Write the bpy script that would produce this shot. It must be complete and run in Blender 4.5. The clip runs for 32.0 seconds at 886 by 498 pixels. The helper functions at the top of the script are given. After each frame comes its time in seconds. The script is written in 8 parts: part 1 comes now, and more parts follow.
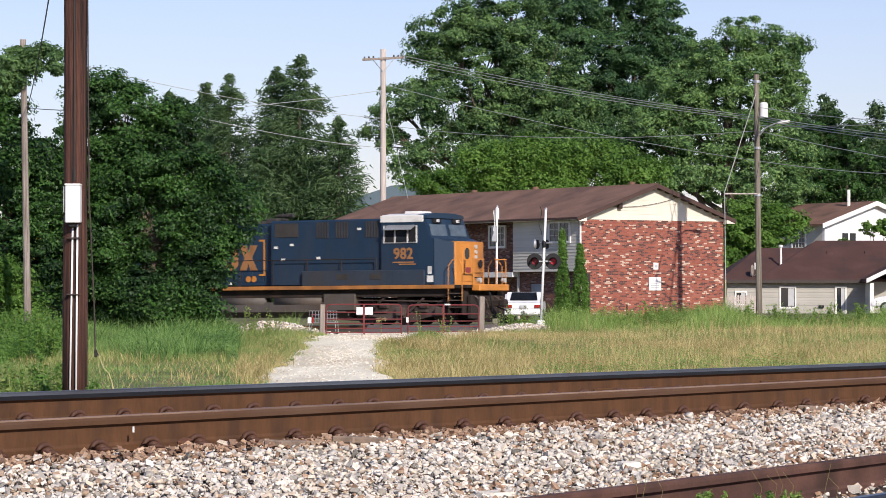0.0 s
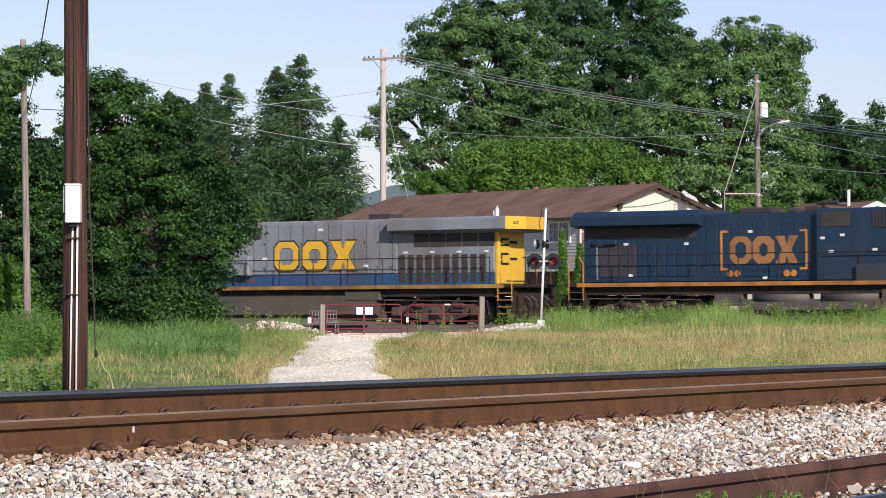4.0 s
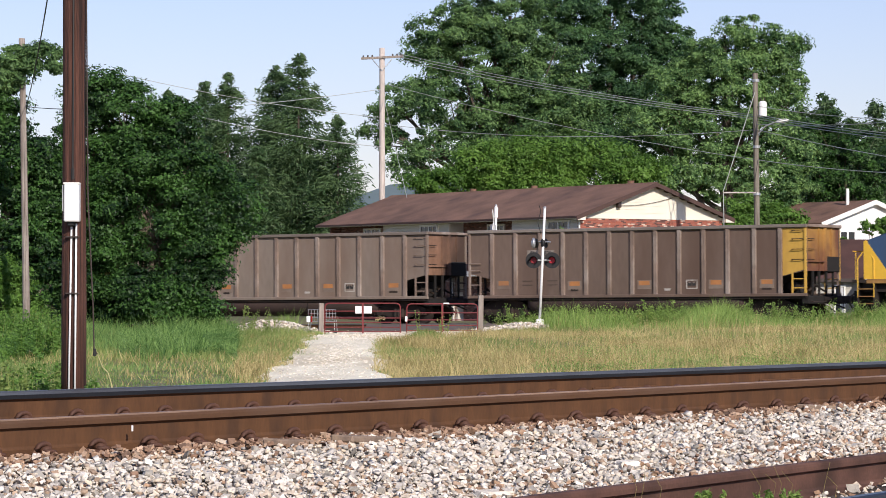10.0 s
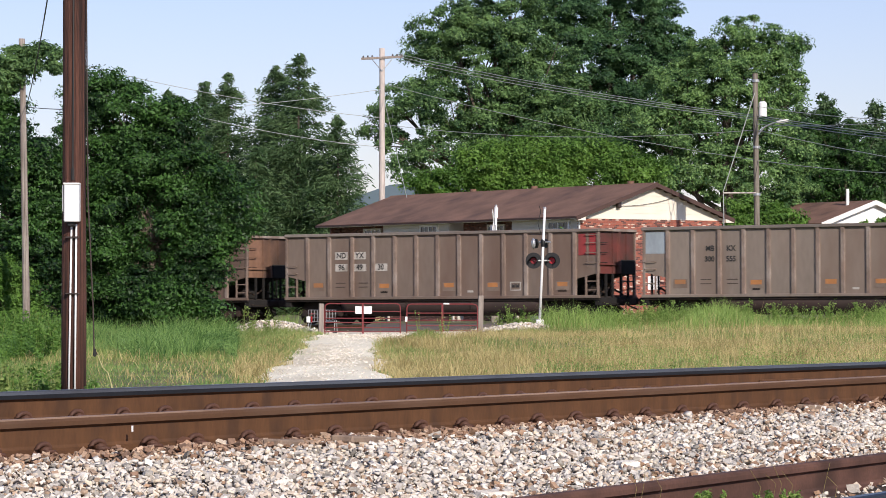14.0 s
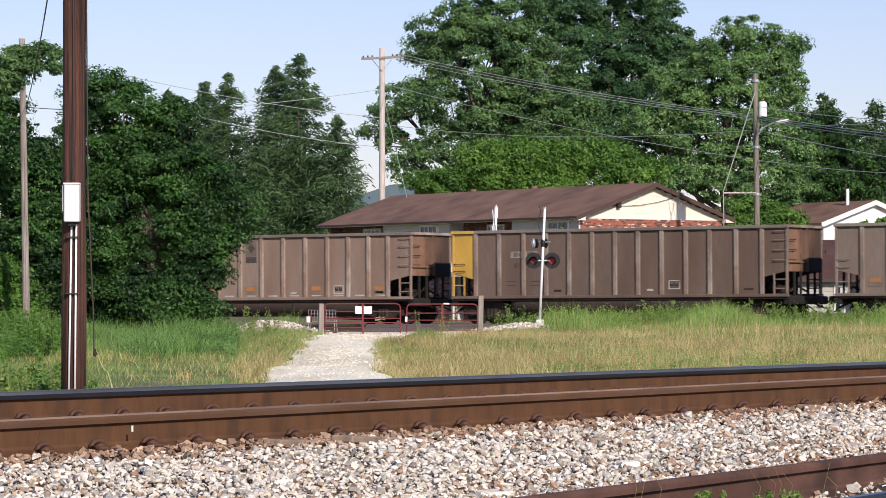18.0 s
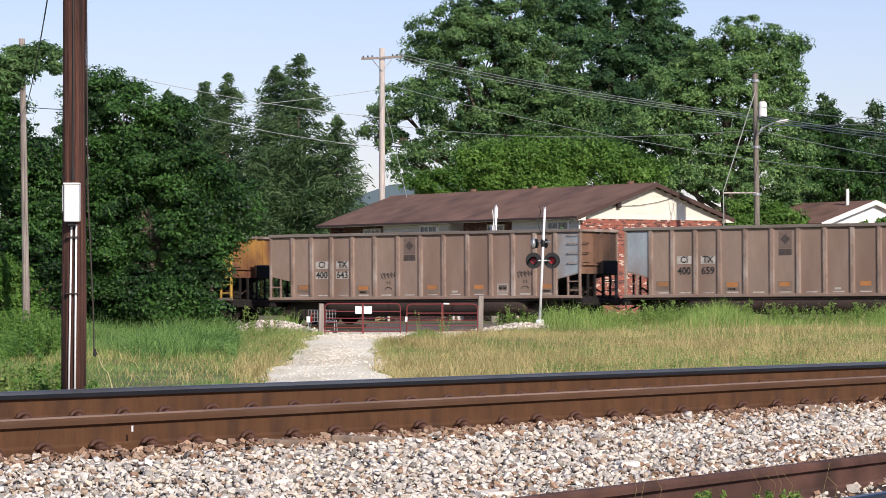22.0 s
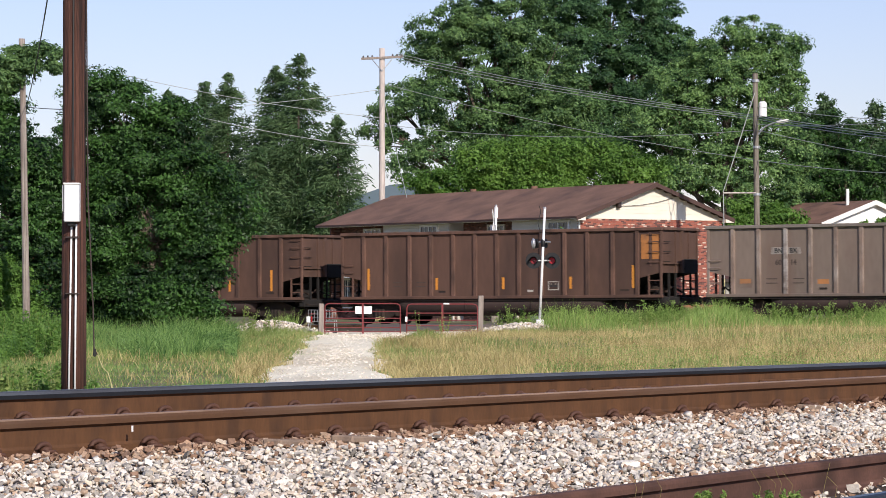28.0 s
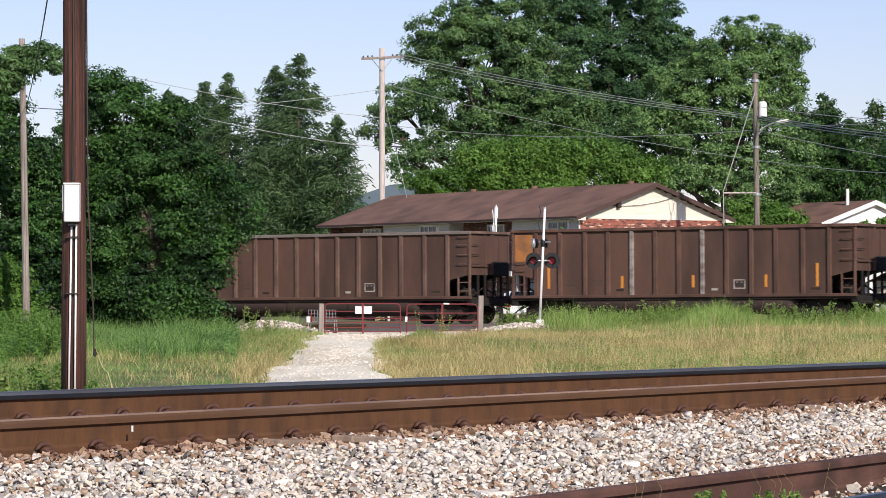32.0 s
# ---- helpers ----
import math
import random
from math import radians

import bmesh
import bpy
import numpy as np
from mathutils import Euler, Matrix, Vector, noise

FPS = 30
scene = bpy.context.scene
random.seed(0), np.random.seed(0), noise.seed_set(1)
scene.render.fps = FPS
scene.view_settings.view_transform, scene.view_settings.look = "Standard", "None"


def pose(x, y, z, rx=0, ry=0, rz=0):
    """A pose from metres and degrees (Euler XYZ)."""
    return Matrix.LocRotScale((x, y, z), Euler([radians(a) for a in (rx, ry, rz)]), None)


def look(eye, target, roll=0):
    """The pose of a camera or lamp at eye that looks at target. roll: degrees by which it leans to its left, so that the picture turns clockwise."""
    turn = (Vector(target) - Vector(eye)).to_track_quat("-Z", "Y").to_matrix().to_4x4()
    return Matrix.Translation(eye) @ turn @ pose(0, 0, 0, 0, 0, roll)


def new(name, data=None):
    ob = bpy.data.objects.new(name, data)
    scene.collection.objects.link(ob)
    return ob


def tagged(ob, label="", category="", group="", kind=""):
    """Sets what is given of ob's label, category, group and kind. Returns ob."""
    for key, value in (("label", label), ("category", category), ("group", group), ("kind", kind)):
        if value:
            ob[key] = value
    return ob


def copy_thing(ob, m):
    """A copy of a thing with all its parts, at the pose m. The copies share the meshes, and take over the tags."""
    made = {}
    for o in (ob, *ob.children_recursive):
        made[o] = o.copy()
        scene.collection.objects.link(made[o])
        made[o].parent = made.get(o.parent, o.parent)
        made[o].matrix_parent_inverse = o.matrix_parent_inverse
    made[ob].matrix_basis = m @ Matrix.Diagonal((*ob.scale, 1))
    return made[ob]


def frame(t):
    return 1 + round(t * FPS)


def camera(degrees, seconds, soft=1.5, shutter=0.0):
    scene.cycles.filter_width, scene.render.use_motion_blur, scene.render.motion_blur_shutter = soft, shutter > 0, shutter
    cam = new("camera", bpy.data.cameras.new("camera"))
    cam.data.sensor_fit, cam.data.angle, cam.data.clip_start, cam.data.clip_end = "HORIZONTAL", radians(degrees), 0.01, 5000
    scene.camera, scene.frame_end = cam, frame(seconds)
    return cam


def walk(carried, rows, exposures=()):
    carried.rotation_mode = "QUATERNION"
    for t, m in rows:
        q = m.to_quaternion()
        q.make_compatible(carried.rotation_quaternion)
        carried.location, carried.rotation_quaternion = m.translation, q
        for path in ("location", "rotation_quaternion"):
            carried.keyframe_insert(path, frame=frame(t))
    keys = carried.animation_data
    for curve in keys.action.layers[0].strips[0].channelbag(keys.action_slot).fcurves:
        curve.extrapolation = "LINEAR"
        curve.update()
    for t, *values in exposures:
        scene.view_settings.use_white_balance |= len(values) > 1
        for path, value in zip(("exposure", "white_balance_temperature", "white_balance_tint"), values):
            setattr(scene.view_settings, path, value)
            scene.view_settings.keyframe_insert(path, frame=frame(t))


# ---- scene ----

# The camera stands on a tripod; a slight nudge goes through it between 8 and 12.5 s.
cam = camera(16.22, 32.0, soft=0.8, shutter=0.3)
NUDGE = [(0, 0, 0), (8.0, 0, 0), (8.5, -1.5, -0.3), (9.0, -3, -0.5), (9.5, 1, -1.5), (10.0, -2, -2), (10.5, -3, -2), (11.0, -5, -2),
         (11.5, -6, -1.5), (12.0, -5.5, 0), (12.5, -2, -1.5), (32.0, -2, -1.5)]
walk(cam, [(t, pose(0, 0, 1.6, 90.927 + 0.0104 * b, 0, 0.0104 * a)) for t, a, b in NUDGE], [(0, 0.12, 6500, 15), (32, 0.12, 6500, 15)])

# ---- light ----
world = bpy.data.worlds.new("world")
scene.world = world
world.use_nodes = True
wn = world.node_tree.nodes
sky = wn.new("ShaderNodeTexSky")
sky.sky_type, sky.sun_disc = "NISHITA", False
SUN_FROM = Vector((0.385, -0.92, 0.56)).normalized()
sky.sun_elevation = math.asin(SUN_FROM.z)
sky.sun_rotation = math.atan2(SUN_FROM.x, SUN_FROM.y)
sky.air_density, sky.dust_density, sky.ozone_density = 1.0, 0.4, 2.2
wn["Background"].inputs["Strength"].default_value = 0.107
haze = wn.new("ShaderNodeVectorMath")      # summer haze: a slightly violet sky
haze.operation = "MULTIPLY"
haze.inputs[1].default_value = (0.95, 0.885, 1.06)
world.node_tree.links.new(sky.outputs[0], haze.inputs[0])
world.node_tree.links.new(haze.outputs[0], wn["Background"].inputs["Color"])
sun = new("sun", bpy.data.lights.new("sun", "SUN"))
sun.data.energy, sun.data.angle, sun.data.color = 4.3, radians(0.6), (1.0, 0.93, 0.80)
sun.matrix_world = look(SUN_FROM * 50, (0, 0, 0))


# ---- materials ----
def mat(name, base, rough=0.7, metal=0.0, var=0.25, scale=3.0, fine=40.0, bump=0.15, dist=0.01, dirt=None, dirt_amount=0.0,
        stretch=(1, 1, 1), rand=0.0, island=0.0, spec=0.4):
    """Base colour varied at two scales by noise in object space, with bump; dirt: a second colour in patches."""
    m = bpy.data.materials.new(name)
    m.use_nodes = True
    n, l = m.node_tree.nodes, m.node_tree.links
    b = n["Principled BSDF"]
    co = n.new("ShaderNodeTexCoord")
    mp = n.new("ShaderNodeMapping")
    mp.inputs["Scale"].default_value = stretch
    l.new(co.outputs["Object"], mp.inputs["Vector"])

    def tex(sc, detail=5):
        t = n.new("ShaderNodeTexNoise")
        t.inputs["Scale"].default_value, t.inputs["Detail"].default_value = sc, detail
        l.new(mp.outputs[0], t.inputs["Vector"])
        return t
    big, small = tex(scale), tex(fine, 3)
    add = n.new("ShaderNodeMath")
    add.operation = "MULTIPLY_ADD"
    l.new(small.outputs["Fac"], add.inputs[0])
    add.inputs[1].default_value = 0.5
    l.new(big.outputs["Fac"], add.inputs[2])
    ramp = n.new("ShaderNodeMapRange")
    ramp.inputs["From Min"].default_value, ramp.inputs["From Max"].default_value = 0.45, 1.05
    ramp.inputs["To Min"].default_value, ramp.inputs["To Max"].default_value = 1 - var, 1 + var
    l.new(add.outputs[0], ramp.inputs["Value"])
    val = ramp.outputs[0]
    for amount, node, out in ((rand, "ShaderNodeObjectInfo", "Random"), (island, "ShaderNodeNewGeometry", "Random Per Island")):
        if amount:
            src, mr, mu = n.new(node), n.new("ShaderNodeMapRange"), n.new("ShaderNodeMath")
            mr.inputs["To Min"].default_value, mr.inputs["To Max"].default_value = 1 - amount, 1 + amount
            l.new(src.outputs[out], mr.inputs["Value"])
            mu.operation = "MULTIPLY"
            l.new(val, mu.inputs[0])
            l.new(mr.outputs[0], mu.inputs[1])
            val = mu.outputs[0]
    mul = n.new("ShaderNodeVectorMath")
    mul.operation = "MULTIPLY"
    col = n.new("ShaderNodeRGB")
    col.outputs[0].default_value = (*base, 1)
    l.new(col.outputs[0], mul.inputs[0])
    l.new(val, mul.inputs[1])
    out = mul.outputs[0]
    if dirt:
        d = tex(scale * 0.6, 7)
        dr = n.new("ShaderNodeMapRange")
        dr.inputs["From Min"].default_value, dr.inputs["From Max"].default_value = 0.62 - 0.45 * dirt_amount, 0.78 - 0.3 * dirt_amount
        dr.inputs["To Max"].default_value = min(1, 0.55 + dirt_amount)
        l.new(d.outputs["Fac"], dr.inputs["Value"])
        mix = n.new("ShaderNodeMix")
        mix.data_type = "RGBA"
        l.new(dr.outputs[0], mix.inputs["Factor"])
        l.new(out, mix.inputs["A"])
        mix.inputs["B"].default_value = (*dirt, 1)
        out = mix.outputs["Result"]
    l.new(out, b.inputs["Base Color"])
    b.inputs["Roughness"].default_value, b.inputs["Metallic"].default_value = rough, metal
    b.inputs["Specular IOR Level"].default_value = spec
    if bump:
        bp = n.new("ShaderNodeBump")
        bp.inputs["Strength"].default_value, bp.inputs["Distance"].default_value = bump, dist
        l.new(add.outputs[0], bp.inputs["Height"])
        l.new(bp.outputs[0], b.inputs["Normal"])
    return m


def leaf_mat(name, base, light, var=0.35, through_light=0.35):
    """Leaves: each one varies between two greens; some light comes through."""
    m = bpy.data.materials.new(name)
    m.use_nodes = True
    n, l = m.node_tree.nodes, m.node_tree.links
    b = n["Principled BSDF"]
    g = n.new("ShaderNodeNewGeometry")
    mix = n.new("ShaderNodeMix")
    mix.data_type = "RGBA"
    mix.inputs["A"].default_value, mix.inputs["B"].default_value = (*base, 1), (*light, 1)
    co, t = n.new("ShaderNodeTexCoord"), n.new("ShaderNodeTexNoise")
    t.inputs["Scale"].default_value = 0.6
    l.new(co.outputs["Object"], t.inputs["Vector"])
    ad = n.new("ShaderNodeMath")
    ad.operation = "MULTIPLY_ADD"
    l.new(g.outputs["Random Per Island"], ad.inputs[0])
    ad.inputs[1].default_value = var * 2
    mr = n.new("ShaderNodeMapRange")
    mr.inputs["From Min"].default_value, mr.inputs["From Max"].default_value = 0.3, 0.7
    mr.inputs["To Min"].default_value, mr.inputs["To Max"].default_value = -var, 1 - var
    l.new(t.outputs["Fac"], mr.inputs["Value"])
    l.new(mr.outputs[0], ad.inputs[2])
    l.new(ad.outputs[0], mix.inputs["Factor"])
    l.new(mix.outputs["Result"], b.inputs["Base Color"])
    b.inputs["Roughness"].default_value = 0.55
    b.inputs["Specular IOR Level"].default_value = 0.35
    tr = n.new("ShaderNodeBsdfTranslucent")
    l.new(mix.outputs["Result"], tr.inputs["Color"])
    sh = n.new("ShaderNodeMixShader")
    sh.inputs[0].default_value = through_light
    l.new(b.outputs[0], sh.inputs[1])
    l.new(tr.outputs[0], sh.inputs[2])
    l.new(sh.outputs[0], n["Material Output"].inputs["Surface"])
    return m


def glow(name, color, strength):
    m = bpy.data.materials.new(name)
    m.use_nodes = True
    b = m.node_tree.nodes["Principled BSDF"]
    b.inputs["Base Color"].default_value = (*color, 1)
    b.inputs["Emission Color"].default_value = (*color, 1)
    b.inputs["Emission Strength"].default_value = strength
    return m


def ramp_colours(m, source, stops, constant=False):
    r = m.node_tree.nodes.new("ShaderNodeValToRGB")
    r.color_ramp.interpolation = "CONSTANT" if constant else "LINEAR"
    while len(r.color_ramp.elements) < len(stops):
        r.color_ramp.elements.new(0.5)
    for e, (p, c) in zip(r.color_ramp.elements, stops):
        e.position, e.color = p, (*c, 1)
    m.node_tree.links.new(source, r.inputs[0])
    return r


def brick_mat(name, stops, mortar):
    """Mottled bricks, laid along x + y and z."""
    m = bpy.data.materials.new(name)
    m.use_nodes = True
    n, l = m.node_tree.nodes, m.node_tree.links
    b = n["Principled BSDF"]
    co, sp, ad, cb = n.new("ShaderNodeTexCoord"), n.new("ShaderNodeSeparateXYZ"), n.new("ShaderNodeMath"), n.new("ShaderNodeCombineXYZ")
    l.new(co.outputs["Object"], sp.inputs[0])
    l.new(sp.outputs["X"], ad.inputs[0])
    l.new(sp.outputs["Y"], ad.inputs[1])
    l.new(ad.outputs[0], cb.inputs["X"])
    l.new(sp.outputs["Z"], cb.inputs["Y"])
    br = n.new("ShaderNodeTexBrick")
    br.inputs["Color1"].default_value, br.inputs["Color2"].default_value, br.inputs["Mortar"].default_value = (0, 0, 0, 1), (1, 1, 1, 1), (0.5, 0.5, 0.5, 1)
    br.inputs["Scale"].default_value, br.inputs["Brick Width"].default_value, br.inputs["Row Height"].default_value, br.inputs["Mortar Size"].default_value = 1, 0.21, 0.070, 0.006
    l.new(cb.outputs[0], br.inputs["Vector"])
    big = n.new("ShaderNodeTexNoise")
    big.inputs["Scale"].default_value = 1.3
    l.new(cb.outputs[0], big.inputs["Vector"])
    mx = n.new("ShaderNodeMath")
    mx.operation = "MULTIPLY_ADD"
    l.new(big.outputs["Fac"], mx.inputs[0])
    mx.inputs[1].default_value = 0.5
    sub = n.new("ShaderNodeMath")
    sub.operation = "SUBTRACT"
    l.new(br.outputs["Color"], sub.inputs[0])
    sub.inputs[1].default_value = 0.25
    l.new(sub.outputs[0], mx.inputs[2])
    r = ramp_colours(m, mx.outputs[0], stops, True)
    mix = n.new("ShaderNodeMix")
    mix.data_type = "RGBA"
    l.new(br.outputs["Fac"], mix.inputs["Factor"])
    l.new(r.outputs[0], mix.inputs["A"])
    mix.inputs["B"].default_value = (*mortar, 1)
    l.new(mix.outputs["Result"], b.inputs["Base Color"])
    b.inputs["Roughness"].default_value = 0.9
    bp = n.new("ShaderNodeBump")
    bp.inputs["Strength"].default_value, bp.inputs["Distance"].default_value, bp.invert = 0.6, 0.012, True
    l.new(br.outputs["Fac"], bp.inputs["Height"])
    l.new(bp.outputs[0], b.inputs["Normal"])
    return m


def stone_mat(name, stops):
    """Each stone takes one of several colours."""
    m = bpy.data.materials.new(name)
    m.use_nodes = True
    n, l = m.node_tree.nodes, m.node_tree.links
    b = n["Principled BSDF"]
    g, oi, ad, fr = n.new("ShaderNodeNewGeometry"), n.new("ShaderNodeObjectInfo"), n.new("ShaderNodeMath"), n.new("ShaderNodeMath")
    l.new(g.outputs["Random Per Island"], ad.inputs[0])
    l.new(oi.outputs["Random"], ad.inputs[1])
    fr.operation = "FRACT"
    l.new(ad.outputs[0], fr.inputs[0])
    r = ramp_colours(m, fr.outputs[0], stops)
    co, t = n.new("ShaderNodeTexCoord"), n.new("ShaderNodeTexNoise")
    t.inputs["Scale"].default_value, t.inputs["Detail"].default_value = 45, 5
    l.new(co.outputs["Object"], t.inputs["Vector"])
    mr = n.new("ShaderNodeMapRange")
    mr.inputs["From Min"].default_value, mr.inputs["From Max"].default_value = 0.3, 0.7
    mr.inputs["To Min"].default_value, mr.inputs["To Max"].default_value = 0.72, 1.15
    l.new(t.outputs["Fac"], mr.inputs["Value"])
    mu = n.new("ShaderNodeVectorMath")
    mu.operation = "MULTIPLY"
    l.new(r.outputs[0], mu.inputs[0])
    l.new(mr.outputs[0], mu.inputs[1])
    l.new(mu.outputs[0], b.inputs["Base Color"])
    b.inputs["Roughness"].default_value = 0.85
    bp = n.new("ShaderNodeBump")
    bp.inputs["Strength"].default_value, bp.inputs["Distance"].default_value = 0.5, 0.006
    l.new(t.outputs["Fac"], bp.inputs["Height"])
    l.new(bp.outputs[0], b.inputs["Normal"])
    return m


M = {}
M["rail"] = mat("rail_rust", (0.100, 0.045, 0.018), 0.7, 0.0, 0.32, 9.0, 60, 0.3, 0.003, (0.052, 0.026, 0.014), 0.22, (1.0, 1.0, 0.3))
M["rail_head"] = mat("rail_head_rust", (0.094, 0.046, 0.022), 0.6, 0.0, 0.25, 2.0, 60, 0.15, 0.002, (0.115, 0.066, 0.040), 0.25, (0.4, 1, 1))
M["rail_worn"] = mat("rail_worn_tread", (0.29, 0.19, 0.125), 0.5, 0.15, 0.25, 2.0, 60, 0.1, 0.002, (0.16, 0.10, 0.07), 0.3, (0.2, 1, 1))
M["rail_old"] = mat("old_rail_rust", (0.115, 0.056, 0.040), 0.8, 0.0, 0.4, 2.5, 50, 0.4, 0.004, (0.035, 0.018, 0.013), 0.35, (0.5, 1, 1))
# Polished gauge face: the dark it reflects is painted into the base colour.
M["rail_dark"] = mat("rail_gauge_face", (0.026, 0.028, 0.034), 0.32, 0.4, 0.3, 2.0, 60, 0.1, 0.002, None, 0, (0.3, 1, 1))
M["rail_top"] = mat("rail_polished", (0.20, 0.205, 0.20), 0.38, 0.75, 0.15, 2.0, 80, 0.05, 0.001, (0.1, 0.08, 0.07), 0.1, (0.2, 1, 1))
M["stone"] = stone_mat("ballast_stone", [(0.0, (0.17, 0.155, 0.135)), (0.09, (0.57, 0.53, 0.465)), (0.27, (0.85, 0.79, 0.705)), (0.48, (0.34, 0.32, 0.295)), (0.56, (0.76, 0.695, 0.60)), (0.74, (0.66, 0.55, 0.42)), (0.80, (0.90, 0.845, 0.76)), (0.97, (0.37, 0.265, 0.185))])
M["stone_red"] = stone_mat("ballast_rusty", [(0.0, (0.13, 0.08, 0.055)), (0.25, (0.33, 0.205, 0.135)), (0.5, (0.58, 0.43, 0.31)), (0.65, (0.22, 0.125, 0.08)), (0.85, (0.42, 0.27, 0.175))])
M["lane_stone"] = stone_mat("lane_stone", [(0.0, (0.42, 0.37, 0.29)), (0.3, (0.82, 0.75, 0.64)), (0.6, (0.58, 0.50, 0.40)), (0.8, (0.86, 0.80, 0.70))])
M["tie"] = mat("tie_wood", (0.22, 0.16, 0.12), 0.9, 0, 0.35, 3, 30, 0.5, 0.01, (0.34, 0.25, 0.17), 0.3, (1, 6, 1), rand=0.2)
M["clip"] = mat("rusty_clip", (0.135, 0.060, 0.032), 0.75, 0, 0.3, 6, 60, 0.2, 0.003, (0.2, 0.1, 0.06), 0.2)
M["clip_dark"] = mat("dark_clip", (0.075, 0.034, 0.022), 0.7, 0, 0.35, 6, 60, 0.2, 0.003, (0.15, 0.07, 0.04), 0.2)
# Dark sheet below the stones: shade of their gaps is put into the colour.
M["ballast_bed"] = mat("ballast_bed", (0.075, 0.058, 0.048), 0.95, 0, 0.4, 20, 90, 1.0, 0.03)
M["ground"] = mat("field_soil", (0.16, 0.15, 0.07), 0.95, 0, 0.35, 0.4, 6, 0.6, 0.05, (0.06, 0.075, 0.022), 0.3)
M["gravel"] = mat("gravel_road", (0.90, 0.84, 0.66), 0.95, 0, 0.22, 1.6, 18, 0.15, 0.01, (0.62, 0.52, 0.35), 0.32, (1, 0.10, 1))
M["asphalt"] = mat("asphalt", (0.15, 0.125, 0.12), 0.9, 0, 0.2, 1, 40, 0.4, 0.01)
M["brick"] = brick_mat("mottled_brick", [(0.0, (0.10, 0.045, 0.04)), (0.24, (0.27, 0.075, 0.050)), (0.36, (0.33, 0.095, 0.060)), (0.55, (0.28, 0.085, 0.060)), (0.72, (0.36, 0.12, 0.08)), (0.89, (0.58, 0.45, 0.36))], (0.27, 0.14, 0.11))
# Darker copy of the house brick, with the shade of the recesses in it.
M["brick_shaded"] = brick_mat("shaded_brick", [(0.0, (0.10, 0.05, 0.042)), (0.3, (0.17, 0.075, 0.055)), (0.6, (0.22, 0.09, 0.065)), (0.85, (0.3, 0.2, 0.16))], (0.18, 0.12, 0.10))
M["brown_trim"] = mat("brown_trim", (0.075, 0.042, 0.034), 0.6, 0, 0.1, 2, 20, 0.05)
M["white_trim"] = mat("white_trim", (0.78, 0.77, 0.73), 0.6, 0, 0.06, 2, 30, 0.05)
M["cream"] = mat("cream_siding", (0.76, 0.71, 0.60), 0.65, 0, 0.07, 1, 20, 0.05)
M["siding"] = mat("grey_siding", (0.60, 0.575, 0.51), 0.65, 0, 0.08, 1, 20, 0.05, rand=0.05)
# Low house siding: greyer base colour that includes the shade of the eaves.
M["siding_low"] = mat("shaded_siding", (0.40, 0.385, 0.345), 0.7, 0, 0.1, 1, 20, 0.05, rand=0.05)
M["roof"] = mat("brown_shingle", (0.195, 0.110, 0.076), 0.9, 0, 0.34, 0.8, 14, 0.5, 0.02, (0.075, 0.045, 0.036), 0.2, (1, 1, 1))
M["roof_dark"] = mat("dark_brown_shingle", (0.075, 0.037, 0.031), 0.9, 0, 0.25, 0.8, 14, 0.5, 0.02, (0.04, 0.025, 0.023), 0.25)
M["window_pane"] = mat("dark_window_pane", (0.05, 0.065, 0.08), 0.10, 0, 0.35, 1.5, 6, 0, spec=0.6)
M["pole_olive"] = mat("olive_weathered_pole", (0.20, 0.178, 0.145), 0.85, 0, 0.45, 3, 30, 0.6, 0.01, (0.11, 0.085, 0.065), 0.3, (5, 5, 0.25))
M["pole_brown"] = mat("creosote_pole", (0.092, 0.038, 0.026), 0.8, 0, 0.8, 9, 60, 1.0, 0.02, (0.016, 0.008, 0.007), 0.38, (5, 5, 0.10))
M["pole_grey"] = mat("weathered_pole", (0.29, 0.25, 0.22), 0.85, 0, 0.5, 3, 30, 0.6, 0.01, (0.15, 0.115, 0.095), 0.3, (5, 5, 0.25))
M["pole_pale"] = mat("pale_pole", (0.52, 0.46, 0.42), 0.85, 0, 0.25, 3, 30, 0.4, 0.01, (0.34, 0.27, 0.24), 0.2, (4, 4, 0.4))
M["white"] = mat("white_paint", (0.8, 0.8, 0.8), 0.45, 0, 0.08, 2, 30, 0.03)
M["black"] = mat("black_paint", (0.012, 0.012, 0.013), 0.6, 0, 0.2, 4, 30, 0.05)
M["steel"] = mat("galvanised", (0.45, 0.46, 0.47), 0.4, 0.7, 0.15, 4, 30, 0.05)
M["red_gate"] = mat("red_gate_paint", (0.15, 0.022, 0.024), 0.55, 0, 0.25, 3, 30, 0.1, 0.002, (0.14, 0.06, 0.05), 0.15)
M["leaf_dark"] = leaf_mat("leaf_dark", (0.006, 0.025, 0.009), (0.066, 0.165, 0.032), 0.40, 0.20)
M["leaf_mid"] = leaf_mat("leaf_mid", (0.036, 0.095, 0.040), (0.200, 0.345, 0.120), 0.45, 0.36)
M["leaf_deep"] = leaf_mat("leaf_deep", (0.022, 0.070, 0.032), (0.115, 0.235, 0.085), 0.42, 0.34)
M["leaf_silver"] = leaf_mat("leaf_silver", (0.046, 0.120, 0.042), (0.265, 0.435, 0.150), 0.45, 0.38)
M["leaf_light"] = leaf_mat("leaf_light", (0.070, 0.165, 0.026), (0.175, 0.325, 0.062))
M["leaf_pine"] = leaf_mat("leaf_pine", (0.038, 0.088, 0.032), (0.118, 0.196, 0.080), 0.35, 0.26)
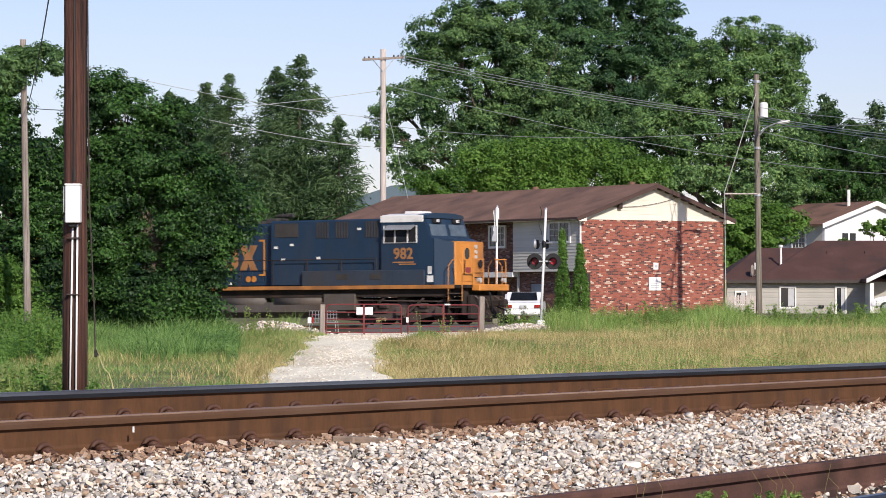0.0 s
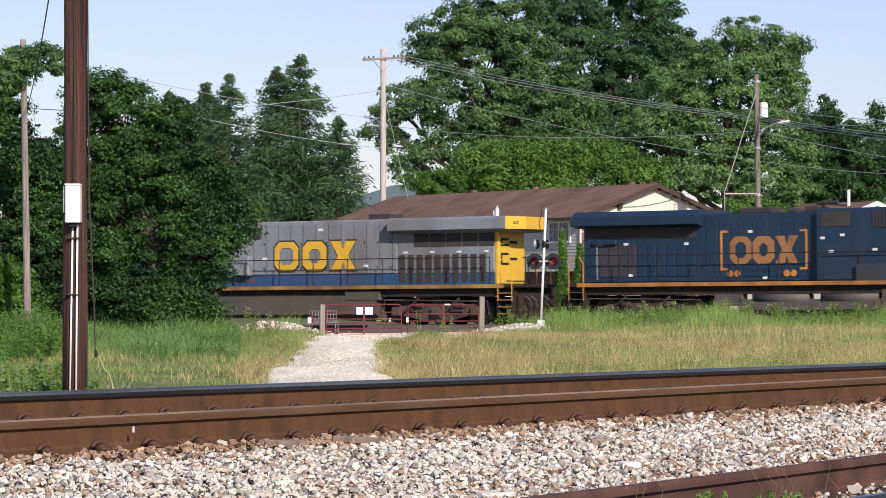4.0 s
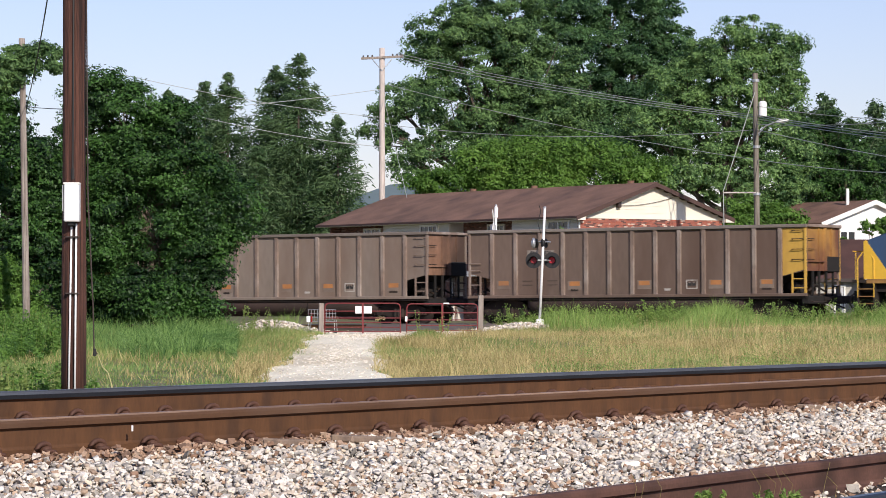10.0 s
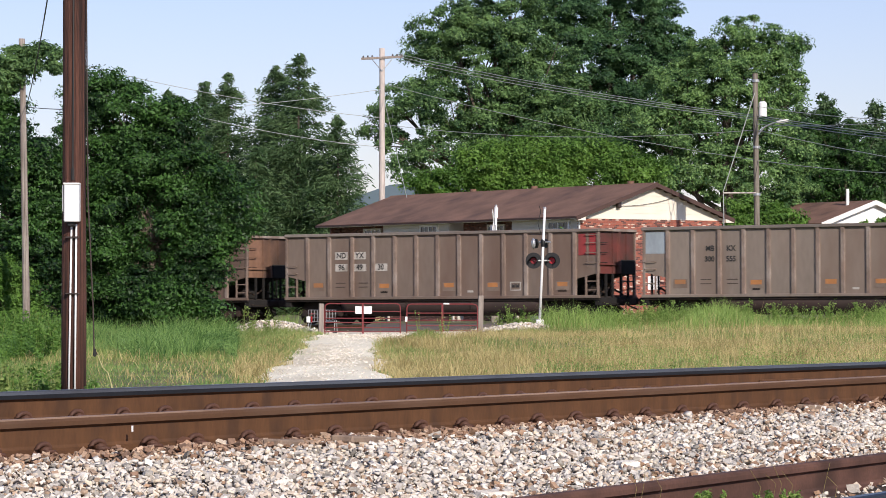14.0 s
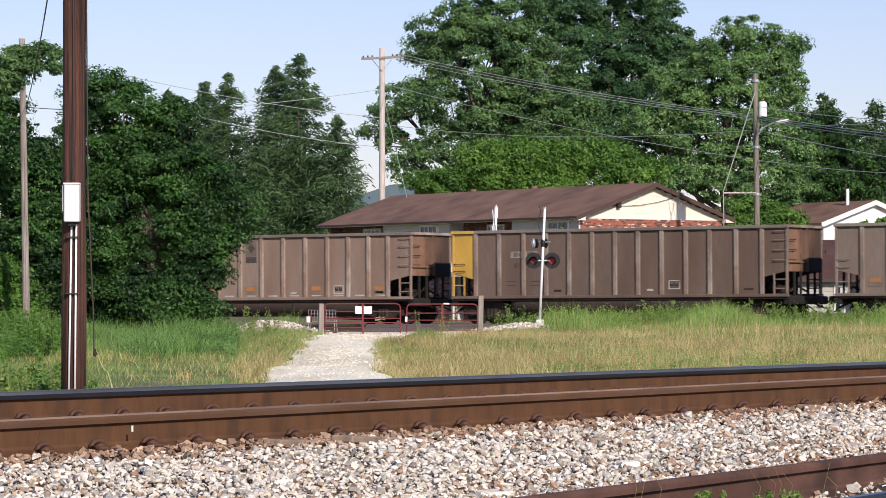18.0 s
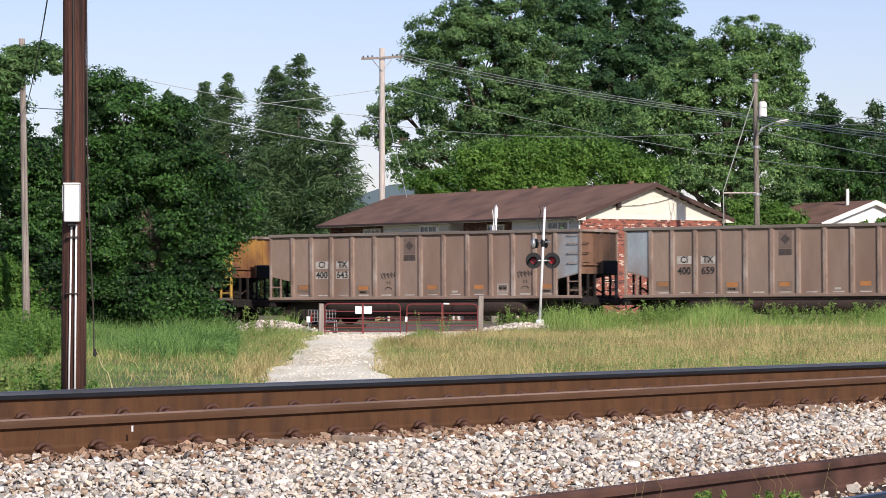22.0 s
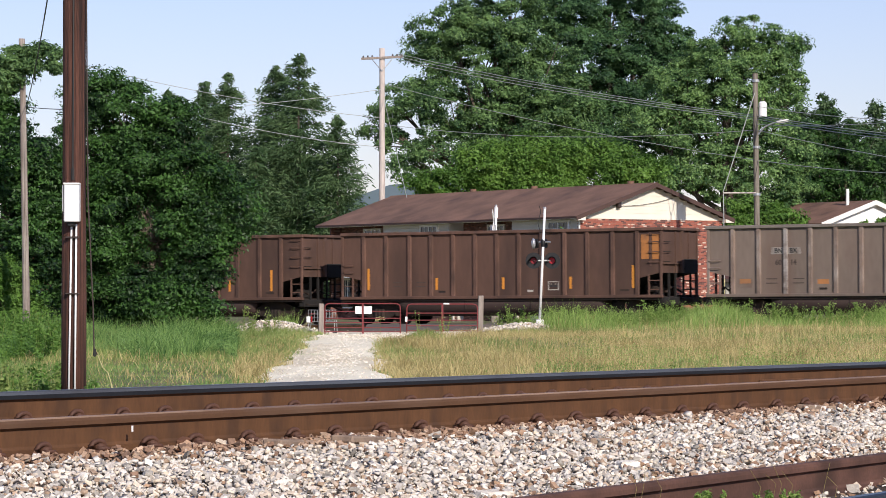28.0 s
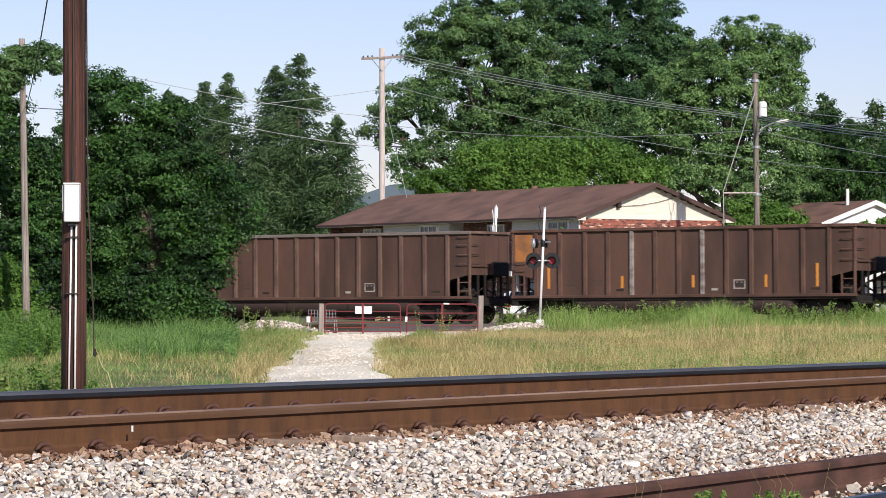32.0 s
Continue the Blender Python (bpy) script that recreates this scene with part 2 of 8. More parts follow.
M["bark"] = mat("bark", (0.12, 0.095, 0.075), 0.9, 0, 0.35, 3, 20, 0.8, 0.03, None, 0, (3, 3, 0.5))
M["grass_green"] = leaf_mat("grass_green", (0.120, 0.200, 0.046), (0.34, 0.42, 0.13), 0.45, 0.4)
M["grass_soft"] = leaf_mat("grass_soft", (0.050, 0.138, 0.028), (0.285, 0.455, 0.13), 0.5, 0.42)
M["weed_pale"] = leaf_mat("weed_pale", (0.13, 0.235, 0.045), (0.34, 0.48, 0.13), 0.45, 0.42)
M["grass_dry"] = leaf_mat("grass_dry", (0.25, 0.205, 0.075), (0.68, 0.56, 0.26), 0.45, 0.35)
M["hill"] = mat("haze_blue_hill", (0.10, 0.14, 0.17), 1.0, 0, 0.1, 0.02, 0.2, 0)
M["wire"] = mat("wire", (0.42, 0.44, 0.42), 0.6, 0, 0.1, 3, 30, 0)
M["wire_black"] = mat("wire_black", (0.02, 0.02, 0.02), 0.6, 0, 0.1, 3, 30, 0)


# ---- builders ----
def obj(name, bm, material, parent=None, label="", smooth=False):
    me = bpy.data.meshes.new(name)
    bmesh.ops.recalc_face_normals(bm, faces=bm.faces)
    if smooth:
        for f in bm.faces:
            f.smooth = True
    bm.to_mesh(me)
    bm.free()
    for mm in (material if isinstance(material, (list, tuple)) else [material]):
        me.materials.append(mm)
    ob = new(name, me)
    if parent:
        ob.parent = parent
    if label:
        ob["label"] = label
    return ob


def part(name, bm, material, parent, label="", smooth=False):
    return obj(name, bm, material, parent, label, smooth)


def thing(name, m, label, category, group="", kind=""):
    e = new(name)
    e.matrix_basis = m
    e.empty_display_size = 0.2
    return tagged(e, label, category, group, kind)


def box(bm, x0, x1, y0, y1, z0, z1, bevel=0.0, mi=0):
    r = bmesh.ops.create_cube(bm, size=1, matrix=Matrix.Translation(((x0 + x1) / 2, (y0 + y1) / 2, (z0 + z1) / 2)) @ Matrix.Diagonal((x1 - x0, y1 - y0, z1 - z0, 1)))
    fs = {f for v in r["verts"] for f in v.link_faces}
    for f in fs:
        f.material_index = mi
    if bevel:
        es = {e for v in r["verts"] for e in v.link_edges}
        bmesh.ops.bevel(bm, geom=list(es), offset=bevel, segments=1, affect="EDGES")
    return bm


def tube(bm, p, q, r, r2=None, seg=10):
    p, q = Vector(p), Vector(q)
    d = q - p
    m = Matrix.Translation((p + q) / 2) @ d.to_track_quat("Z", "Y").to_matrix().to_4x4()
    bmesh.ops.create_cone(bm, cap_ends=True, segments=seg, radius1=r, radius2=r if r2 is None else r2, depth=d.length, matrix=m)
    return bm


def sweep(bm, pts, r, seg=7):
    """A round bar bent along some points, in one skin."""
    pts = [Vector(p) for p in pts]
    rings = []
    for k, p in enumerate(pts):
        d = (pts[min(k + 1, len(pts) - 1)] - pts[max(k - 1, 0)]).normalized()
        a = d.cross(Vector((0.31, 0.17, 0.94)) if abs(d.z) < 0.9 else Vector((1, 0, 0))).normalized()
        b = d.cross(a)
        rr = r[k] if isinstance(r, (list, tuple)) else r
        rings.append([bm.verts.new(p + (a * math.cos(6.28319 * q / seg) + b * math.sin(6.28319 * q / seg)) * rr) for q in range(seg)])
    for x, y in zip(rings, rings[1:]):
        for q in range(seg):
            bm.faces.new((x[q], x[(q + 1) % seg], y[(q + 1) % seg], y[q]))
    bm.faces.new(rings[0])
    bm.faces.new(rings[-1])
    return bm


def prism(bm, pts, axis, lo, hi, mi=0):
    """Extrude a flat outline: axis 'y' takes pts as (x, z), axis 'x' as (y, z), axis 'z' as (x, y)."""
    def v(p, h):
        return {"y": (p[0], h, p[1]), "x": (h, p[0], p[1]), "z": (p[0], p[1], h)}[axis]
    a = [bm.verts.new(v(p, lo)) for p in pts]
    b = [bm.verts.new(v(p, hi)) for p in pts]
    fs = [bm.faces.new(a), bm.faces.new(b[::-1])]
    for i in range(len(pts)):
        j = (i + 1) % len(pts)
        fs.append(bm.faces.new((a[i], b[i], b[j], a[j])))
    for f in fs:
        f.material_index = mi
    return bm


def B():
    return bmesh.new()


def raw(name, verts, faces, material, parent=None, smooth=False):
    me = bpy.data.meshes.new(name)
    me.from_pydata(verts.tolist() if hasattr(verts, "tolist") else verts, [], faces.tolist() if hasattr(faces, "tolist") else faces)
    for mm in (material if isinstance(material, (list, tuple)) else [material]):
        me.materials.append(mm)
    if smooth:
        me.polygons.foreach_set("use_smooth", [True] * len(me.polygons))
    me.update()
    ob = new(name, me)
    if parent:
        ob.parent = parent
    return ob



# ---- ground ----
TRACK_A = Vector((-6.954, 129.55, 0.515))      # centre of the far track at rail height, and its way
WAY = Vector((0.8510, -0.5252, 0.00605))
NEAR_RAIL = Vector((-2.0, 18.3, 0.915))         # top of the near rail, and the way of that track
NEAR_WAY = Vector((0.629, 0.777, 0.0066))
NEAR_OUT = Vector((-0.777, 0.629, 0))


def smooth_step(a, b, x):
    t = np.clip((x - a) / (b - a), 0, 1)
    return t * t * (3 - 2 * t)


def ground_z(x, y):
    """Height of the land: the bank of the near tracks, the field, the bank of the far track."""
    x, y = np.asarray(x, float), np.asarray(y, float)
    across = (x - NEAR_RAIL.x) * NEAR_OUT.x + (y - NEAR_RAIL.y) * NEAR_OUT.y
    z = 0.30 + 0.10 * np.sin(x * 0.13 + 1) * np.sin(y * 0.07)
    path = np.exp(-((x - PATH_X(y)) / 3.2) ** 2)
    z = z - 0.10 * path * smooth_step(60, 100, y)
    z = z + 0.22 * smooth_step(2, 14, x) * smooth_step(60, 105, y)
    bank = smooth_step(9.0, 2.6, across)
    z = z * (1 - bank) + 0.55 * bank
    z = z - 0.30 * smooth_step(0.2, -2.4, across)
    t = (x - TRACK_A.x) * WAY.y * -1 + (y - TRACK_A.y) * WAY.x
    along = (x - TRACK_A.x) * WAY.x + (y - TRACK_A.y) * WAY.y
    bed = smooth_step(3.8, 1.9, np.abs(t) / (1 + 0.16 * np.clip(np.abs(along) - 64, 0, None)))
    z = z * (1 - bed) + (0.28 + 0.00605 * along) * bed
    z = z + 0.25 * smooth_step(3, 12, t)
    return z


def PATH_X(y):
    return -0.55 - 0.0265 * np.asarray(y, float) + 1.75 * smooth_step(88, 110, y)


def sheet(name, xs, ys, zf, material, smooth=True):
    gx, gy = np.meshgrid(xs, ys)
    v = np.stack([gx.ravel(), gy.ravel(), zf(gx, gy).ravel()], 1)
    w, h = len(xs), len(ys)
    i = (np.arange(h - 1)[:, None] * w + np.arange(w - 1)[None]).ravel()
    return raw(name, v, np.stack([i, i + 1, i + w + 1, i + w], 1), material, None, smooth)


xs = np.concatenate([[-2500, -900, -300, -120, -70], np.arange(-45, 45.1, 0.9), [70, 120, 300, 900, 2500]])
ys = np.concatenate([[-2500, -600, -150, -40], np.arange(0, 30, 0.6), np.arange(30, 150, 1.0), [155, 165, 180, 200, 240, 300, 450, 900, 2500]])
ground = tagged(sheet("ground", xs, ys, ground_z, M["ground"]), "grassy soil of the field between the tracks", "ground", kind="structure")

# gravel road to the crossing
py = np.arange(27, 116, 0.8)
half = 1.05 + 1.7 * smooth_step(86, 108, py)
v, f = [], []
for k, y in enumerate(py):
    for c in range(9):
        x = PATH_X(y) + (c / 4 - 1) * half[k] * (1 + 0.06 * math.sin(y * 0.9 + c * 0.6)) + 0.12 * math.sin(y * 0.31)
        v.append((x, y, float(ground_z(x, y)) + 0.085 - 0.045 * abs(c / 4 - 1) ** 4))
for k in range(len(py) - 1):
    for c in range(8):
        i = k * 9 + c
        f.append((i, i + 1, i + 10, i + 9))
tagged(raw("gravel_road", v, f, M["gravel"], None, True), "pale gravel lane leading to the gated crossing", "road", kind="structure")

# ---- near track ----
RAIL_H = 0.212
HEAD = [(0.010, 0.148), (0.038, 0.162), (0.038, 0.200), (0.028, 0.212), (-0.024, 0.212), (-0.034, 0.204), (-0.038, 0.188), (-0.038, 0.162), (-0.010, 0.148)]
FOOT = [(-0.078, 0), (0.078, 0), (0.078, 0.012), (0.018, 0.034), (0.009, 0.052), (0.009, 0.149), (-0.009, 0.149), (-0.009, 0.052), (-0.018, 0.034), (-0.078, 0.012)]


def rail(name, start, way, length, label, shine=(), dark=(), head="rail_head", web="rail", tread=""):
    """A rail of a head, and a web with its foot; 'shine' lists the polished faces of the head."""
    w = Vector(way).normalized()
    side = Vector((-w.y, w.x, 0)).normalized()
    root = thing(name, Matrix.Identity(4), label, "rail")
    root.location = start
    for title, prof, faces in (("rail_head", HEAD, True), ("rail_web", FOOT, False)):
        bm = B()
        n = 14
        rings = [[bm.verts.new(w * (length * k / n) + side * a + Vector((0, 0, b - RAIL_H))) for a, b in prof] for k in range(n + 1)]
        for k in range(n):
            for i in range(len(prof)):
                j = (i + 1) % len(prof)
                fc = bm.faces.new((rings[k][i], rings[k][j], rings[k + 1][j], rings[k + 1][i]))
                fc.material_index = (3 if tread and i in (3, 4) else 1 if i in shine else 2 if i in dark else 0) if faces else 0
        bm.faces.new(rings[0])
        bm.faces.new(rings[-1])
        part(title, bm, [M[head if faces else web], M["rail_top"], M["rail_dark"], M[tread or "rail_top"]], root)
    return root


rail("rail", NEAR_RAIL - NEAR_WAY * 14, NEAR_WAY, 60, "rusty brown steel rail on ballast", (), (), "rail_head", "rail", "rail_worn")
FAR_WAY = Vector((0.629, 0.777, 0.0021))
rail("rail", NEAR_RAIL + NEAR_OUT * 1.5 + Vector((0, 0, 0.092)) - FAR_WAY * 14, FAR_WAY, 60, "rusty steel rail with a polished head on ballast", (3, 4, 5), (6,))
SIDE_RAIL = Vector((0.507, 15.86, 0.600))
SIDE_WAY = Vector((2.333, 4.04, 0.012)).normalized()
rail("rail", SIDE_RAIL - SIDE_WAY * 6, SIDE_WAY, 30, "old rusty siding rail half sunk in ballast", (), (), "rail_old", "rail_old")

OTHER_SIDE = SIDE_RAIL + Vector((SIDE_WAY.y, -SIDE_WAY.x, 0)) * 1.45
rail("rail", OTHER_SIDE - SIDE_WAY * 6, SIDE_WAY, 30, "old siding rail with a dark worn head", (), (), "rail_dark", "rail_old")

# ---- far track ----
for k in (-0.7525, 0.7525):
    nrm = Vector((-WAY.y, WAY.x, 0))
    rail("rail", TRACK_A + nrm * k - WAY * 215, WAY, 430, "steel rail of the far track", (2, 3, 4, 5))

# ---- trees ----
def leaves(centers, radii, count, size, seed, squash=0.8, shell=0.55):
    """Leaf quads, bent along their middle, gathered in clumps."""
    r = np.random.default_rng(seed)
    centers, radii = np.asarray(centers, float), np.asarray(radii, float)
    w = radii ** 2
    pick = r.choice(len(centers), count, p=w / w.sum())
    d = r.normal(size=(count, 3))
    d /= np.linalg.norm(d, axis=1)[:, None]
    rad = (shell + (1 - shell) * r.random(count)) * radii[pick]
    pos = centers[pick] + d * rad[:, None] * np.array([1, 1, squash])
    nrm = d * 0.5 + r.normal(size=(count, 3)) * 0.55 + np.array([0, 0, 0.45])
    nrm /= np.linalg.norm(nrm, axis=1)[:, None]
    a = np.cross(nrm, r.normal(size=(count, 3)))
    a /= np.linalg.norm(a, axis=1)[:, None] + 1e-9
    b = np.cross(nrm, a)
    s = size * (0.6 + 0.8 * r.random(count))[:, None]
    p0, p1, p2, p3 = pos - a * s, pos - b * s * 0.5 + nrm * s * 0.18, pos + a * s, pos + b * s * 0.5 + nrm * s * 0.18
    v = np.stack([p0, p1, p2, p3], 1).reshape(-1, 3)
    i = np.arange(count) * 4
    return v, np.stack([np.stack([i, i + 1, i + 2], 1), np.stack([i, i + 2, i + 3], 1)], 1).reshape(-1, 3)


def sprays(blobs, count, size, clump, seed, per=100, flat=0.55, loose=0.0):
    """Leaves in tufts that stand out of lumpy ellipsoids (x, y, z, rx, ry, rz), each a dome with a hollow underside, with dark gaps between."""
    r = np.random.default_rng(seed)
    bl = np.asarray(blobs, float)
    w = bl[:, 3] * bl[:, 5]
    n = max(12, count // per)
    pick = r.choice(len(bl), n, p=w / w.sum())
    d = r.normal(size=(n, 3))
    d[:, 1] -= 0.35
    d[:, 2] += 0.10
    d /= np.linalg.norm(d, axis=1)[:, None]
    q = bl[pick]
    rad = np.where(r.random(n) < 0.26, 0.25 + 0.4 * r.random(n), 0.66 + 0.32 * r.random(n) ** 0.8)
    c = q[:, :3] + d * rad[:, None] * q[:, 3:6]
    big = clump * (0.40 + 0.95 * r.random(n) ** 1.3)
    k = np.repeat(np.arange(n), per)
    m = len(k)
    # a twig of each tuft bears leaves towards its own way; tips reach out of the dome
    twig = r.integers(0, 9, m)
    tw = np.random.default_rng(seed + 1).normal(size=(n, 9, 3))
    tw = tw + (d * np.array([0.8, 0.8, 0.3]))[:, None] + np.array([0, 0, 0.30])
    tw /= np.linalg.norm(tw, axis=2)[:, :, None]
    u = tw[k, twig] + r.normal(size=(m, 3)) * 0.33
    u /= np.linalg.norm(u, axis=1)[:, None]
    reach = big[k] * (0.25 + 0.95 * r.random(m) ** 0.75) * (1 + loose * r.random(m) ** 4)
    off = u * reach[:, None] * np.array([1.0, 1.0, flat])
    pos = c[k] + off
    nrm = u * 0.40 + d[k] * 0.15 + r.normal(size=(m, 3)) * 0.36 + np.array([0, 0, 0.45])
    nrm /= np.linalg.norm(nrm, axis=1)[:, None]
    a = np.cross(nrm, r.normal(size=(m, 3)))
    a /= np.linalg.norm(a, axis=1)[:, None] + 1e-9
    b = np.cross(nrm, a)
    s = size * (0.55 + 0.9 * r.random(m))[:, None]
    # each leaf is one pointed face
    v = np.stack([pos - a * s, pos + a * s * 0.7 - b * s * 0.55, pos + a * s * 0.7 + b * s * 0.55], 1).reshape(-1, 3)
    return v, np.arange(m * 3).reshape(-1, 3)


def tree(name, base, blobs, material, label, clump=0.9, per=1.6, leaf=0.2, count=15000, trunk=0.25, seed=1, category="tree", shell=0.12, squash=0.55):
    root = thing(name, pose(*base), label, category)
    v, f = sprays(blobs, count, leaf, clump, seed, int(per), squash, shell)
    raw("crown", v, f, material, root)
    bm = B()
    r = random.Random(seed)
    top = max(b[2] for b in blobs)
    tube(bm, (0, 0, -0.3), (0.1, 0, top * 0.5), trunk, trunk * 0.7, 9)
    tube(bm, (0.1, 0, top * 0.5), (0.0, 0.1, top), trunk * 0.7, trunk * 0.25, 8)
    part("trunk", bm, M["bark"], root)
    for b in (blobs if trunk > 0.01 else ()):
        bm = B()
        z0 = top * r.uniform(0.25, 0.55)
        mid = Vector((b[0] * 0.5, b[1] * 0.5, (z0 + b[2]) / 2))
        tube(bm, (0.05, 0, z0), mid, trunk * 0.45, trunk * 0.3, 6)
        tube(bm, mid, b[:3], trunk * 0.3, trunk * 0.08, 6)
        for k in range(4):
            e = Vector(b[:3]) + Vector((r.uniform(-1, 1) * b[3], r.uniform(-1, 1) * b[4], r.uniform(-0.3, 1) * b[5])) * 0.8
            tube(bm, mid.lerp(Vector(b[:3]), 0.5), e, trunk * 0.14, trunk * 0.04, 5)
        part("limb", bm, M["bark"], root)
    return root


def conifer(base, height, radius, label, count, seed):
    """A feathery evergreen: whorls of drooping sprays on a thin trunk."""
    root = thing("hemlock_tree", pose(*base), label, "tree")
    r = np.random.default_rng(seed)
    nb = 260
    q = np.sort(r.random(nb)) ** 0.85
    zb = height * (0.06 + 0.93 * q)
    reach = radius * (1 - q) ** 0.8 * (0.35 + 0.9 * r.random(nb)) + 0.3
    ang = r.random(nb) * 2 * math.pi
    w = reach + 0.3
    pick = r.choice(nb, count, p=w / w.sum())
    u = r.random(count) ** 0.7
    rad = reach[pick] * u
    a = ang[pick] + r.normal(size=count) * 0.16
    side = r.normal(size=count) * 0.17 * (reach[pick] * 0.5 + 0.3)
    lift = zb[pick] - 0.30 * rad * u + 0.22 * reach[pick] * u ** 3 + r.normal(size=count) * 0.11 * (0.5 + 0.6 * reach[pick])
    pos = np.stack([np.cos(a) * rad - np.sin(a) * side, np.sin(a) * rad + np.cos(a) * side, lift], 1)
    way = np.stack([np.cos(a), np.sin(a), -0.25 + r.normal(size=count) * 0.25], 1) + r.normal(size=(count, 3)) * 0.45
    way /= np.linalg.norm(way, axis=1)[:, None]
    cr = np.cross(way, r.normal(size=(count, 3)))
    cr /= np.linalg.norm(cr, axis=1)[:, None] + 1e-9
    s = (0.165 * (0.6 + 0.8 * r.random(count)))[:, None]
    v = np.stack([pos - way * s - cr * s * 0.26, pos - way * s + cr * s * 0.26, pos + way * s], 1).reshape(-1, 3)
    raw("crown", v, np.arange(count * 3).reshape(-1, 3), M["leaf_pine"], root)
    bm = B()
    tube(bm, (0, 0, -0.3), (0, 0, height * 0.97), 0.22, 0.02, 8)
    part("trunk", bm, M["bark"], root)
    for k in range(0, nb, 20):
        bm = B()
        tube(bm, (0, 0, zb[k]), (math.cos(ang[k]) * reach[k] * 0.9, math.sin(ang[k]) * reach[k] * 0.9, zb[k] - 0.15 * reach[k]), 0.05, 0.01, 5)
        part("limb", bm, M["bark"], root)
    return root

# ---- train ----
def at_s(s):
    return TRACK_A + WAY * s


# how far the train runs ahead of an even 6.1 m/s
LEAD = [(0, 0.13), (1, 0.20), (2, 0.28), (3, 0.30), (7, 0.30), (8, 0.28), (9, 0.19), (10, 0.10), (11, 0.0), (14, 0.02), (16.5, 0.10), (18.4, 0.13),
        (19.0, 0.01), (21, 0.01), (23, 0.04), (25, 0.0), (28, 0.06), (30, 0.14), (32, 0.22)]


def rolling(s0):
    """The rows of a vehicle whose origin passes the track's mark s0 + 6.1 t, with the lead above."""
    turn = Euler((0, radians(-0.347), radians(-31.68))).to_matrix().to_4x4()
    return [(t, Matrix.Translation(at_s(s0 + 6.1 * t + d)) @ turn) for t, d in LEAD]


KEYED = []
WHEELS = []
LETTERS = {}


def lettering(body, size):
    """A flat mesh of some words, in the plane x, z, facing -y, its middle at the origin."""
    key = (body, size)
    if key not in LETTERS:
        cu = bpy.data.curves.new("lettering", "FONT")
        cu.body, cu.size, cu.align_x, cu.align_y, cu.resolution_u, cu.offset = body, size, "CENTER", "CENTER", 3, size * 0.03
        ob = new("lettering", cu)
        bpy.context.view_layer.update()
        me = bpy.data.meshes.new_from_object(ob.evaluated_get(bpy.context.evaluated_depsgraph_get()))
        bpy.data.objects.remove(ob)
        me.transform(Matrix.Rotation(radians(90), 4, "X"))
        LETTERS[key] = me
    return LETTERS[key]


def write(body, size, x, y, z, material, parent, name="lettering", width=1.0):
    me = lettering(body, size).copy()
    me.transform(Matrix.Diagonal((width, 1, 1, 1)))
    me.materials.clear()
    me.materials.append(material)
    ob = new(name, me)
    ob.parent = parent
    ob.location = (x, y, z)
    return ob


def slab(name, x0, x1, y0, y1, z0, z1, material, parent, label="", bevel=0.0):
    return part(name, box(B(), x0, x1, y0, y1, z0, z1, bevel), material, parent, label)


M["mark_grey"] = mat("faint_print", (0.45, 0.46, 0.48), 0.7, 0, 0.1, 4, 30, 0)
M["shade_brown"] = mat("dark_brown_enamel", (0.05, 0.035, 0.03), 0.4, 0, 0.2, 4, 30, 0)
M["loco_yellow_cable"] = mat("dull_yellow", (0.50, 0.45, 0.22), 0.6, 0, 0.15, 4, 30, 0)
M["mark_dark"] = mat("stencil_dark", (0.03, 0.03, 0.03), 0.7, 0, 0.2, 4, 30, 0)
M["mark_soft"] = mat("stencil_soft", (0.070, 0.056, 0.052), 0.8, 0, 0.35, 8, 30, 0)
M["mark_faded"] = mat("stencil_faded", (0.068, 0.050, 0.042), 0.8, 0, 0.3, 6, 30, 0)
M["mark_white"] = mat("stencil_white", (0.48, 0.45, 0.41), 0.8, 0, 0.2, 4, 30, 0, 0.01, (0.19, 0.155, 0.13), 0.3)
M["gon_taupe"] = mat("gondola_taupe", (0.182, 0.140, 0.114), 0.8, 0, 0.20, 0.8, 7, 0.1, 0.01, (0.14, 0.088, 0.066), 0.3, (1, 1, 0.3), rand=0.06)
M["gon_pink"] = mat("gondola_dusty", (0.280, 0.203, 0.162), 0.8, 0, 0.18, 0.8, 7, 0.1, 0.01, (0.20, 0.128, 0.098), 0.3, (1, 1, 0.3), rand=0.05)
M["gon_dark"] = mat("gondola_dark", (0.148, 0.104, 0.082), 0.8, 0, 0.22, 0.8, 7, 0.1, 0.01, (0.105, 0.064, 0.047), 0.3, (1, 1, 0.3), rand=0.05)
M["gon_brown"] = mat("gondola_brown", (0.118, 0.064, 0.046), 0.8, 0, 0.22, 0.8, 7, 0.1, 0.01, (0.05, 0.030, 0.024), 0.3, (1, 1, 0.3), rand=0.05)
M["rib_taupe"] = mat("rib_taupe", (0.205, 0.150, 0.121), 0.8, 0, 0.3, 2.5, 12, 0.1, 0.01, (0.34, 0.29, 0.255), 0.28, (1, 1, 0.5), rand=0.10)
M["rib_pink"] = mat("rib_dusty", (0.275, 0.195, 0.155), 0.8, 0, 0.3, 2.5, 12, 0.1, 0.01, (0.42, 0.37, 0.33), 0.26, (1, 1, 0.5), rand=0.1)
M["rib_brown"] = mat("rib_brown", (0.122, 0.066, 0.048), 0.8, 0, 0.3, 2.5, 12, 0.1, 0.01, (0.06, 0.036, 0.028), 0.3, (1, 1, 0.5), rand=0.12)
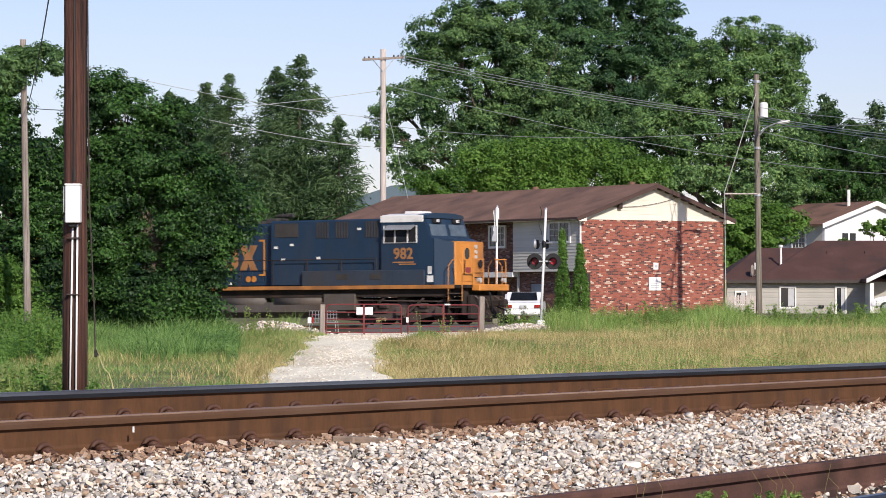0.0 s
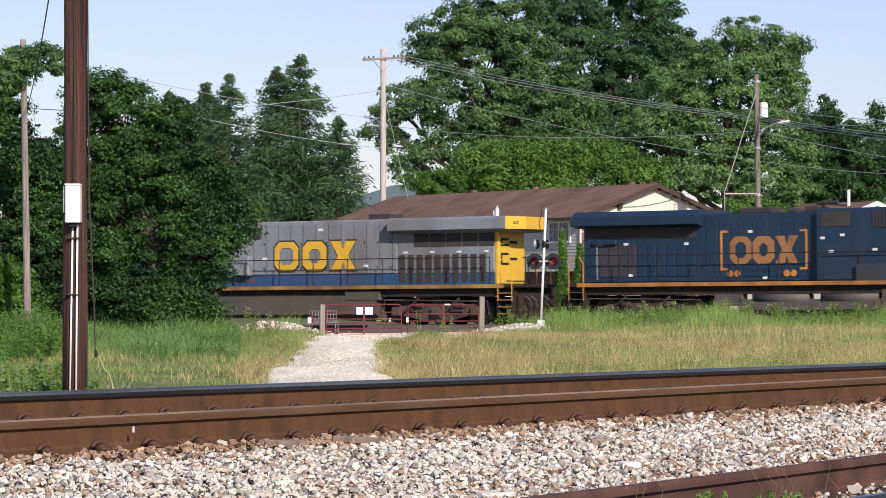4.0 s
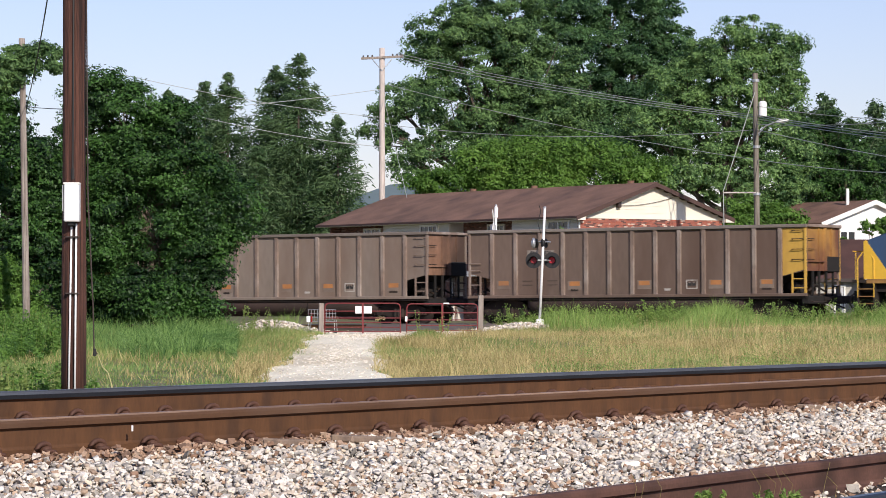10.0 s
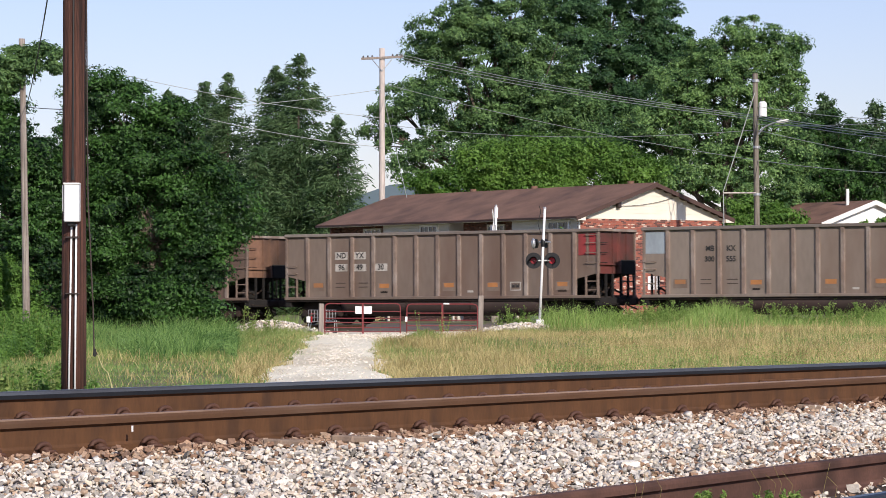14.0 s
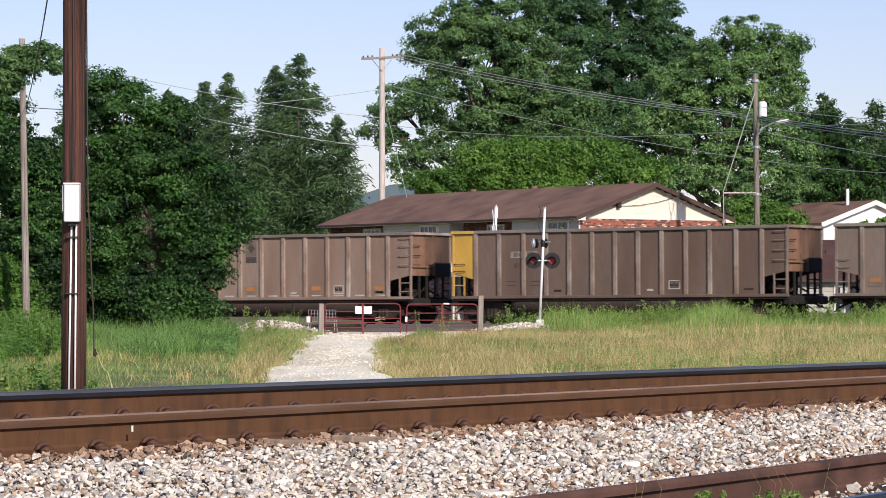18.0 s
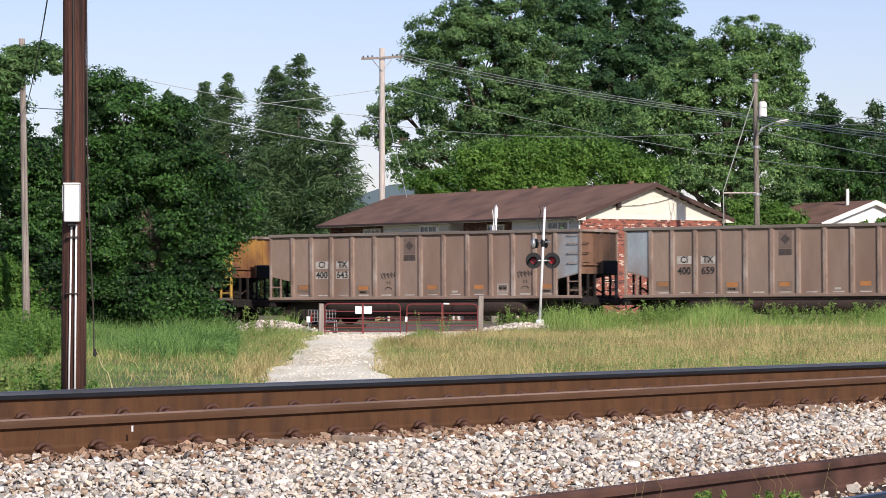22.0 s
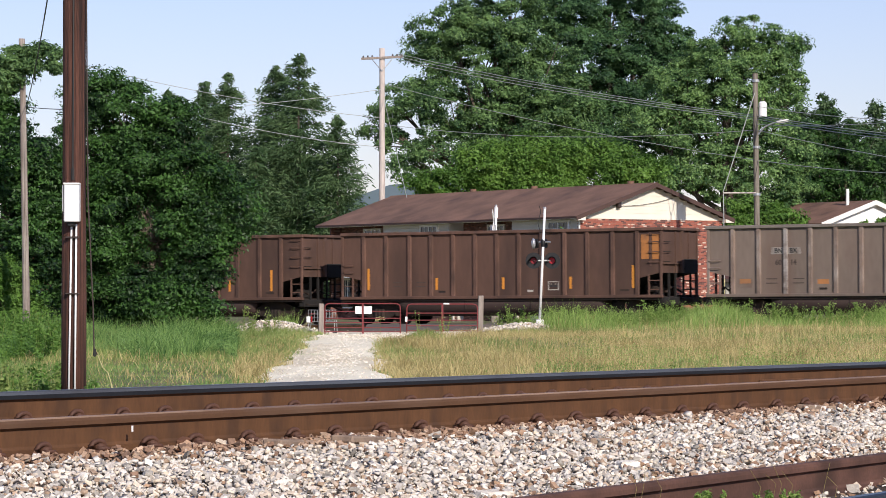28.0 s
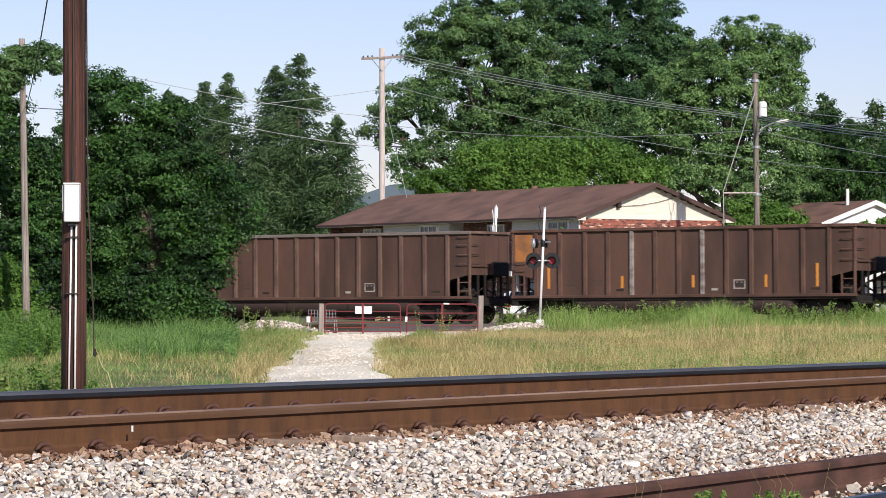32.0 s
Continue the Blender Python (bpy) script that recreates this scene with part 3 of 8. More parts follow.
M["rib_top"] = mat("chord_dusty", (0.20, 0.172, 0.15), 0.75, 0, 0.25, 1.5, 12, 0.1, 0.01, (0.13, 0.10, 0.085), 0.3, (0.4, 1, 1), rand=0.08)
M["rib_brown_dusty"] = mat("rib_brown_dusty", (0.150, 0.092, 0.070), 0.8, 0, 0.3, 2.5, 12, 0.1, 0.01, (0.085, 0.052, 0.041), 0.3, (1, 1, 0.5), rand=0.12)
M["mark_dust"] = mat("dusty_label", (0.30, 0.265, 0.235), 0.8, 0, 0.25, 5, 30, 0, 0.01, (0.17, 0.135, 0.112), 0.4)
M["mark_ghost"] = mat("ghost_emblem", (0.165, 0.122, 0.103), 0.8, 0, 0.3, 6, 30, 0)
M["gon_light"] = mat("gondola_pale_taupe", (0.240, 0.195, 0.162), 0.8, 0, 0.20, 0.8, 7, 0.1, 0.01, (0.18, 0.125, 0.096), 0.3, (1, 1, 0.3), rand=0.06)
M["rib_grey"] = mat("rib_bare", (0.30, 0.27, 0.25), 0.8, 0, 0.25, 3, 15, 0.1, 0.01, (0.13, 0.09, 0.075), 0.35, (1, 1, 2))
# Tub and running gear colours are darkened to deepen the shade under the train.
M["tub"] = mat("shaded_tub_steel", (0.062, 0.040, 0.034), 0.75, 0, 0.2, 0.8, 9, 0.1, 0.01, (0.04, 0.03, 0.026), 0.25)
M["under"] = mat("running_gear", (0.026, 0.019, 0.016), 0.85, 0, 0.35, 2, 20, 0.3, 0.01, (0.065, 0.038, 0.025), 0.2)
M["grime"] = mat("brown_grime", (0.10, 0.068, 0.055), 0.85, 0, 0.35, 1.5, 10, 0.1, 0.01, (0.045, 0.055, 0.085), 0.35)
M["loco_gear"] = mat("dusty_running_gear", (0.095, 0.070, 0.062), 0.85, 0, 0.45, 2, 20, 0.3, 0.01, (0.03, 0.02, 0.016), 0.35)
# Soot black that also carries the shade below the car ends.
M["soot_shade"] = mat("soot_and_shade_steel", (0.016, 0.014, 0.013), 0.9, 0, 0.3, 2, 20, 0.2)
M["panel_yellow"] = mat("panel_yellow", (0.55, 0.33, 0.065), 0.65, 0, 0.12, 1.2, 9, 0.05, 0.01, (0.22, 0.11, 0.04), 0.2, (1, 1, 0.5))
M["panel_blue"] = mat("panel_pale_blue", (0.31, 0.355, 0.39), 0.65, 0, 0.18, 1.2, 9, 0.05, 0.01, (0.24, 0.175, 0.145), 0.36, (1, 1, 0.5))
M["panel_red"] = mat("panel_red", (0.31, 0.042, 0.045), 0.65, 0, 0.15, 1.2, 9, 0.05, 0.01, (0.14, 0.05, 0.04), 0.25, (1, 1, 0.5))
M["panel_orange"] = mat("panel_orange", (0.42, 0.17, 0.05), 0.7, 0, 0.2, 2, 12, 0.05, 0.01, (0.16, 0.09, 0.06), 0.3)
M["patch_orange"] = mat("patch_orange", (0.42, 0.18, 0.065), 0.75, 0, 0.2, 2, 12, 0.05, 0.01, (0.22, 0.13, 0.085), 0.22)
M["patch_dusty"] = mat("patch_dusty", (0.205, 0.158, 0.128), 0.8, 0, 0.2, 3, 15, 0.05, 0.01, (0.16, 0.11, 0.085), 0.3)
M["stripe_orange"] = mat("stripe_orange", (0.65, 0.26, 0.04), 0.65, 0, 0.1, 2, 12, 0.05)
M["end_yellow"] = mat("end_yellow", (0.56, 0.31, 0.062), 0.75, 0, 0.25, 0.7, 8, 0.08, 0.01, (0.15, 0.062, 0.036), 0.50, (1, 1, 0.7))
M["end_red"] = mat("end_red", (0.16, 0.042, 0.035), 0.7, 0, 0.15, 1.0, 8, 0.08, 0.01, (0.06, 0.035, 0.028), 0.4)
M["end_rust"] = mat("end_rusty", (0.235, 0.128, 0.082), 0.8, 0, 0.35, 0.8, 8, 0.15, 0.01, (0.060, 0.036, 0.027), 0.42, (1, 1, 0.7))


def truck(x, parent, axles, r, base, height, gear="under"):
    """A bogie with its wheelsets, side frames and springs."""
    bm = B()
    box(bm, -base - 0.15, base + 0.15, -0.35, 0.35, 0.42, 0.62, 0.04)
    box(bm, -0.28, 0.28, -1.05, 1.05, 0.45, height, 0.05)
    t = part("truck", bm, M[gear], parent)
    t.location = (x, 0, 0)
    for y in (-1.04, 1.04):
        bm = B()
        e = base + 0.32
        prism(bm, [(-e, 0.36), (-e, 0.62), (-base, 0.72), (-base * 0.5, 0.90), (base * 0.5, 0.90), (base, 0.72), (e, 0.62), (e, 0.36), (base * 0.75, 0.36), (base * 0.4, 0.20), (-base * 0.4, 0.20), (-base * 0.75, 0.36)], "y", y - 0.07, y + 0.07)
        for k in axles:
            tube(bm, (k, y - 0.16, r), (k, y + 0.1, r), 0.13, None, 10)
        for k in (-0.16, 0, 0.16):
            tube(bm, (k, y - 0.1, 0.28), (k, y - 0.1, 0.62), 0.075, None, 8)
        part("side_frame", bm, M[gear], t)
    for k in axles:
        bm = B()
        tube(bm, (0, -0.95, 0), (0, 0.95, 0), 0.085, None, 8)
        for y in (-0.75, 0.75):
            s = 1 if y > 0 else -1
            tube(bm, (0, y - 0.06, 0), (0, y + 0.06, 0), r, None, 22)
            tube(bm, (0, y - s * 0.06, 0), (0, y - s * 0.09, 0), r + 0.025, None, 22)
            for q in range(5):
                a = q * 1.2566
                tube(bm, (0.62 * r * math.cos(a), y - 0.075, 0.62 * r * math.sin(a)), (0.62 * r * math.cos(a), y + 0.075, 0.62 * r * math.sin(a)), 0.05, None, 6)
        w = part("wheelset", bm, M[gear], t)
        w.location = (k, 0, r)
        WHEELS.append((w, k, r))
    return t


def coupler(x, parent, sgn):
    bm = B()
    box(bm, min(x, x + sgn * 0.72), max(x, x + sgn * 0.72), -0.10, 0.10, 0.74, 0.98, 0.03)
    box(bm, min(x + sgn * 0.62, x + sgn * 0.92), max(x + sgn * 0.62, x + sgn * 0.92), -0.16, 0.12, 0.72, 1.02, 0.05)
    tube(bm, (x, 0.25, 0.85), (x + sgn * 0.75, 0.3, 0.55), 0.03, None, 6)
    return part("coupler", bm, M["under"], parent)


def prism_of(pts, y):
    bm = B()
    prism(bm, pts, "y", y - 0.004, y + 0.002)
    return bm


EVEN_RIBS = [-6.24, -5.17, -4.06, -3.05, -2.02, -1.0, 0.0, 1.0, 2.02, 3.05, 4.06, 5.17, 6.24]
CLOSE_RIBS = [-6.18, -5.25, -4.27, -3.26, -2.18, -1.08, 0.0, 1.08, 2.18, 3.26, 4.27, 5.25, 6.18]


def hoop(x0, x1, y, z, out, r=0.016):
    """A grab iron bent out of the wall at both ends."""
    return sweep(B(), [(x0, y, z - 0.03), (x0, y - out, z), (x1, y - out, z), (x1, y, z - 0.03)], r, 6)


def gondola(s0, paint, rib, label, left=None, right=None, end=None, marks=(), stripes=None, patches=(1, 4, 7, 9, 12), pale_ribs=(), spot=None, scrawl=False,
            ribs=EVEN_RIBS, plate_bay=9, foot_bars=False):
    """A coal gondola: ribbed side walls, open framed ends with slope sheets, a tub on each side below the sill."""
    root = thing("coal_gondola", rolling(s0)[0][1], label, "rail car", "coal gondolas of the train")
    W, E = 1.46, 7.32
    frame_paint = "panel_yellow" if "panel_yellow" in (left, right) else rib
    for s in (-1, 1):
        bm = B()
        pts = [(-E, 3.6), (E, 3.6), (E, 1.98), (ribs[-1], 1.74), (ribs[-1], 1.1), (ribs[0], 1.1), (ribs[0], 1.74), (-E, 1.98)]
        prism(bm, pts, "y", min(s * W, s * (W - 0.05)), max(s * W, s * (W - 0.05)))
        part("side_wall", bm, M[paint], root)
        lo, hi = sorted((s * (W - 0.08), s * (W + 0.10)))
        slab("top_chord", -E - 0.03, E + 0.03, lo, hi, 3.56, 3.69, M["rib_top" if rib != "rib_brown" else rib], root, "", 0.02)
        slab("side_sill", -E - 0.03, E + 0.03, min(s * W, s * (W + 0.10)), max(s * W, s * (W + 0.10)), 1.00, 1.12, M[paint], root, "", 0.015)
        slab("sill_lip", -E, E, *sorted((s * (W - 0.10), s * (W + 0.03))), 0.93, 0.998, M["under"], root)
        for i, x in enumerate(ribs):
            bm = B()
            prism(bm, [(x - 0.082, s * W), (x - 0.066, s * (W + 0.075)), (x + 0.066, s * (W + 0.075)), (x + 0.082, s * W)], "z", 1.122, 3.558)
            part("rib", bm, M["rib_grey" if i in pale_ribs else rib], root)
        for e in (-1, 1):
            ends = frame_paint if (e > 0 and right == "panel_yellow") or (e < 0 and left == "panel_yellow") else rib
            slab("corner_post", *sorted((e * (E - 0.10), e * E)), *sorted((s * (W + 0.002), s * (W + 0.055))), 1.122, 3.557, M[ends], root, "", 0.008)
            xm = e * (6.72 if e > 0 else 6.80)
            slab("end_stay", xm - 0.03, xm + 0.03, *sorted((s * (W - 0.04), s * (W + 0.01))), 1.122, 1.90, M[ends], root)
            for z in ((1.30, 1.64) if e > 0 else (1.52,)):
                slab("end_step", *sorted((xm + e * 0.03, e * (E - 0.10))), *sorted((s * (W - 0.02), s * (W + 0.012))), z, z + 0.04, M[ends], root)
    for z in (3.46, 3.14, 2.76, 2.38):
        part("grab_iron", hoop(6.74, 7.18, -W, z, 0.09), M["under" if right == "panel_yellow" else rib], root)
    for z in ((2.38, 2.10) if ribs is EVEN_RIBS else ()):
        part("grab_iron", hoop(-7.22, -6.76, -W, z, 0.09), M["under" if left == "panel_yellow" else rib], root)
    for e in (-1, 1):
        own = M[end if end and e > 0 else "end_rust" if paint != "gon_brown" else "gon_brown"]
        slab("end_wall", *sorted((e * (E - 0.09), e * (E - 0.04))), -1.46, 1.46, 1.95, 3.6, own, root)
        slab("end_chord", *sorted((e * (E - 0.04), e * (E + 0.07))), -1.5, 1.5, 3.58, 3.69, M[rib], root, "", 0.015)
        bm = B()
        prism(bm, [(e * (E - 0.04), 0.06), (e * (E + 0.05), 0.09), (e * (E + 0.05), 0.21), (e * (E - 0.04), 0.24)], "z", 1.96, 3.575)
        part("end_rib", bm, own, root)
        for y in (-0.35, 0.75):
            slab("end_stud", *sorted((e * (E - 0.04), e * (E + 0.005))), y - 0.03, y + 0.03, 1.96, 3.57, own, root)
        slab("end_beam", *sorted((e * (E - 0.04), e * (E + 0.04))), -1.45, 0.05, 2.28, 2.34, own, root)
        slab("brake_box", *sorted((e * (E - 0.035), e * (E + 0.04))), 0.28, 1.40, 1.92, 2.50, M["soot_shade"], root, "soot-black box on the car end", 0.03)
        bm = B()
        prism(bm, [(e * 7.25, 2.3), (e * 7.2, 2.3), (e * 5.2, 1.1), (e * 5.3, 1.1)], "y", -1.4, 1.4)
        part("slope_sheet", bm, M["soot_shade"], root, "sooty sloping end sheet with shade put into its black")
        slab("end_sill", *sorted((e * 7.1, e * (E + 0.06))), -1.45, 1.45, 0.72, 1.02, M["soot_shade"], root, "", 0.02)
        slab("brake_rigging", *sorted((e * 5.3, e * 6.5)), -0.35, 0.35, 1.07, 1.75, M["soot_shade"], root, "", 0.05)
        slab("platform", *sorted((e * 5.6, e * 7.2)), -1.42, 1.42, 1.02, 1.07, M["under"], root)
        for y in (-0.85, -0.3, 0.35, 0.95, 1.42):
            slab("post", *sorted((e * (E - 0.09), e * (E - 0.02))), y - 0.04, y + 0.04, 1.02, 1.95, M["soot_shade" if abs(y) < 1.2 else rib], root)
        for z in (1.35, 1.62):
            slab("end_step", *sorted((e * (E - 0.06), e * (E - 0.02))), 0.95, 1.42, z, z + 0.04, M["under"], root)
        for z in (3.14, 2.76, 2.38):
            part("end_rung", sweep(B(), [(e * (E - 0.04), -1.38, z), (e * (E + 0.06), -1.38, z), (e * (E + 0.06), -0.95, z), (e * (E - 0.04), -0.95, z)], 0.016, 6), M["under"], root)
        part("brake_pipe", sweep(B(), [(e * 6.9, -1.3, 1.12), (e * 6.85, -0.9, 1.38), (e * 6.9, -0.4, 1.22), (e * 6.8, 0.3, 1.45), (e * 6.9, 1.2, 1.15)], 0.04, 6), M["under"], root)
        truck(e * 5.72, root, (-0.89, 0.89), 0.46, 0.89, 0.98)
        coupler(e * 7.3, root, e)
        part("cut_lever", sweep(B(), [(e * (E + 0.08), -1.4, 0.85), (e * (E + 0.2), -1.3, 0.80), (e * (E + 0.2), -0.3, 0.80), (e * (E + 0.5), -0.1, 1.0)], 0.018, 6), M["under"], root)
        part("brake_cylinder", tube(B(), (e * 6.35, -0.75, 1.42), (e * 6.35, -0.25, 1.42), 0.2, None, 12), M["under"], root)
        part("air_hose", sweep(B(), [(e * (E + 0.1), -0.3, 0.75), (e * (E + 0.35), -0.32, 0.6), (e * (E + 0.6), -0.28, 0.42)], 0.03, 6), M["under"], root)
    for s in (-1, 1):
        bm = B()
        prof = [(0.12, 1.0), (1.40, 1.0), (1.44, 0.80), (1.38, 0.58), (1.2, 0.41), (0.92, 0.33), (0.6, 0.36), (0.34, 0.52), (0.2, 0.75)]
        rings = []
        for x, sc, up in ((-4.75, 0.75, 0.12), (-4.6, 0.92, 0.04), (-4.35, 1, 0), (4.35, 1, 0), (4.6, 0.92, 0.04), (4.75, 0.75, 0.12)):
            rings.append([bm.verts.new((x, s * (0.8 + (p[0] - 0.8) * sc), 1.0 + (p[1] - 1.0) * sc)) for p in prof])
        for a, b in zip(rings, rings[1:]):
            for i in range(len(prof)):
                j = (i + 1) % len(prof)
                bm.faces.new((a[i], a[j], b[j], b[i]))
        bm.faces.new(rings[0])
        bm.faces.new(rings[-1])
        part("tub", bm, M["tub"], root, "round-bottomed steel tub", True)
        for x in (-1.5, 1.5):
            slab("tub_seam", x - 0.02, x + 0.02, *sorted((s * 1.40, s * 1.452)), 0.62, 0.93, M["under"], root)
    bm = B()
    box(bm, -7.0, 7.0, -0.2, 0.2, 0.72, 1.05, 0.02)
    part("centre_sill", bm, M["under"], root)
    slab("floor", -5.3, 5.3, -1.42, 1.42, 1.08, 1.12, M["soot_shade"], root)
    Y = -W - 0.004
    # painted end panels
    if left == "panel_yellow":
        part("end_panel", prism_of([(-E + 0.11, 3.55), (ribs[0] - 0.09, 3.55), (ribs[0] - 0.09, 1.77), (-E + 0.11, 2.0)], Y), M[left], root)
        slab("panel_cap", -E - 0.03, ribs[0] - 0.05, -W - 0.105, -W - 0.09, 3.57, 3.68, M[left], root)
    elif left == "panel_blue" and ribs is CLOSE_RIBS:
        part("end_panel", prism_of([(-E + 0.12, 3.53), (ribs[0] - 0.10, 3.53), (ribs[0] - 0.10, 1.80), (-E + 0.12, 2.03)], Y), M[left], root)
    elif left:
        slab("end_panel", -E + 0.12, ribs[0] - 0.13, Y - 0.004, Y + 0.002, 2.68 if left == "panel_blue" else 2.45, 3.50, M[left], root)
    if right in ("panel_yellow", "panel_blue"):
        part("end_panel", prism_of([(ribs[-1] + 0.09, 3.55), (E - 0.11, 3.55), (E - 0.11, 2.0), (ribs[-1] + 0.09, 1.77)], Y), M[right], root)
    elif right:
        for a, b in ((6.40, 6.73), (6.87, 7.17)):
            slab("end_panel", a, b, Y - 0.004, Y + 0.002, 2.66 if right == "panel_red" else 2.48, 3.50 if right == "panel_red" else 3.42, M[right], root)
        slab("panel_bar", 6.77, 6.83, Y - 0.012, Y + 0.002, 2.2, 3.55, M[rib], root)
    for body, x, z, size, m, patch in marks:
        if patch:
            slab("label_patch", x - 0.30, x + 0.30, Y - 0.004, Y + 0.002, z - min(size * 0.52, 0.15), z + min(size * 0.52, 0.15), M[patch], root)
        if body:
            write(body, size, x, Y - 0.008, z, M[m], root, "lettering", 0.98)
    for i in patches:
        x = ribs[i - 1] + 0.52
        lift = (0.04 if i == 1 else 0.0) - (0.08 if foot_bars else 0.0)
        slab("patch", x - 0.31, x + 0.29, Y - 0.004, Y + 0.002, 1.32 + lift, 1.66 + lift, M["patch_dusty"], root)
        slab("patch", x - 0.24, x + 0.22, Y - 0.007, Y - 0.003, 1.47 + lift, 1.64 + lift, M["patch_orange"], root)
    if stripes:
        for x in stripes:
            slab("stripe", x - 0.055, x + 0.055, Y - 0.006, Y + 0.002, 1.38, 2.25 if abs(x) > 5 else 1.84, M["stripe_orange"], root)
    x = ribs[plate_bay] + 0.52
    low = -0.07 if foot_bars else 0.0
    for a, b, c, d in ((-0.24, 0.24, 1.32, 1.355), (-0.24, 0.24, 1.63, 1.665), (-0.24, -0.205, 1.356, 1.629), (0.205, 0.24, 1.356, 1.629)):
        slab("placard_frame", x + a, x + b, Y - 0.005, Y + 0.002, c + low, d + low, M["mark_white"], root)
    for a, b in ((-0.17, -0.02), (0.02, 0.17)):
        slab("placard_field", x + a, x + b, Y - 0.008, Y + 0.002, 1.44 + low, 1.59 + low, M["mark_dark"], root)
        slab("placard_notch", x + a + 0.04, x + b - 0.04, Y - 0.011, Y - 0.007, 1.53 + low, 1.592 + low, M["patch_dusty"], root)
    for i, w in ((3, 0.16), (7, 0.13), (11, 0.2)):
        xx = ribs[i] + 0.5
        slab("small_label", xx - w, xx + w, Y - 0.004, Y + 0.002, 1.26, 1.34, M["mark_white" if i == 7 else "under"], root)
    if foot_bars:
        for i in range(12):
            slab("foot_label", ribs[i] + 0.30, ribs[i] + 0.76, Y - 0.004, Y + 0.002, 1.155, 1.205, M["mark_white"], root)
    for i in ((2, 3) if ribs is EVEN_RIBS else ()):
        for z in (1.66, 1.5):
            slab("data_line", ribs[i - 1] + 0.3, ribs[i - 1] + 0.75, Y - 0.004, Y + 0.002, z, z + 0.03, M["mark_faded"], root)
    if spot:
        m, i, z0, z1 = spot
        xm, zm = ribs[i] + 0.54, z1 - 0.30
        slab("emblem_patch", xm - 0.27, xm + 0.27, Y - 0.004, Y + 0.002, z0 + 0.26, z1 + 0.02, M["mark_ghost"], root, "faded dark emblem field")
        part("emblem_patch", prism_of([(xm - 0.2, zm), (xm, zm - 0.2), (xm + 0.2, zm), (xm, zm + 0.2)], Y - 0.004), M[m], root, "faint diamond mark")
        slab("emblem_patch", xm - 0.27, xm + 0.27, Y - 0.004, Y + 0.002, z0, z0 + 0.24, M[m], root)
    if scrawl:
        for x0 in (-1.9, 4.45):
            bm = B()
            pts = [Vector((x0 + 0.055 * k + 0.075 * math.cos(k * 2.2), -W - 0.006, 1.98 + 0.15 * math.sin(k * 2.2 + x0) * (1 - 0.02 * k))) for k in range(14)]
            sweep(bm, pts, 0.015, 5)
            part("scrawl", bm, M["mark_dark"], root, "black spray-paint scrawl")
            for q in (0.28, 0.40):
                slab("scrawl", x0 + q, x0 + q + 0.03, -W - 0.01, -W - 0.002, 1.62, 1.74, M["mark_dark"], root)
            bm = B()
            sweep(bm, [Vector((x0 + 0.35 + 0.17 * math.cos(a), -W - 0.006, 1.36 + 0.14 * math.sin(a))) for a in (0.2, 0.8, 1.57, 2.3, 2.9)], 0.013, 5)
            part("scrawl", bm, M["mark_dark"], root)
    KEYED.append((root, rolling(s0)))
    return root


def two(a, b, z, size, m, patch=None, at=(-4.36, -3.75)):
    """Two marks on both sides of a rib, with a painted field under each where one shows."""
    return [(a, at[0], z, size, m, patch), (b, at[1], z, size, m, patch)]


GON = [-36.15 - 16.54 * k - 7.285 for k in range(10)]
gondola(GON[0], "gon_dark", "rib_taupe", "dusty brown coal gondola with a yellow end panel", None, "panel_yellow", "end_yellow",
        two("BN", "BX", 2.74, 0.25, "mark_dark", "mark_dust") + two("60", "94", 2.32, 0.27, "mark_faded"), patches=(1, 4, 7, 10, 12), plate_bay=8)
gondola(GON[1], "gon_light", "rib_taupe", "dusty grey-brown coal gondola with a pale blue panel", "panel_blue", None, None,
        two("MB", "KX", 2.84, 0.28, "mark_dark", None, (-4.46, -3.58)) + two("300", "555", 2.44, 0.28, "mark_dark", None, (-4.48, -3.58)))
gondola(GON[2], "gon_taupe", "rib_taupe", "dusty grey-brown coal gondola with red end panels", None, "panel_red", "end_red",
        two("ND", "YX", 2.78, 0.31, "mark_dark", "mark_white", (-4.60, -3.72)) + two("96", "49", 2.30, 0.31, "mark_dark", "mark_white", (-4.60, -3.72)) + [("30", -2.70, 2.30, 0.31, "mark_dark", "mark_white")])
gondola(GON[3], "gon_dark", "rib_taupe", "dark brown coal gondola with a yellow panel", "panel_yellow", None, None,
        two("BN", "BX", 2.72, 0.24, "mark_faded", "mark_dust") + two("61", "16", 2.30, 0.27, "mark_faded"), patches=(), plate_bay=8)
gondola(GON[4], "gon_pink", "rib_pink", "dusty pinkish coal gondola with a pale blue panel", "panel_blue", None, None,
        two("CI", "TX", 2.42, 0.35, "mark_dark", "mark_white", (-4.76, -3.76)) + two("400", "659", 2.00, 0.38, "mark_dark", None, (-4.76, -3.76)), patches=(1, 4, 6, 9, 12), spot=("mark_soft", 5, 2.55, 3.45), ribs=CLOSE_RIBS, foot_bars=True)
gondola(GON[5], "gon_pink", "rib_pink", "dusty pinkish coal gondola with spray-paint scrawls", None, "panel_blue", None,
        two("CI", "TX", 2.42, 0.35, "mark_dark", "mark_white", (-4.76, -3.76)) + two("400", "643", 2.00, 0.38, "mark_dark", "mark_white", (-4.76, -3.76)), spot=("mark_soft", 5, 2.55, 3.45), scrawl=True, ribs=CLOSE_RIBS, foot_bars=True)
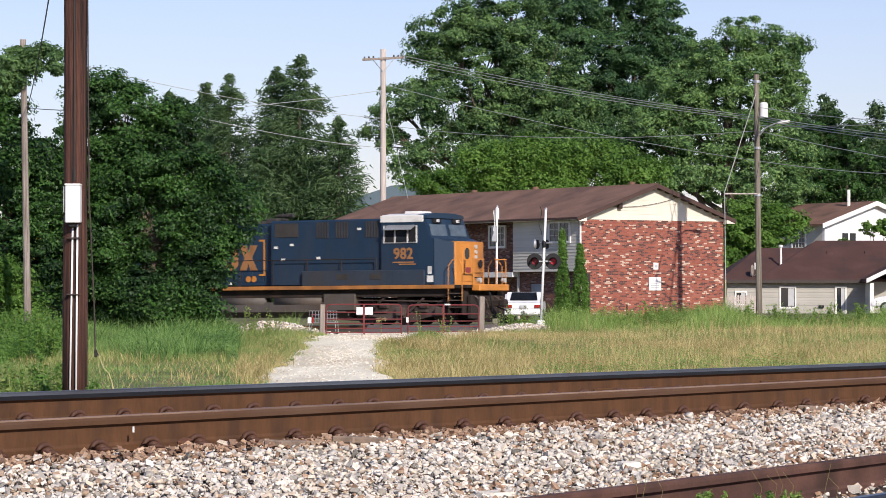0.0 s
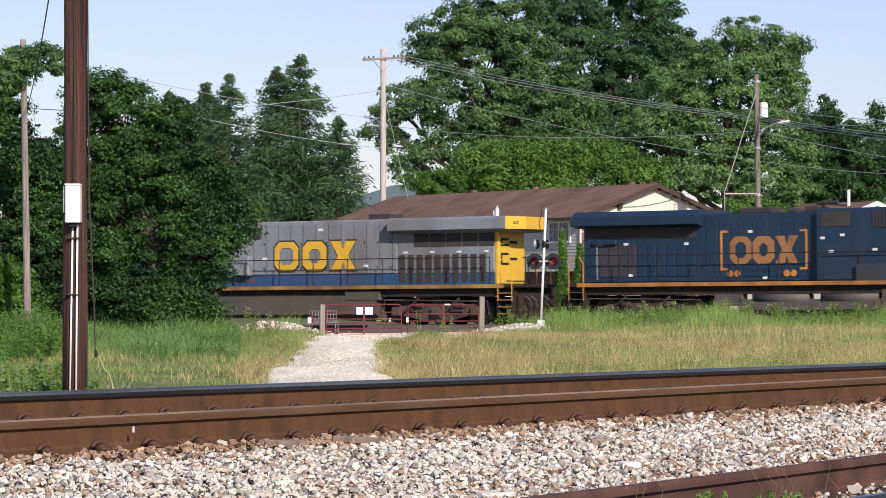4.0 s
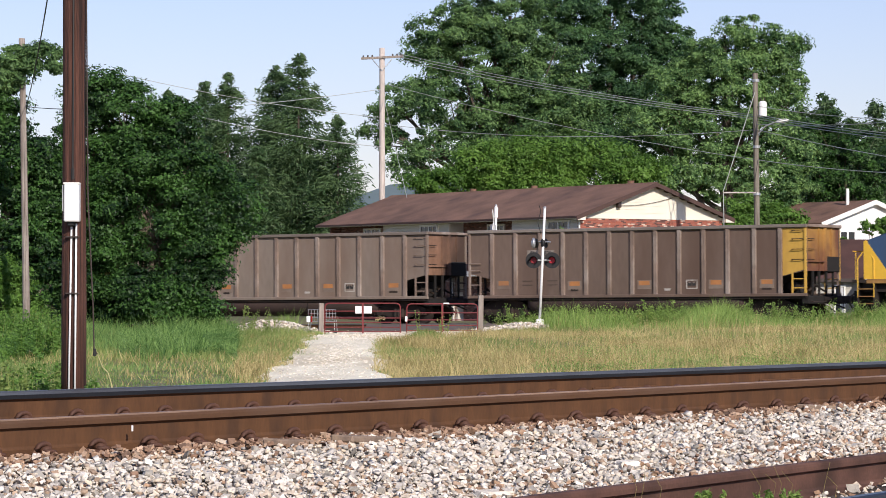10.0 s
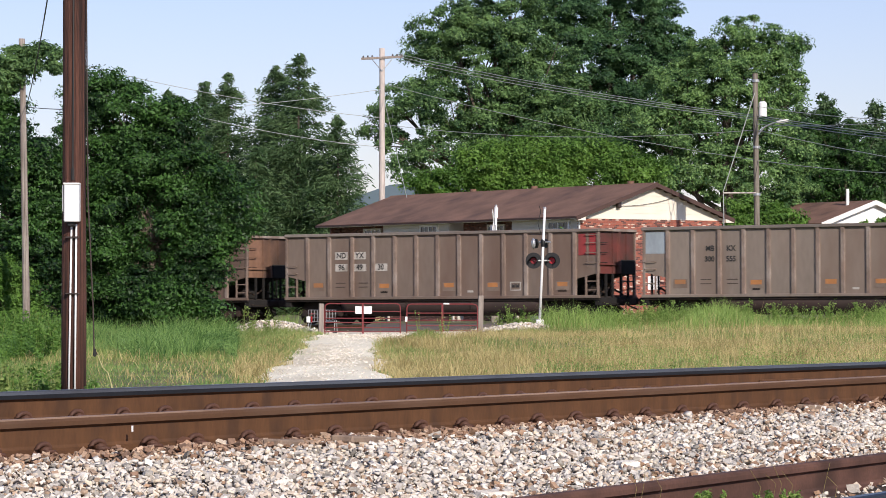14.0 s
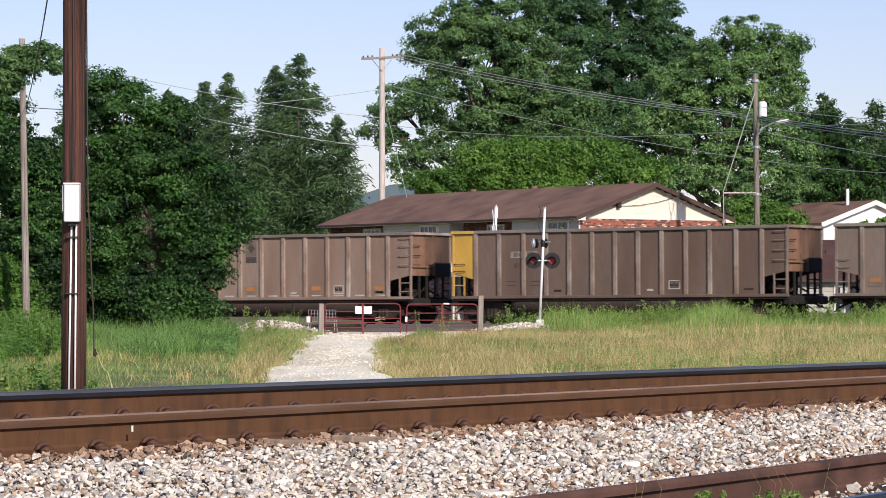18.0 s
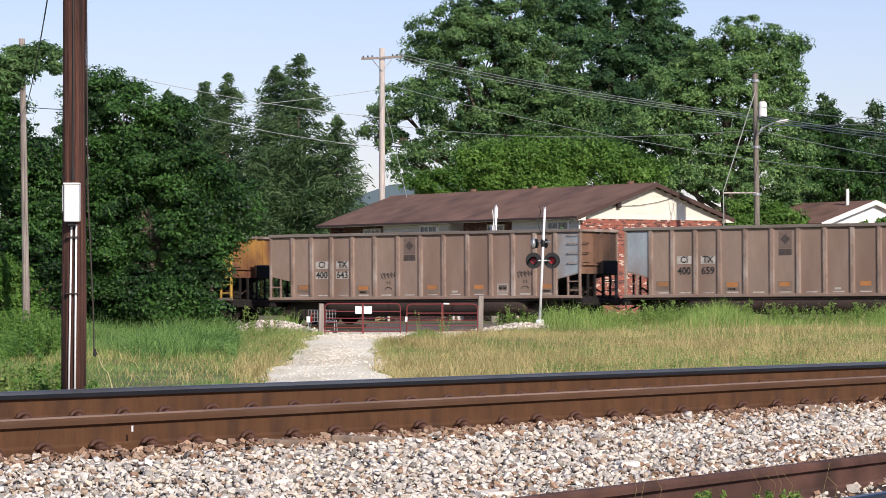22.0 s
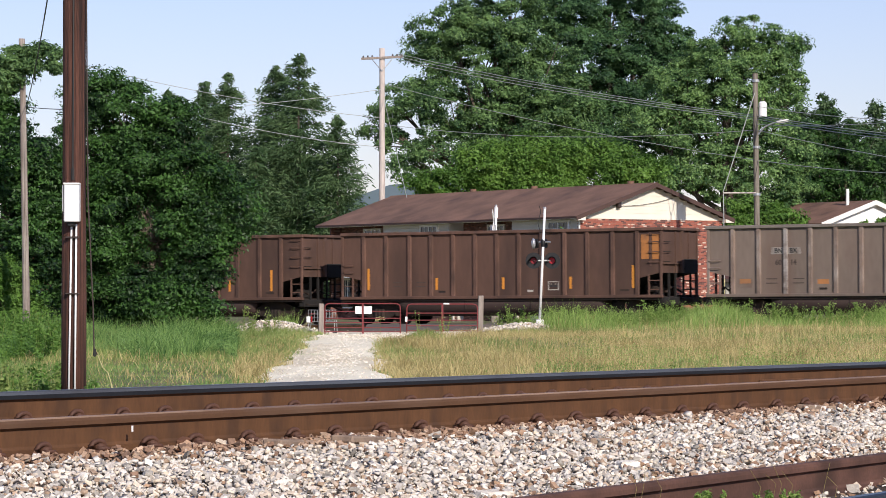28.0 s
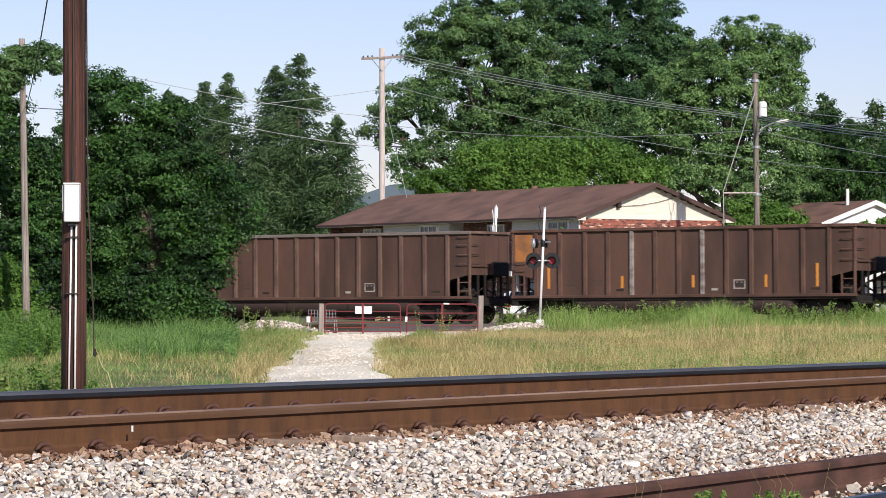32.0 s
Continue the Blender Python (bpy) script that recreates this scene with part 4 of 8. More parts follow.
gondola(GON[6], "gon_taupe", "rib_taupe", "grey-brown coal gondola with a yellow end panel", None, "panel_yellow", "end_yellow",
        two("BN", "BX", 2.72, 0.25, "mark_dark", "mark_dust") + two("60", "14", 2.28, 0.27, "mark_faded"), patches=(1, 4, 7, 10, 12), pale_ribs=(2,), plate_bay=8)
gondola(GON[7], "gon_brown", "rib_brown", "dark brown coal gondola with orange stripes", None, "panel_orange", None, (), (-6.03, -2.80, 0.27, 3.30, 6.05), (), plate_bay=8)
gondola(GON[8], "gon_brown", "rib_brown", "dark brown coal gondola with two pale ribs", "panel_orange", None, None, (), (-5.69, -2.45, 0.60, 3.64, 5.74), (), pale_ribs=(4, 7), plate_bay=8)
gondola(GON[9], "gon_brown", "rib_brown_dusty", "dark brown coal gondola with dusty ribs", None, None, None, (), None, (), plate_bay=8)

# ---- locomotives ----
M["loco_blue"] = mat("loco_dark_blue", (0.015, 0.036, 0.070), 0.42, 0, 0.18, 0.8, 10, 0.04, 0.01, (0.045, 0.045, 0.05), 0.12, (1, 1, 0.4))
M["loco_orange"] = mat("loco_orange", (0.58, 0.23, 0.045), 0.5, 0, 0.2, 1, 10, 0.04, 0.01, (0.22, 0.095, 0.045), 0.32)
M["letter_orange"] = mat("letter_orange", (0.33, 0.155, 0.062), 0.6, 0, 0.2, 2, 12, 0.02, 0.01, (0.2, 0.09, 0.04), 0.2)
M["loco_yellow"] = mat("loco_yellow", (0.72, 0.43, 0.045), 0.5, 0, 0.1, 1, 10, 0.04, 0.01, (0.32, 0.18, 0.05), 0.08)
M["deck_orange"] = mat("deck_orange", (0.46, 0.19, 0.05), 0.6, 0, 0.2, 1, 10, 0.04, 0.01, (0.16, 0.08, 0.045), 0.4)
M["deck_yellow"] = mat("deck_yellow", (0.40, 0.22, 0.06), 0.6, 0, 0.25, 1, 10, 0.04, 0.01, (0.15, 0.075, 0.045), 0.5)
M["loco_grey"] = mat("loco_grey", (0.235, 0.255, 0.285), 0.5, 0, 0.18, 0.8, 10, 0.04, 0.01, (0.15, 0.14, 0.13), 0.30, (1, 1, 0.3), rand=0.05)
M["loco_band"] = mat("loco_bright_blue", (0.035, 0.085, 0.19), 0.45, 0, 0.12, 0.8, 10, 0.04, 0.01, (0.06, 0.06, 0.065), 0.12, (1, 1, 0.4))
M["loco_dusty"] = mat("loco_dusty_blue", (0.055, 0.046, 0.052), 0.7, 0, 0.3, 1.5, 12, 0.06, 0.01, (0.03, 0.04, 0.06), 0.4, (1, 1, 0.4))
M["loco_dusty_side"] = mat("loco_dull_blue", (0.030, 0.044, 0.066), 0.6, 0, 0.25, 1.0, 12, 0.05, 0.01, (0.05, 0.045, 0.045), 0.25, (1, 1, 0.5))
M["letter_cream"] = mat("letter_cream", (0.72, 0.56, 0.26), 0.6, 0, 0.15, 2, 12, 0.02, 0.01, (0.45, 0.33, 0.15), 0.2)
M["loco_louvre"] = mat("loco_louvre", (0.045, 0.040, 0.038), 0.8, 0, 0.25, 2, 20, 0.1)
M["tank"] = mat("tank_paint", (0.098, 0.086, 0.078), 0.6, 0, 0.25, 1, 12, 0.1, 0.01, (0.09, 0.06, 0.045), 0.2)
# Pale blue base colour paints the sky reflected in the windscreens.
M["windscreen"] = mat("windscreen_sky_reflection", (0.19, 0.25, 0.31), 0.06, 0, 0.2, 3, 12, 0, spec=0.8)
M["glass"] = mat("dark_glass", (0.02, 0.025, 0.03), 0.08, 0, 0.05, 2, 10, 0, spec=0.6)
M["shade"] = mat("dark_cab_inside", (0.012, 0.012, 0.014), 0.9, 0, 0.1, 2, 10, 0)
M["cab_white"] = mat("cab_white", (0.74, 0.73, 0.70), 0.5, 0, 0.08, 2, 12, 0.03, 0.01, (0.35, 0.32, 0.28), 0.12)
M["headlight"] = mat("headlight_lens", (0.6, 0.6, 0.58), 0.2, 0.3, 0.05, 2, 10, 0)


def run_gear(root, L, deck_paint, tx, cx=0.0):
    """Frame, deck edge, bogies, tanks, rails and steps shared by both engines."""
    slab("frame", cx - L / 2 + 0.6, cx + L / 2 - 0.6, -1.35, 1.35, 1.15, 1.50, M["under"], root)
    slab("deck", cx - L / 2 + 0.3, cx + L / 2 - 0.3, -1.55, 1.55, 1.48, 1.60, M["under"], root)
    for y in (-1.56, 1.56):
        slab("deck_edge", cx - L / 2 + 0.9, cx + L / 2 - 0.9, y - 0.02, y + 0.02, 1.46, 1.61, M["deck_orange" if deck_paint == "loco_orange" else "deck_yellow"], root)
    for e in (-1, 1):
        t = truck(cx + e * tx, root, (-1.85, 0, 1.85), 0.53, 1.85, 1.15, "loco_gear")
        for k in (-0.95, 0.95):
            part("brake_cylinder", tube(B(), (k, -1.2, 0.78), (k + 0.35, -1.2, 0.78), 0.11, None, 8), M["loco_gear"], t)
            part("brake_hanger", box(B(), k - 0.3, k + 0.3, -1.2, -1.0, 0.5, 0.72, 0.03), M["loco_gear"], t)
            part("damper", tube(B(), (k - 0.5, -1.24, 0.55), (k + 0.2, -1.24, 1.1), 0.05, None, 8), M["loco_gear"], t)
        part("sand_pipe", sweep(B(), [(-2.5, -1.22, 0.4), (-2.4, -1.22, 1.02), (2.4, -1.22, 0.94), (2.5, -1.22, 0.4)], 0.03, 6), M["loco_gear"], t)
        for k in (-2.35, -0.95, 0.95, 2.35):
            part("traction_motor", box(B(), k - 0.42, k + 0.42, -0.62, 0.62, 0.30, 1.12, 0.06), M["soot_shade"], t)
        for k in (-1.85, 0, 1.85):
            part("journal_box", box(B(), k - 0.2, k + 0.2, -1.3, -1.1, 0.36, 0.72, 0.04), M["loco_gear"], t)
        slab("pilot", *sorted((cx + e * (L / 2 - 0.45), cx + e * (L / 2 - 0.25))), -1.3, 1.3, 0.25, 1.2, M["under"], root, "", 0.03)
        for y in (-1.05, -0.6, 0.45, 0.9):
            part("air_hose", sweep(B(), [(cx + e * (L / 2 - 0.25), y, 1.15), (cx + e * (L / 2 - 0.02), y + 0.05, 1.0), (cx + e * (L / 2 + 0.05), y + 0.1, 0.7), (cx + e * (L / 2 - 0.05), y + 0.16, 0.5)], 0.035, 6), M["loco_gear"], root)
        coupler(cx + e * (L / 2 - 0.3), root, e)
        for y in (-1, 1):
            x0 = cx + e * (L / 2 - 0.85)
            for k in range(4):
                slab("step", x0 - 0.30, x0 + 0.30, *sorted((y * 1.12, y * 1.56)), 0.42 + 0.27 * k, 0.46 + 0.27 * k, M["under"], root)
                slab("step_nosing", x0 - 0.30, x0 + 0.30, *sorted((y * 1.562, y * 1.575)), 0.43 + 0.27 * k, 0.465 + 0.27 * k, M["deck_yellow" if deck_paint == "loco_yellow" else "loco_gear"], root)
            for dx in (-0.32, 0.32):
                slab("step_side", x0 + dx - 0.02, x0 + dx + 0.02, *sorted((y * 1.12, y * 1.56)), 0.40, 1.5, M["under"], root)
                bm = B()
                tube(bm, (x0 + dx, y * 1.55, 0.95), (x0 + dx, y * 1.55, 2.35), 0.022, None, 6)
                tube(bm, (x0 + dx, y * 1.55, 2.35), (x0 + dx * 0.4, y * 1.50, 2.62), 0.022, None, 6)
                part("handrail", bm, M[deck_paint], root)


def railing(root, x0, x1, n, material):
    for y in (-1.52, 1.52):
        bm = B()
        tube(bm, (x0, y, 2.68), (x1, y, 2.68), 0.02, None, 6)
        part("handrail", bm, M[material], root)
        for k in range(n + 1):
            x = x0 + (x1 - x0) * k / n
            bm = B()
            tube(bm, (x, y, 1.6), (x, y, 2.68), 0.022, None, 6)
            part("stanchion", bm, M[material], root)


def hourglass(name, x, z, w, h, y, material, root, label):
    bm = B()
    prism(bm, [(x - w / 2, z + h / 2), (x - w * 0.1, z + h / 2), (x, z + h * 0.2), (x + w * 0.1, z + h / 2), (x + w / 2, z + h / 2), (x + w * 0.2, z), (x + w / 2, z - h / 2), (x + w * 0.1, z - h / 2), (x, z - h * 0.2), (x - w * 0.1, z - h / 2), (x - w / 2, z - h / 2), (x - w * 0.2, z)], "y", y - 0.01, y)
    return part(name, bm, material, root, label)


def eight(x, z, w, h, c):
    """An oblong with cut corners."""
    a, b = w / 2, h / 2
    return [(x - a, z - b + c), (x - a + c, z - b), (x + a - c, z - b), (x + a, z - b + c), (x + a, z + b - c), (x + a - c, z + b), (x - a + c, z + b), (x - a, z + b - c)]


def ring_block(x, z, w, h, t, y, material, root):
    bm = B()
    o, n = eight(x, z, w, h, 0.2 * h), eight(x, z, w - 2 * t, h - 2 * t, 0.12 * h)
    vo, vi, wo, wi = ([bm.verts.new((p[0], yy, p[1])) for p in q] for q, yy in ((o, y - 0.01), (n, y - 0.01), (o, y), (n, y)))
    for k in range(8):
        q = (k + 1) % 8
        bm.faces.new((vo[k], vo[q], vi[q], vi[k]))
        bm.faces.new((vo[k], wo[k], wo[q], vo[q]))
        bm.faces.new((vi[k], vi[q], wi[q], wi[k]))
    return part("emblem", bm, material, root, "bold painted emblem block")


def emblem(x0, x1, z0, z1, y, material, root, dark=None):
    """Three bold plain blocks in a row: a ring, a block cut by two slots, an hourglass."""
    w, h, z = (x1 - x0) / 3.15, z1 - z0, (z0 + z1) / 2
    for k in range(3):
        x = x0 + w * (0.5 + 1.075 * k)
        for m, g, yy in (((dark, 1.0, y), (material, 0.9, y - 0.012)) if dark else ((material, 1.0, y),)):
            if k == 2:
                hourglass("emblem", x, z, w * g * 1.05, h * g, yy, m, root, "bold painted emblem block")
            elif k == 0:
                ring_block(x, z, w * g, h * g, h * 0.21 * g, yy, m, root)
            else:
                ring_block(x, z, w * g, h * g, h * 0.26 * g, yy, m, root)


def blue_engine(s0):
    L = 20.8
    root = thing("diesel_locomotive", rolling(s0)[0][1], "dark blue diesel locomotive with an orange nose and white cab roof", "locomotive")
    run_gear(root, L, "loco_orange", 6.75, -0.6)
    b = M["loco_blue"]
    Y = -1.05
    # long hood
    slab("hood", -10.1, 5.4, -1.05, 1.05, 1.6, 4.20, b, root, "", 0.06)
    bm = B()
    prism(bm, [(-1.6, 3.82), (-1.6, 4.15), (-1.2, 4.36), (1.2, 4.36), (1.6, 4.15), (1.6, 3.82), (1.0, 3.72), (-1.0, 3.72)], "x", -10.35, -4.9)
    part("radiator_roof", bm, b, root, "overhanging dark blue radiator roof")
    slab("radiator_screen", -9.9, -5.2, -1.075, -1.04, 3.30, 3.70, M["loco_louvre"], root)
    for k in range(11):
        slab("louvre_door", -9.8 + 0.42 * k, -9.44 + 0.42 * k, Y - 0.03, Y, 1.85, 3.05, M["loco_dusty" if k in (1, 2, 3, 4) else "loco_blue"], root, "", 0.008)
    slab("door_frame", -9.5, -9.44, Y - 0.045, Y - 0.002, 1.75, 3.1, M["loco_grey"], root)
    slab("vent_box", -9.6, -8.6, Y - 0.16, Y, 3.08, 3.28, b, root, "", 0.02)
    # engine room doors
    for k in range(9):
        slab("hood_door", -4.75 + 0.52 * k, -4.29 + 0.52 * k, Y - 0.022, Y, 1.8, 3.95, b, root, "", 0.008)
        for z in (2.0, 3.75):
            slab("latch", -4.37 + 0.52 * k, -4.32 + 0.52 * k, Y - 0.036, Y - 0.021, z - 0.05, z + 0.05, M["under"], root)
    slab("equipment_cabinet", -0.1, 5.4, -1.35, 1.35, 1.6, 4.30, b, root, "", 0.06)
    for x0, n in ((2.2, 5), (3.15, 5), (4.6, 5)):
        for k in range(n):
            slab("louvre", x0 + 0.13 * k, x0 + 0.07 + 0.13 * k, -1.375, -1.345, 3.55, 4.2, M["loco_louvre"], root)
    slab("access_panel", 0.15, 1.3, -1.37, -1.345, 3.62, 4.18, M["loco_louvre"], root)
    slab("lower_cabinet", 1.6, 7.5, -1.545, -1.35, 1.6, 2.22, M["loco_dusty_side"], root, "dull blue cabinet along the walkway", 0.02)
    for x in (3.3, 4.9):
        slab("cabinet_vent", x, x + 0.55, -1.556, -1.54, 1.85, 2.08, M["loco_louvre"], root)
    # roof fittings
    for x0, x1, z in ((-3.6, -2.2, 4.42), (-0.9, -0.3, 4.44), (-1.6, -1.2, 4.36)):
        slab("roof_hatch", x0, x1, -0.55, 0.35, 4.18, z, M["loco_louvre"], root, "", 0.05)
    for dx in (0, 0.25, 0.5):
        part("horn", tube(B(), (-0.5 + dx, -0.3, 4.52), (-0.15 + dx, -0.3, 4.56), 0.05, 0.1, 8), M["loco_louvre"], root)
    part("horn_post", tube(B(), (-0.2, -0.3, 4.15), (-0.2, -0.3, 4.54), 0.03, None, 6), M["loco_louvre"], root)
    # cab
    bm = B()
    prism(bm, [(5.4, 1.6), (7.95, 1.6), (7.95, 3.48), (7.72, 3.52), (7.50, 4.30), (5.4, 4.30)], "y", -1.52, 1.52)
    bmesh.ops.bevel(bm, geom=[e for e in bm.edges], offset=0.05, segments=2, affect="EDGES")
    cab = part("cab", bm, b, root)
    bm = B()
    prism(bm, [(-1.5, 4.30), (-1.42, 4.42), (-0.7, 4.50), (0.7, 4.50), (1.42, 4.42), (1.5, 4.30)], "x", 5.42, 7.08)
    part("cab_roof", bm, M["cab_white"], root, "white cab roof")
    bm = B()
    prism(bm, [(-1.46, 4.29), (-1.38, 4.42), (-0.7, 4.50), (0.7, 4.50), (1.38, 4.42), (1.46, 4.29)], "x", 7.082, 7.55)
    part("visor", bm, b, root)
    slab("roof_edge", 5.42, 7.45, -1.56, -1.50, 4.12, 4.40, M["cab_white"], root, "white roof edge", 0.02)
    slab("air_conditioner", 5.9, 6.6, -0.5, 0.5, 4.46, 4.60, M["cab_white"], root, "", 0.04)
    # side window: frame, two panes, post and awning
    slab("window_recess", 5.62, 7.16, -1.535, -1.515, 3.33, 3.98, M["shade"], root)
    for x in (5.60, 6.12, 6.72, 7.14):
        slab("window_frame", x - 0.024, x + 0.024, -1.56, -1.52, 3.30, 4.0, M["cab_white"], root, "white window post")
    for z in (3.31, 3.98):
        slab("window_frame", 5.58, 7.17, -1.555, -1.52, z - 0.025, z + 0.025, M["loco_grey"], root)
    slab("window_glass", 6.16, 6.68, -1.55, -1.54, 3.36, 3.78, M["glass"], root)
    bm = B()
    prism(bm, [(-1.53, 4.02), (-1.82, 3.84), (-1.82, 3.81), (-1.53, 3.98)], "x", 5.75, 7.05)
    part("awning", bm, M["loco_grey"], root, "grey sunshade over the cab window")
    # windscreens on the sloping front of the cab
    for y0, y1 in ((-1.35, -0.12), (0.12, 1.35)):
        bm = B()
        vs = [bm.verts.new(p) for p in ((7.73, y0, 3.58), (7.73, y1, 3.58), (7.615, y1, 4.04), (7.615, y0, 4.04))]
        ff = bm.faces.new(vs)
        bmesh.ops.solidify(bm, geom=[ff], thickness=0.03)
        part("windscreen", bm, M["windscreen"], root)
    for y in (-0.75, 0.75):
        bm = B()
        box(bm, 7.54, 7.66, y - 0.28, y + 0.28, 4.08, 4.27, 0.02)
        nb = part("number_board", bm, M["shade"], root)
        w = write("982", 0.16, 0, 0, 0, M["white"], nb)
        w.matrix_basis = pose(7.668, y, 4.175, 0, 0, 90)
    # nose: blue tapering sides and an orange front
    bm = B()
    low = [bm.verts.new((x, y, 1.6)) for x, y in ((7.94, -1.50), (8.62, -1.10), (8.62, 1.10), (7.94, 1.50))]
    top = [bm.verts.new((x, y, z)) for x, y, z in ((7.94, -1.50, 3.47), (8.62, -1.10, 3.30), (8.62, 1.10, 3.30), (7.94, 1.50, 3.47))]
    for k in range(4):
        bm.faces.new((low[k], low[(k + 1) % 4], top[(k + 1) % 4], top[k]))
    bm.faces.new(low[::-1])
    bm.faces.new(top)
    part("nose_side", bm, b, root)
    bm = B()
    prism(bm, [(8.60, 1.10), (8.70, 1.04), (8.70, -1.04), (8.60, -1.10)], "z", 1.6, 3.31)
    part("nose", bm, M["loco_orange"], root, "orange painted nose")
    slab("nose_cap", 8.42, 8.705, -1.02, 1.02, 3.305, 3.345, M["loco_orange"], root, "", 0.01)
    slab("nose_door", 8.69, 8.73, -0.62, 0.05, 1.75, 3.20, M["loco_orange"], root, "", 0.015)
    bm = prism(B(), eight(-0.28, 2.86, 0.34, 0.44, 0.10), "x", 8.722, 8.742)
    part("door_window", bm, M["glass"], root)
    part("door_handle", sweep(B(), [(8.73, -0.5, 2.0), (8.77, -0.54, 2.3), (8.77, -0.5, 2.6)], 0.02, 6), M["shade"], root)
    for z in (2.72, 2.93, 3.14):
        part("headlight", tube(B(), (8.69, 0.42, z), (8.75, 0.42, z), 0.085, None, 12), M["headlight"], root)
    for z in (1.9, 2.15):
        part("grab_iron", sweep(B(), [(8.68, 0.25, z), (8.8, 0.3, z), (8.8, 0.75, z), (8.68, 0.8, z)], 0.018, 6), M["shade"], root)
    part("brake_wheel", tube(B(), (8.74, 0.72, 2.45), (8.77, 0.72, 2.45), 0.16, None, 12), M["shade"], root)
    part("emblem", prism(B(), eight(-0.2, 2.2, 0.42, 0.22, 0.06), "x", 8.731, 8.739), M["panel_red"], root, "small red painted mark")
    for y in (-1.25, -0.5, 0.5, 1.25):
        bm = B()
        sweep(bm, [(9.62, y, 1.6), (9.62, y, 2.5), (9.58, y * 0.97, 2.66)], 0.024, 6)
        part("stanchion", bm, M["loco_orange"], root)
    for y0, y1 in ((-1.3, -0.45), (0.45, 1.3)):
        slab("front_rail", 9.60, 9.64, y0, y1, 2.60, 2.64, M["loco_orange"], root)
        slab("front_rail", 9.60, 9.64, y0, y1, 2.10, 2.13, M["loco_orange"], root)
    slab("anticlimber", 9.45, 9.85, -1.15, 1.15, 1.35, 1.62, M["loco_orange"], root, "", 0.04)
    for y in (-0.95, 0.95):
        bm = B()
        tube(bm, (9.65, y, 1.78), (9.78, y, 1.78), 0.1, None, 10)
        part("ditch_light", bm, M["headlight"], root)
    bm = B()
    sweep(bm, [(9.85, -0.4, 1.3), (9.95, -0.42, 0.9), (9.9, -0.3, 0.55)], 0.03, 6)
    part("air_hose", bm, M["shade"], root)
    # lettering and emblem
    write("982", 0.62, 6.5, -1.53, 2.85, M["letter_orange"], root)
    for z, x0, x1 in ((2.50, 6.0, 7.0), (2.42, 6.3, 7.1)):
        slab("underline", x0, x1, -1.532, -1.522, z, z + 0.05, M["letter_orange"], root)
    emblem(-3.75, -0.95, 2.28, 3.32, Y - 0.024, M["letter_orange"], root)
    for x, s in ((-4.15, 1), (-0.55, -1)):
        bm = B()
        prism(bm, [(x, 2.05), (x + s * 0.3, 2.05), (x + s * 0.3, 2.13), (x + s * 0.08, 2.13), (x + s * 0.08, 3.47), (x + s * 0.3, 3.47), (x + s * 0.3, 3.55), (x, 3.55)], "y", Y - 0.036, Y - 0.024)
        part("bracket", bm, M["loco_orange"], root, "orange painted bracket")
    for x in (-3.75, -3.45, -1.4, -1.12):
        bm = B()
        tube(bm, (x, Y - 0.03, 1.92), (x, Y - 0.02, 1.92), 0.13, None, 14)
        part("dot", bm, M["loco_orange"], root)
    for x, z in ((-9.3, 3.1), (-8.2, 3.1), (-5.6, 3.08), (-2.9, 3.5), (0.2, 3.2), (0.55, 2.7), (2.3, 2.75), (-8.0, 1.9), (-2.3, 1.75), (1.0, 3.3), (4.3, 3.9)):
        yy = Y if x < -0.1 else -1.35
        slab("warning_label", x - 0.09, x + 0.09, yy - 0.034, yy - 0.02, z - 0.05, z + 0.05, M["cab_white"], root)
    slab("warning_label", 7.62, 7.90, -1.535, -1.515, 1.72, 1.98, M["cab_white"], root)
    slab("warning_label", 7.66, 7.84, -1.535, -1.515, 2.05, 2.35, M["cab_white"], root)
    railing(root, -9.9, 5.2, 9, "under")
    # tanks under the frame
    for x0, x1 in ((-2.7, -0.4), (0.1, 2.4)):
        bm = B()
        tube(bm, (x0, -1.12, 0.98), (x1, -1.12, 0.98), 0.27, None, 16)
        part("air_reservoir", bm, M["tank"], root, "grey cylindrical air tank", True)
    bm = B()
    prism(bm, [(-1.35, 0.95), (-1.35, 0.55), (-1.0, 0.32), (1.0, 0.32), (1.35, 0.55), (1.35, 0.95)], "x", -3.3, 3.6)
    part("fuel_tank", bm, M["tank"], root)
    slab("battery_box", 2.55, 4.1, -1.4, -0.9, 0.6, 1.3, M["tank"], root, "", 0.03)
    slab("battery_box", -4.3, -3.1, -1.35, -0.9, 0.7, 1.3, M["tank"], root, "", 0.03)
    KEYED.append((root, rolling(s0)))


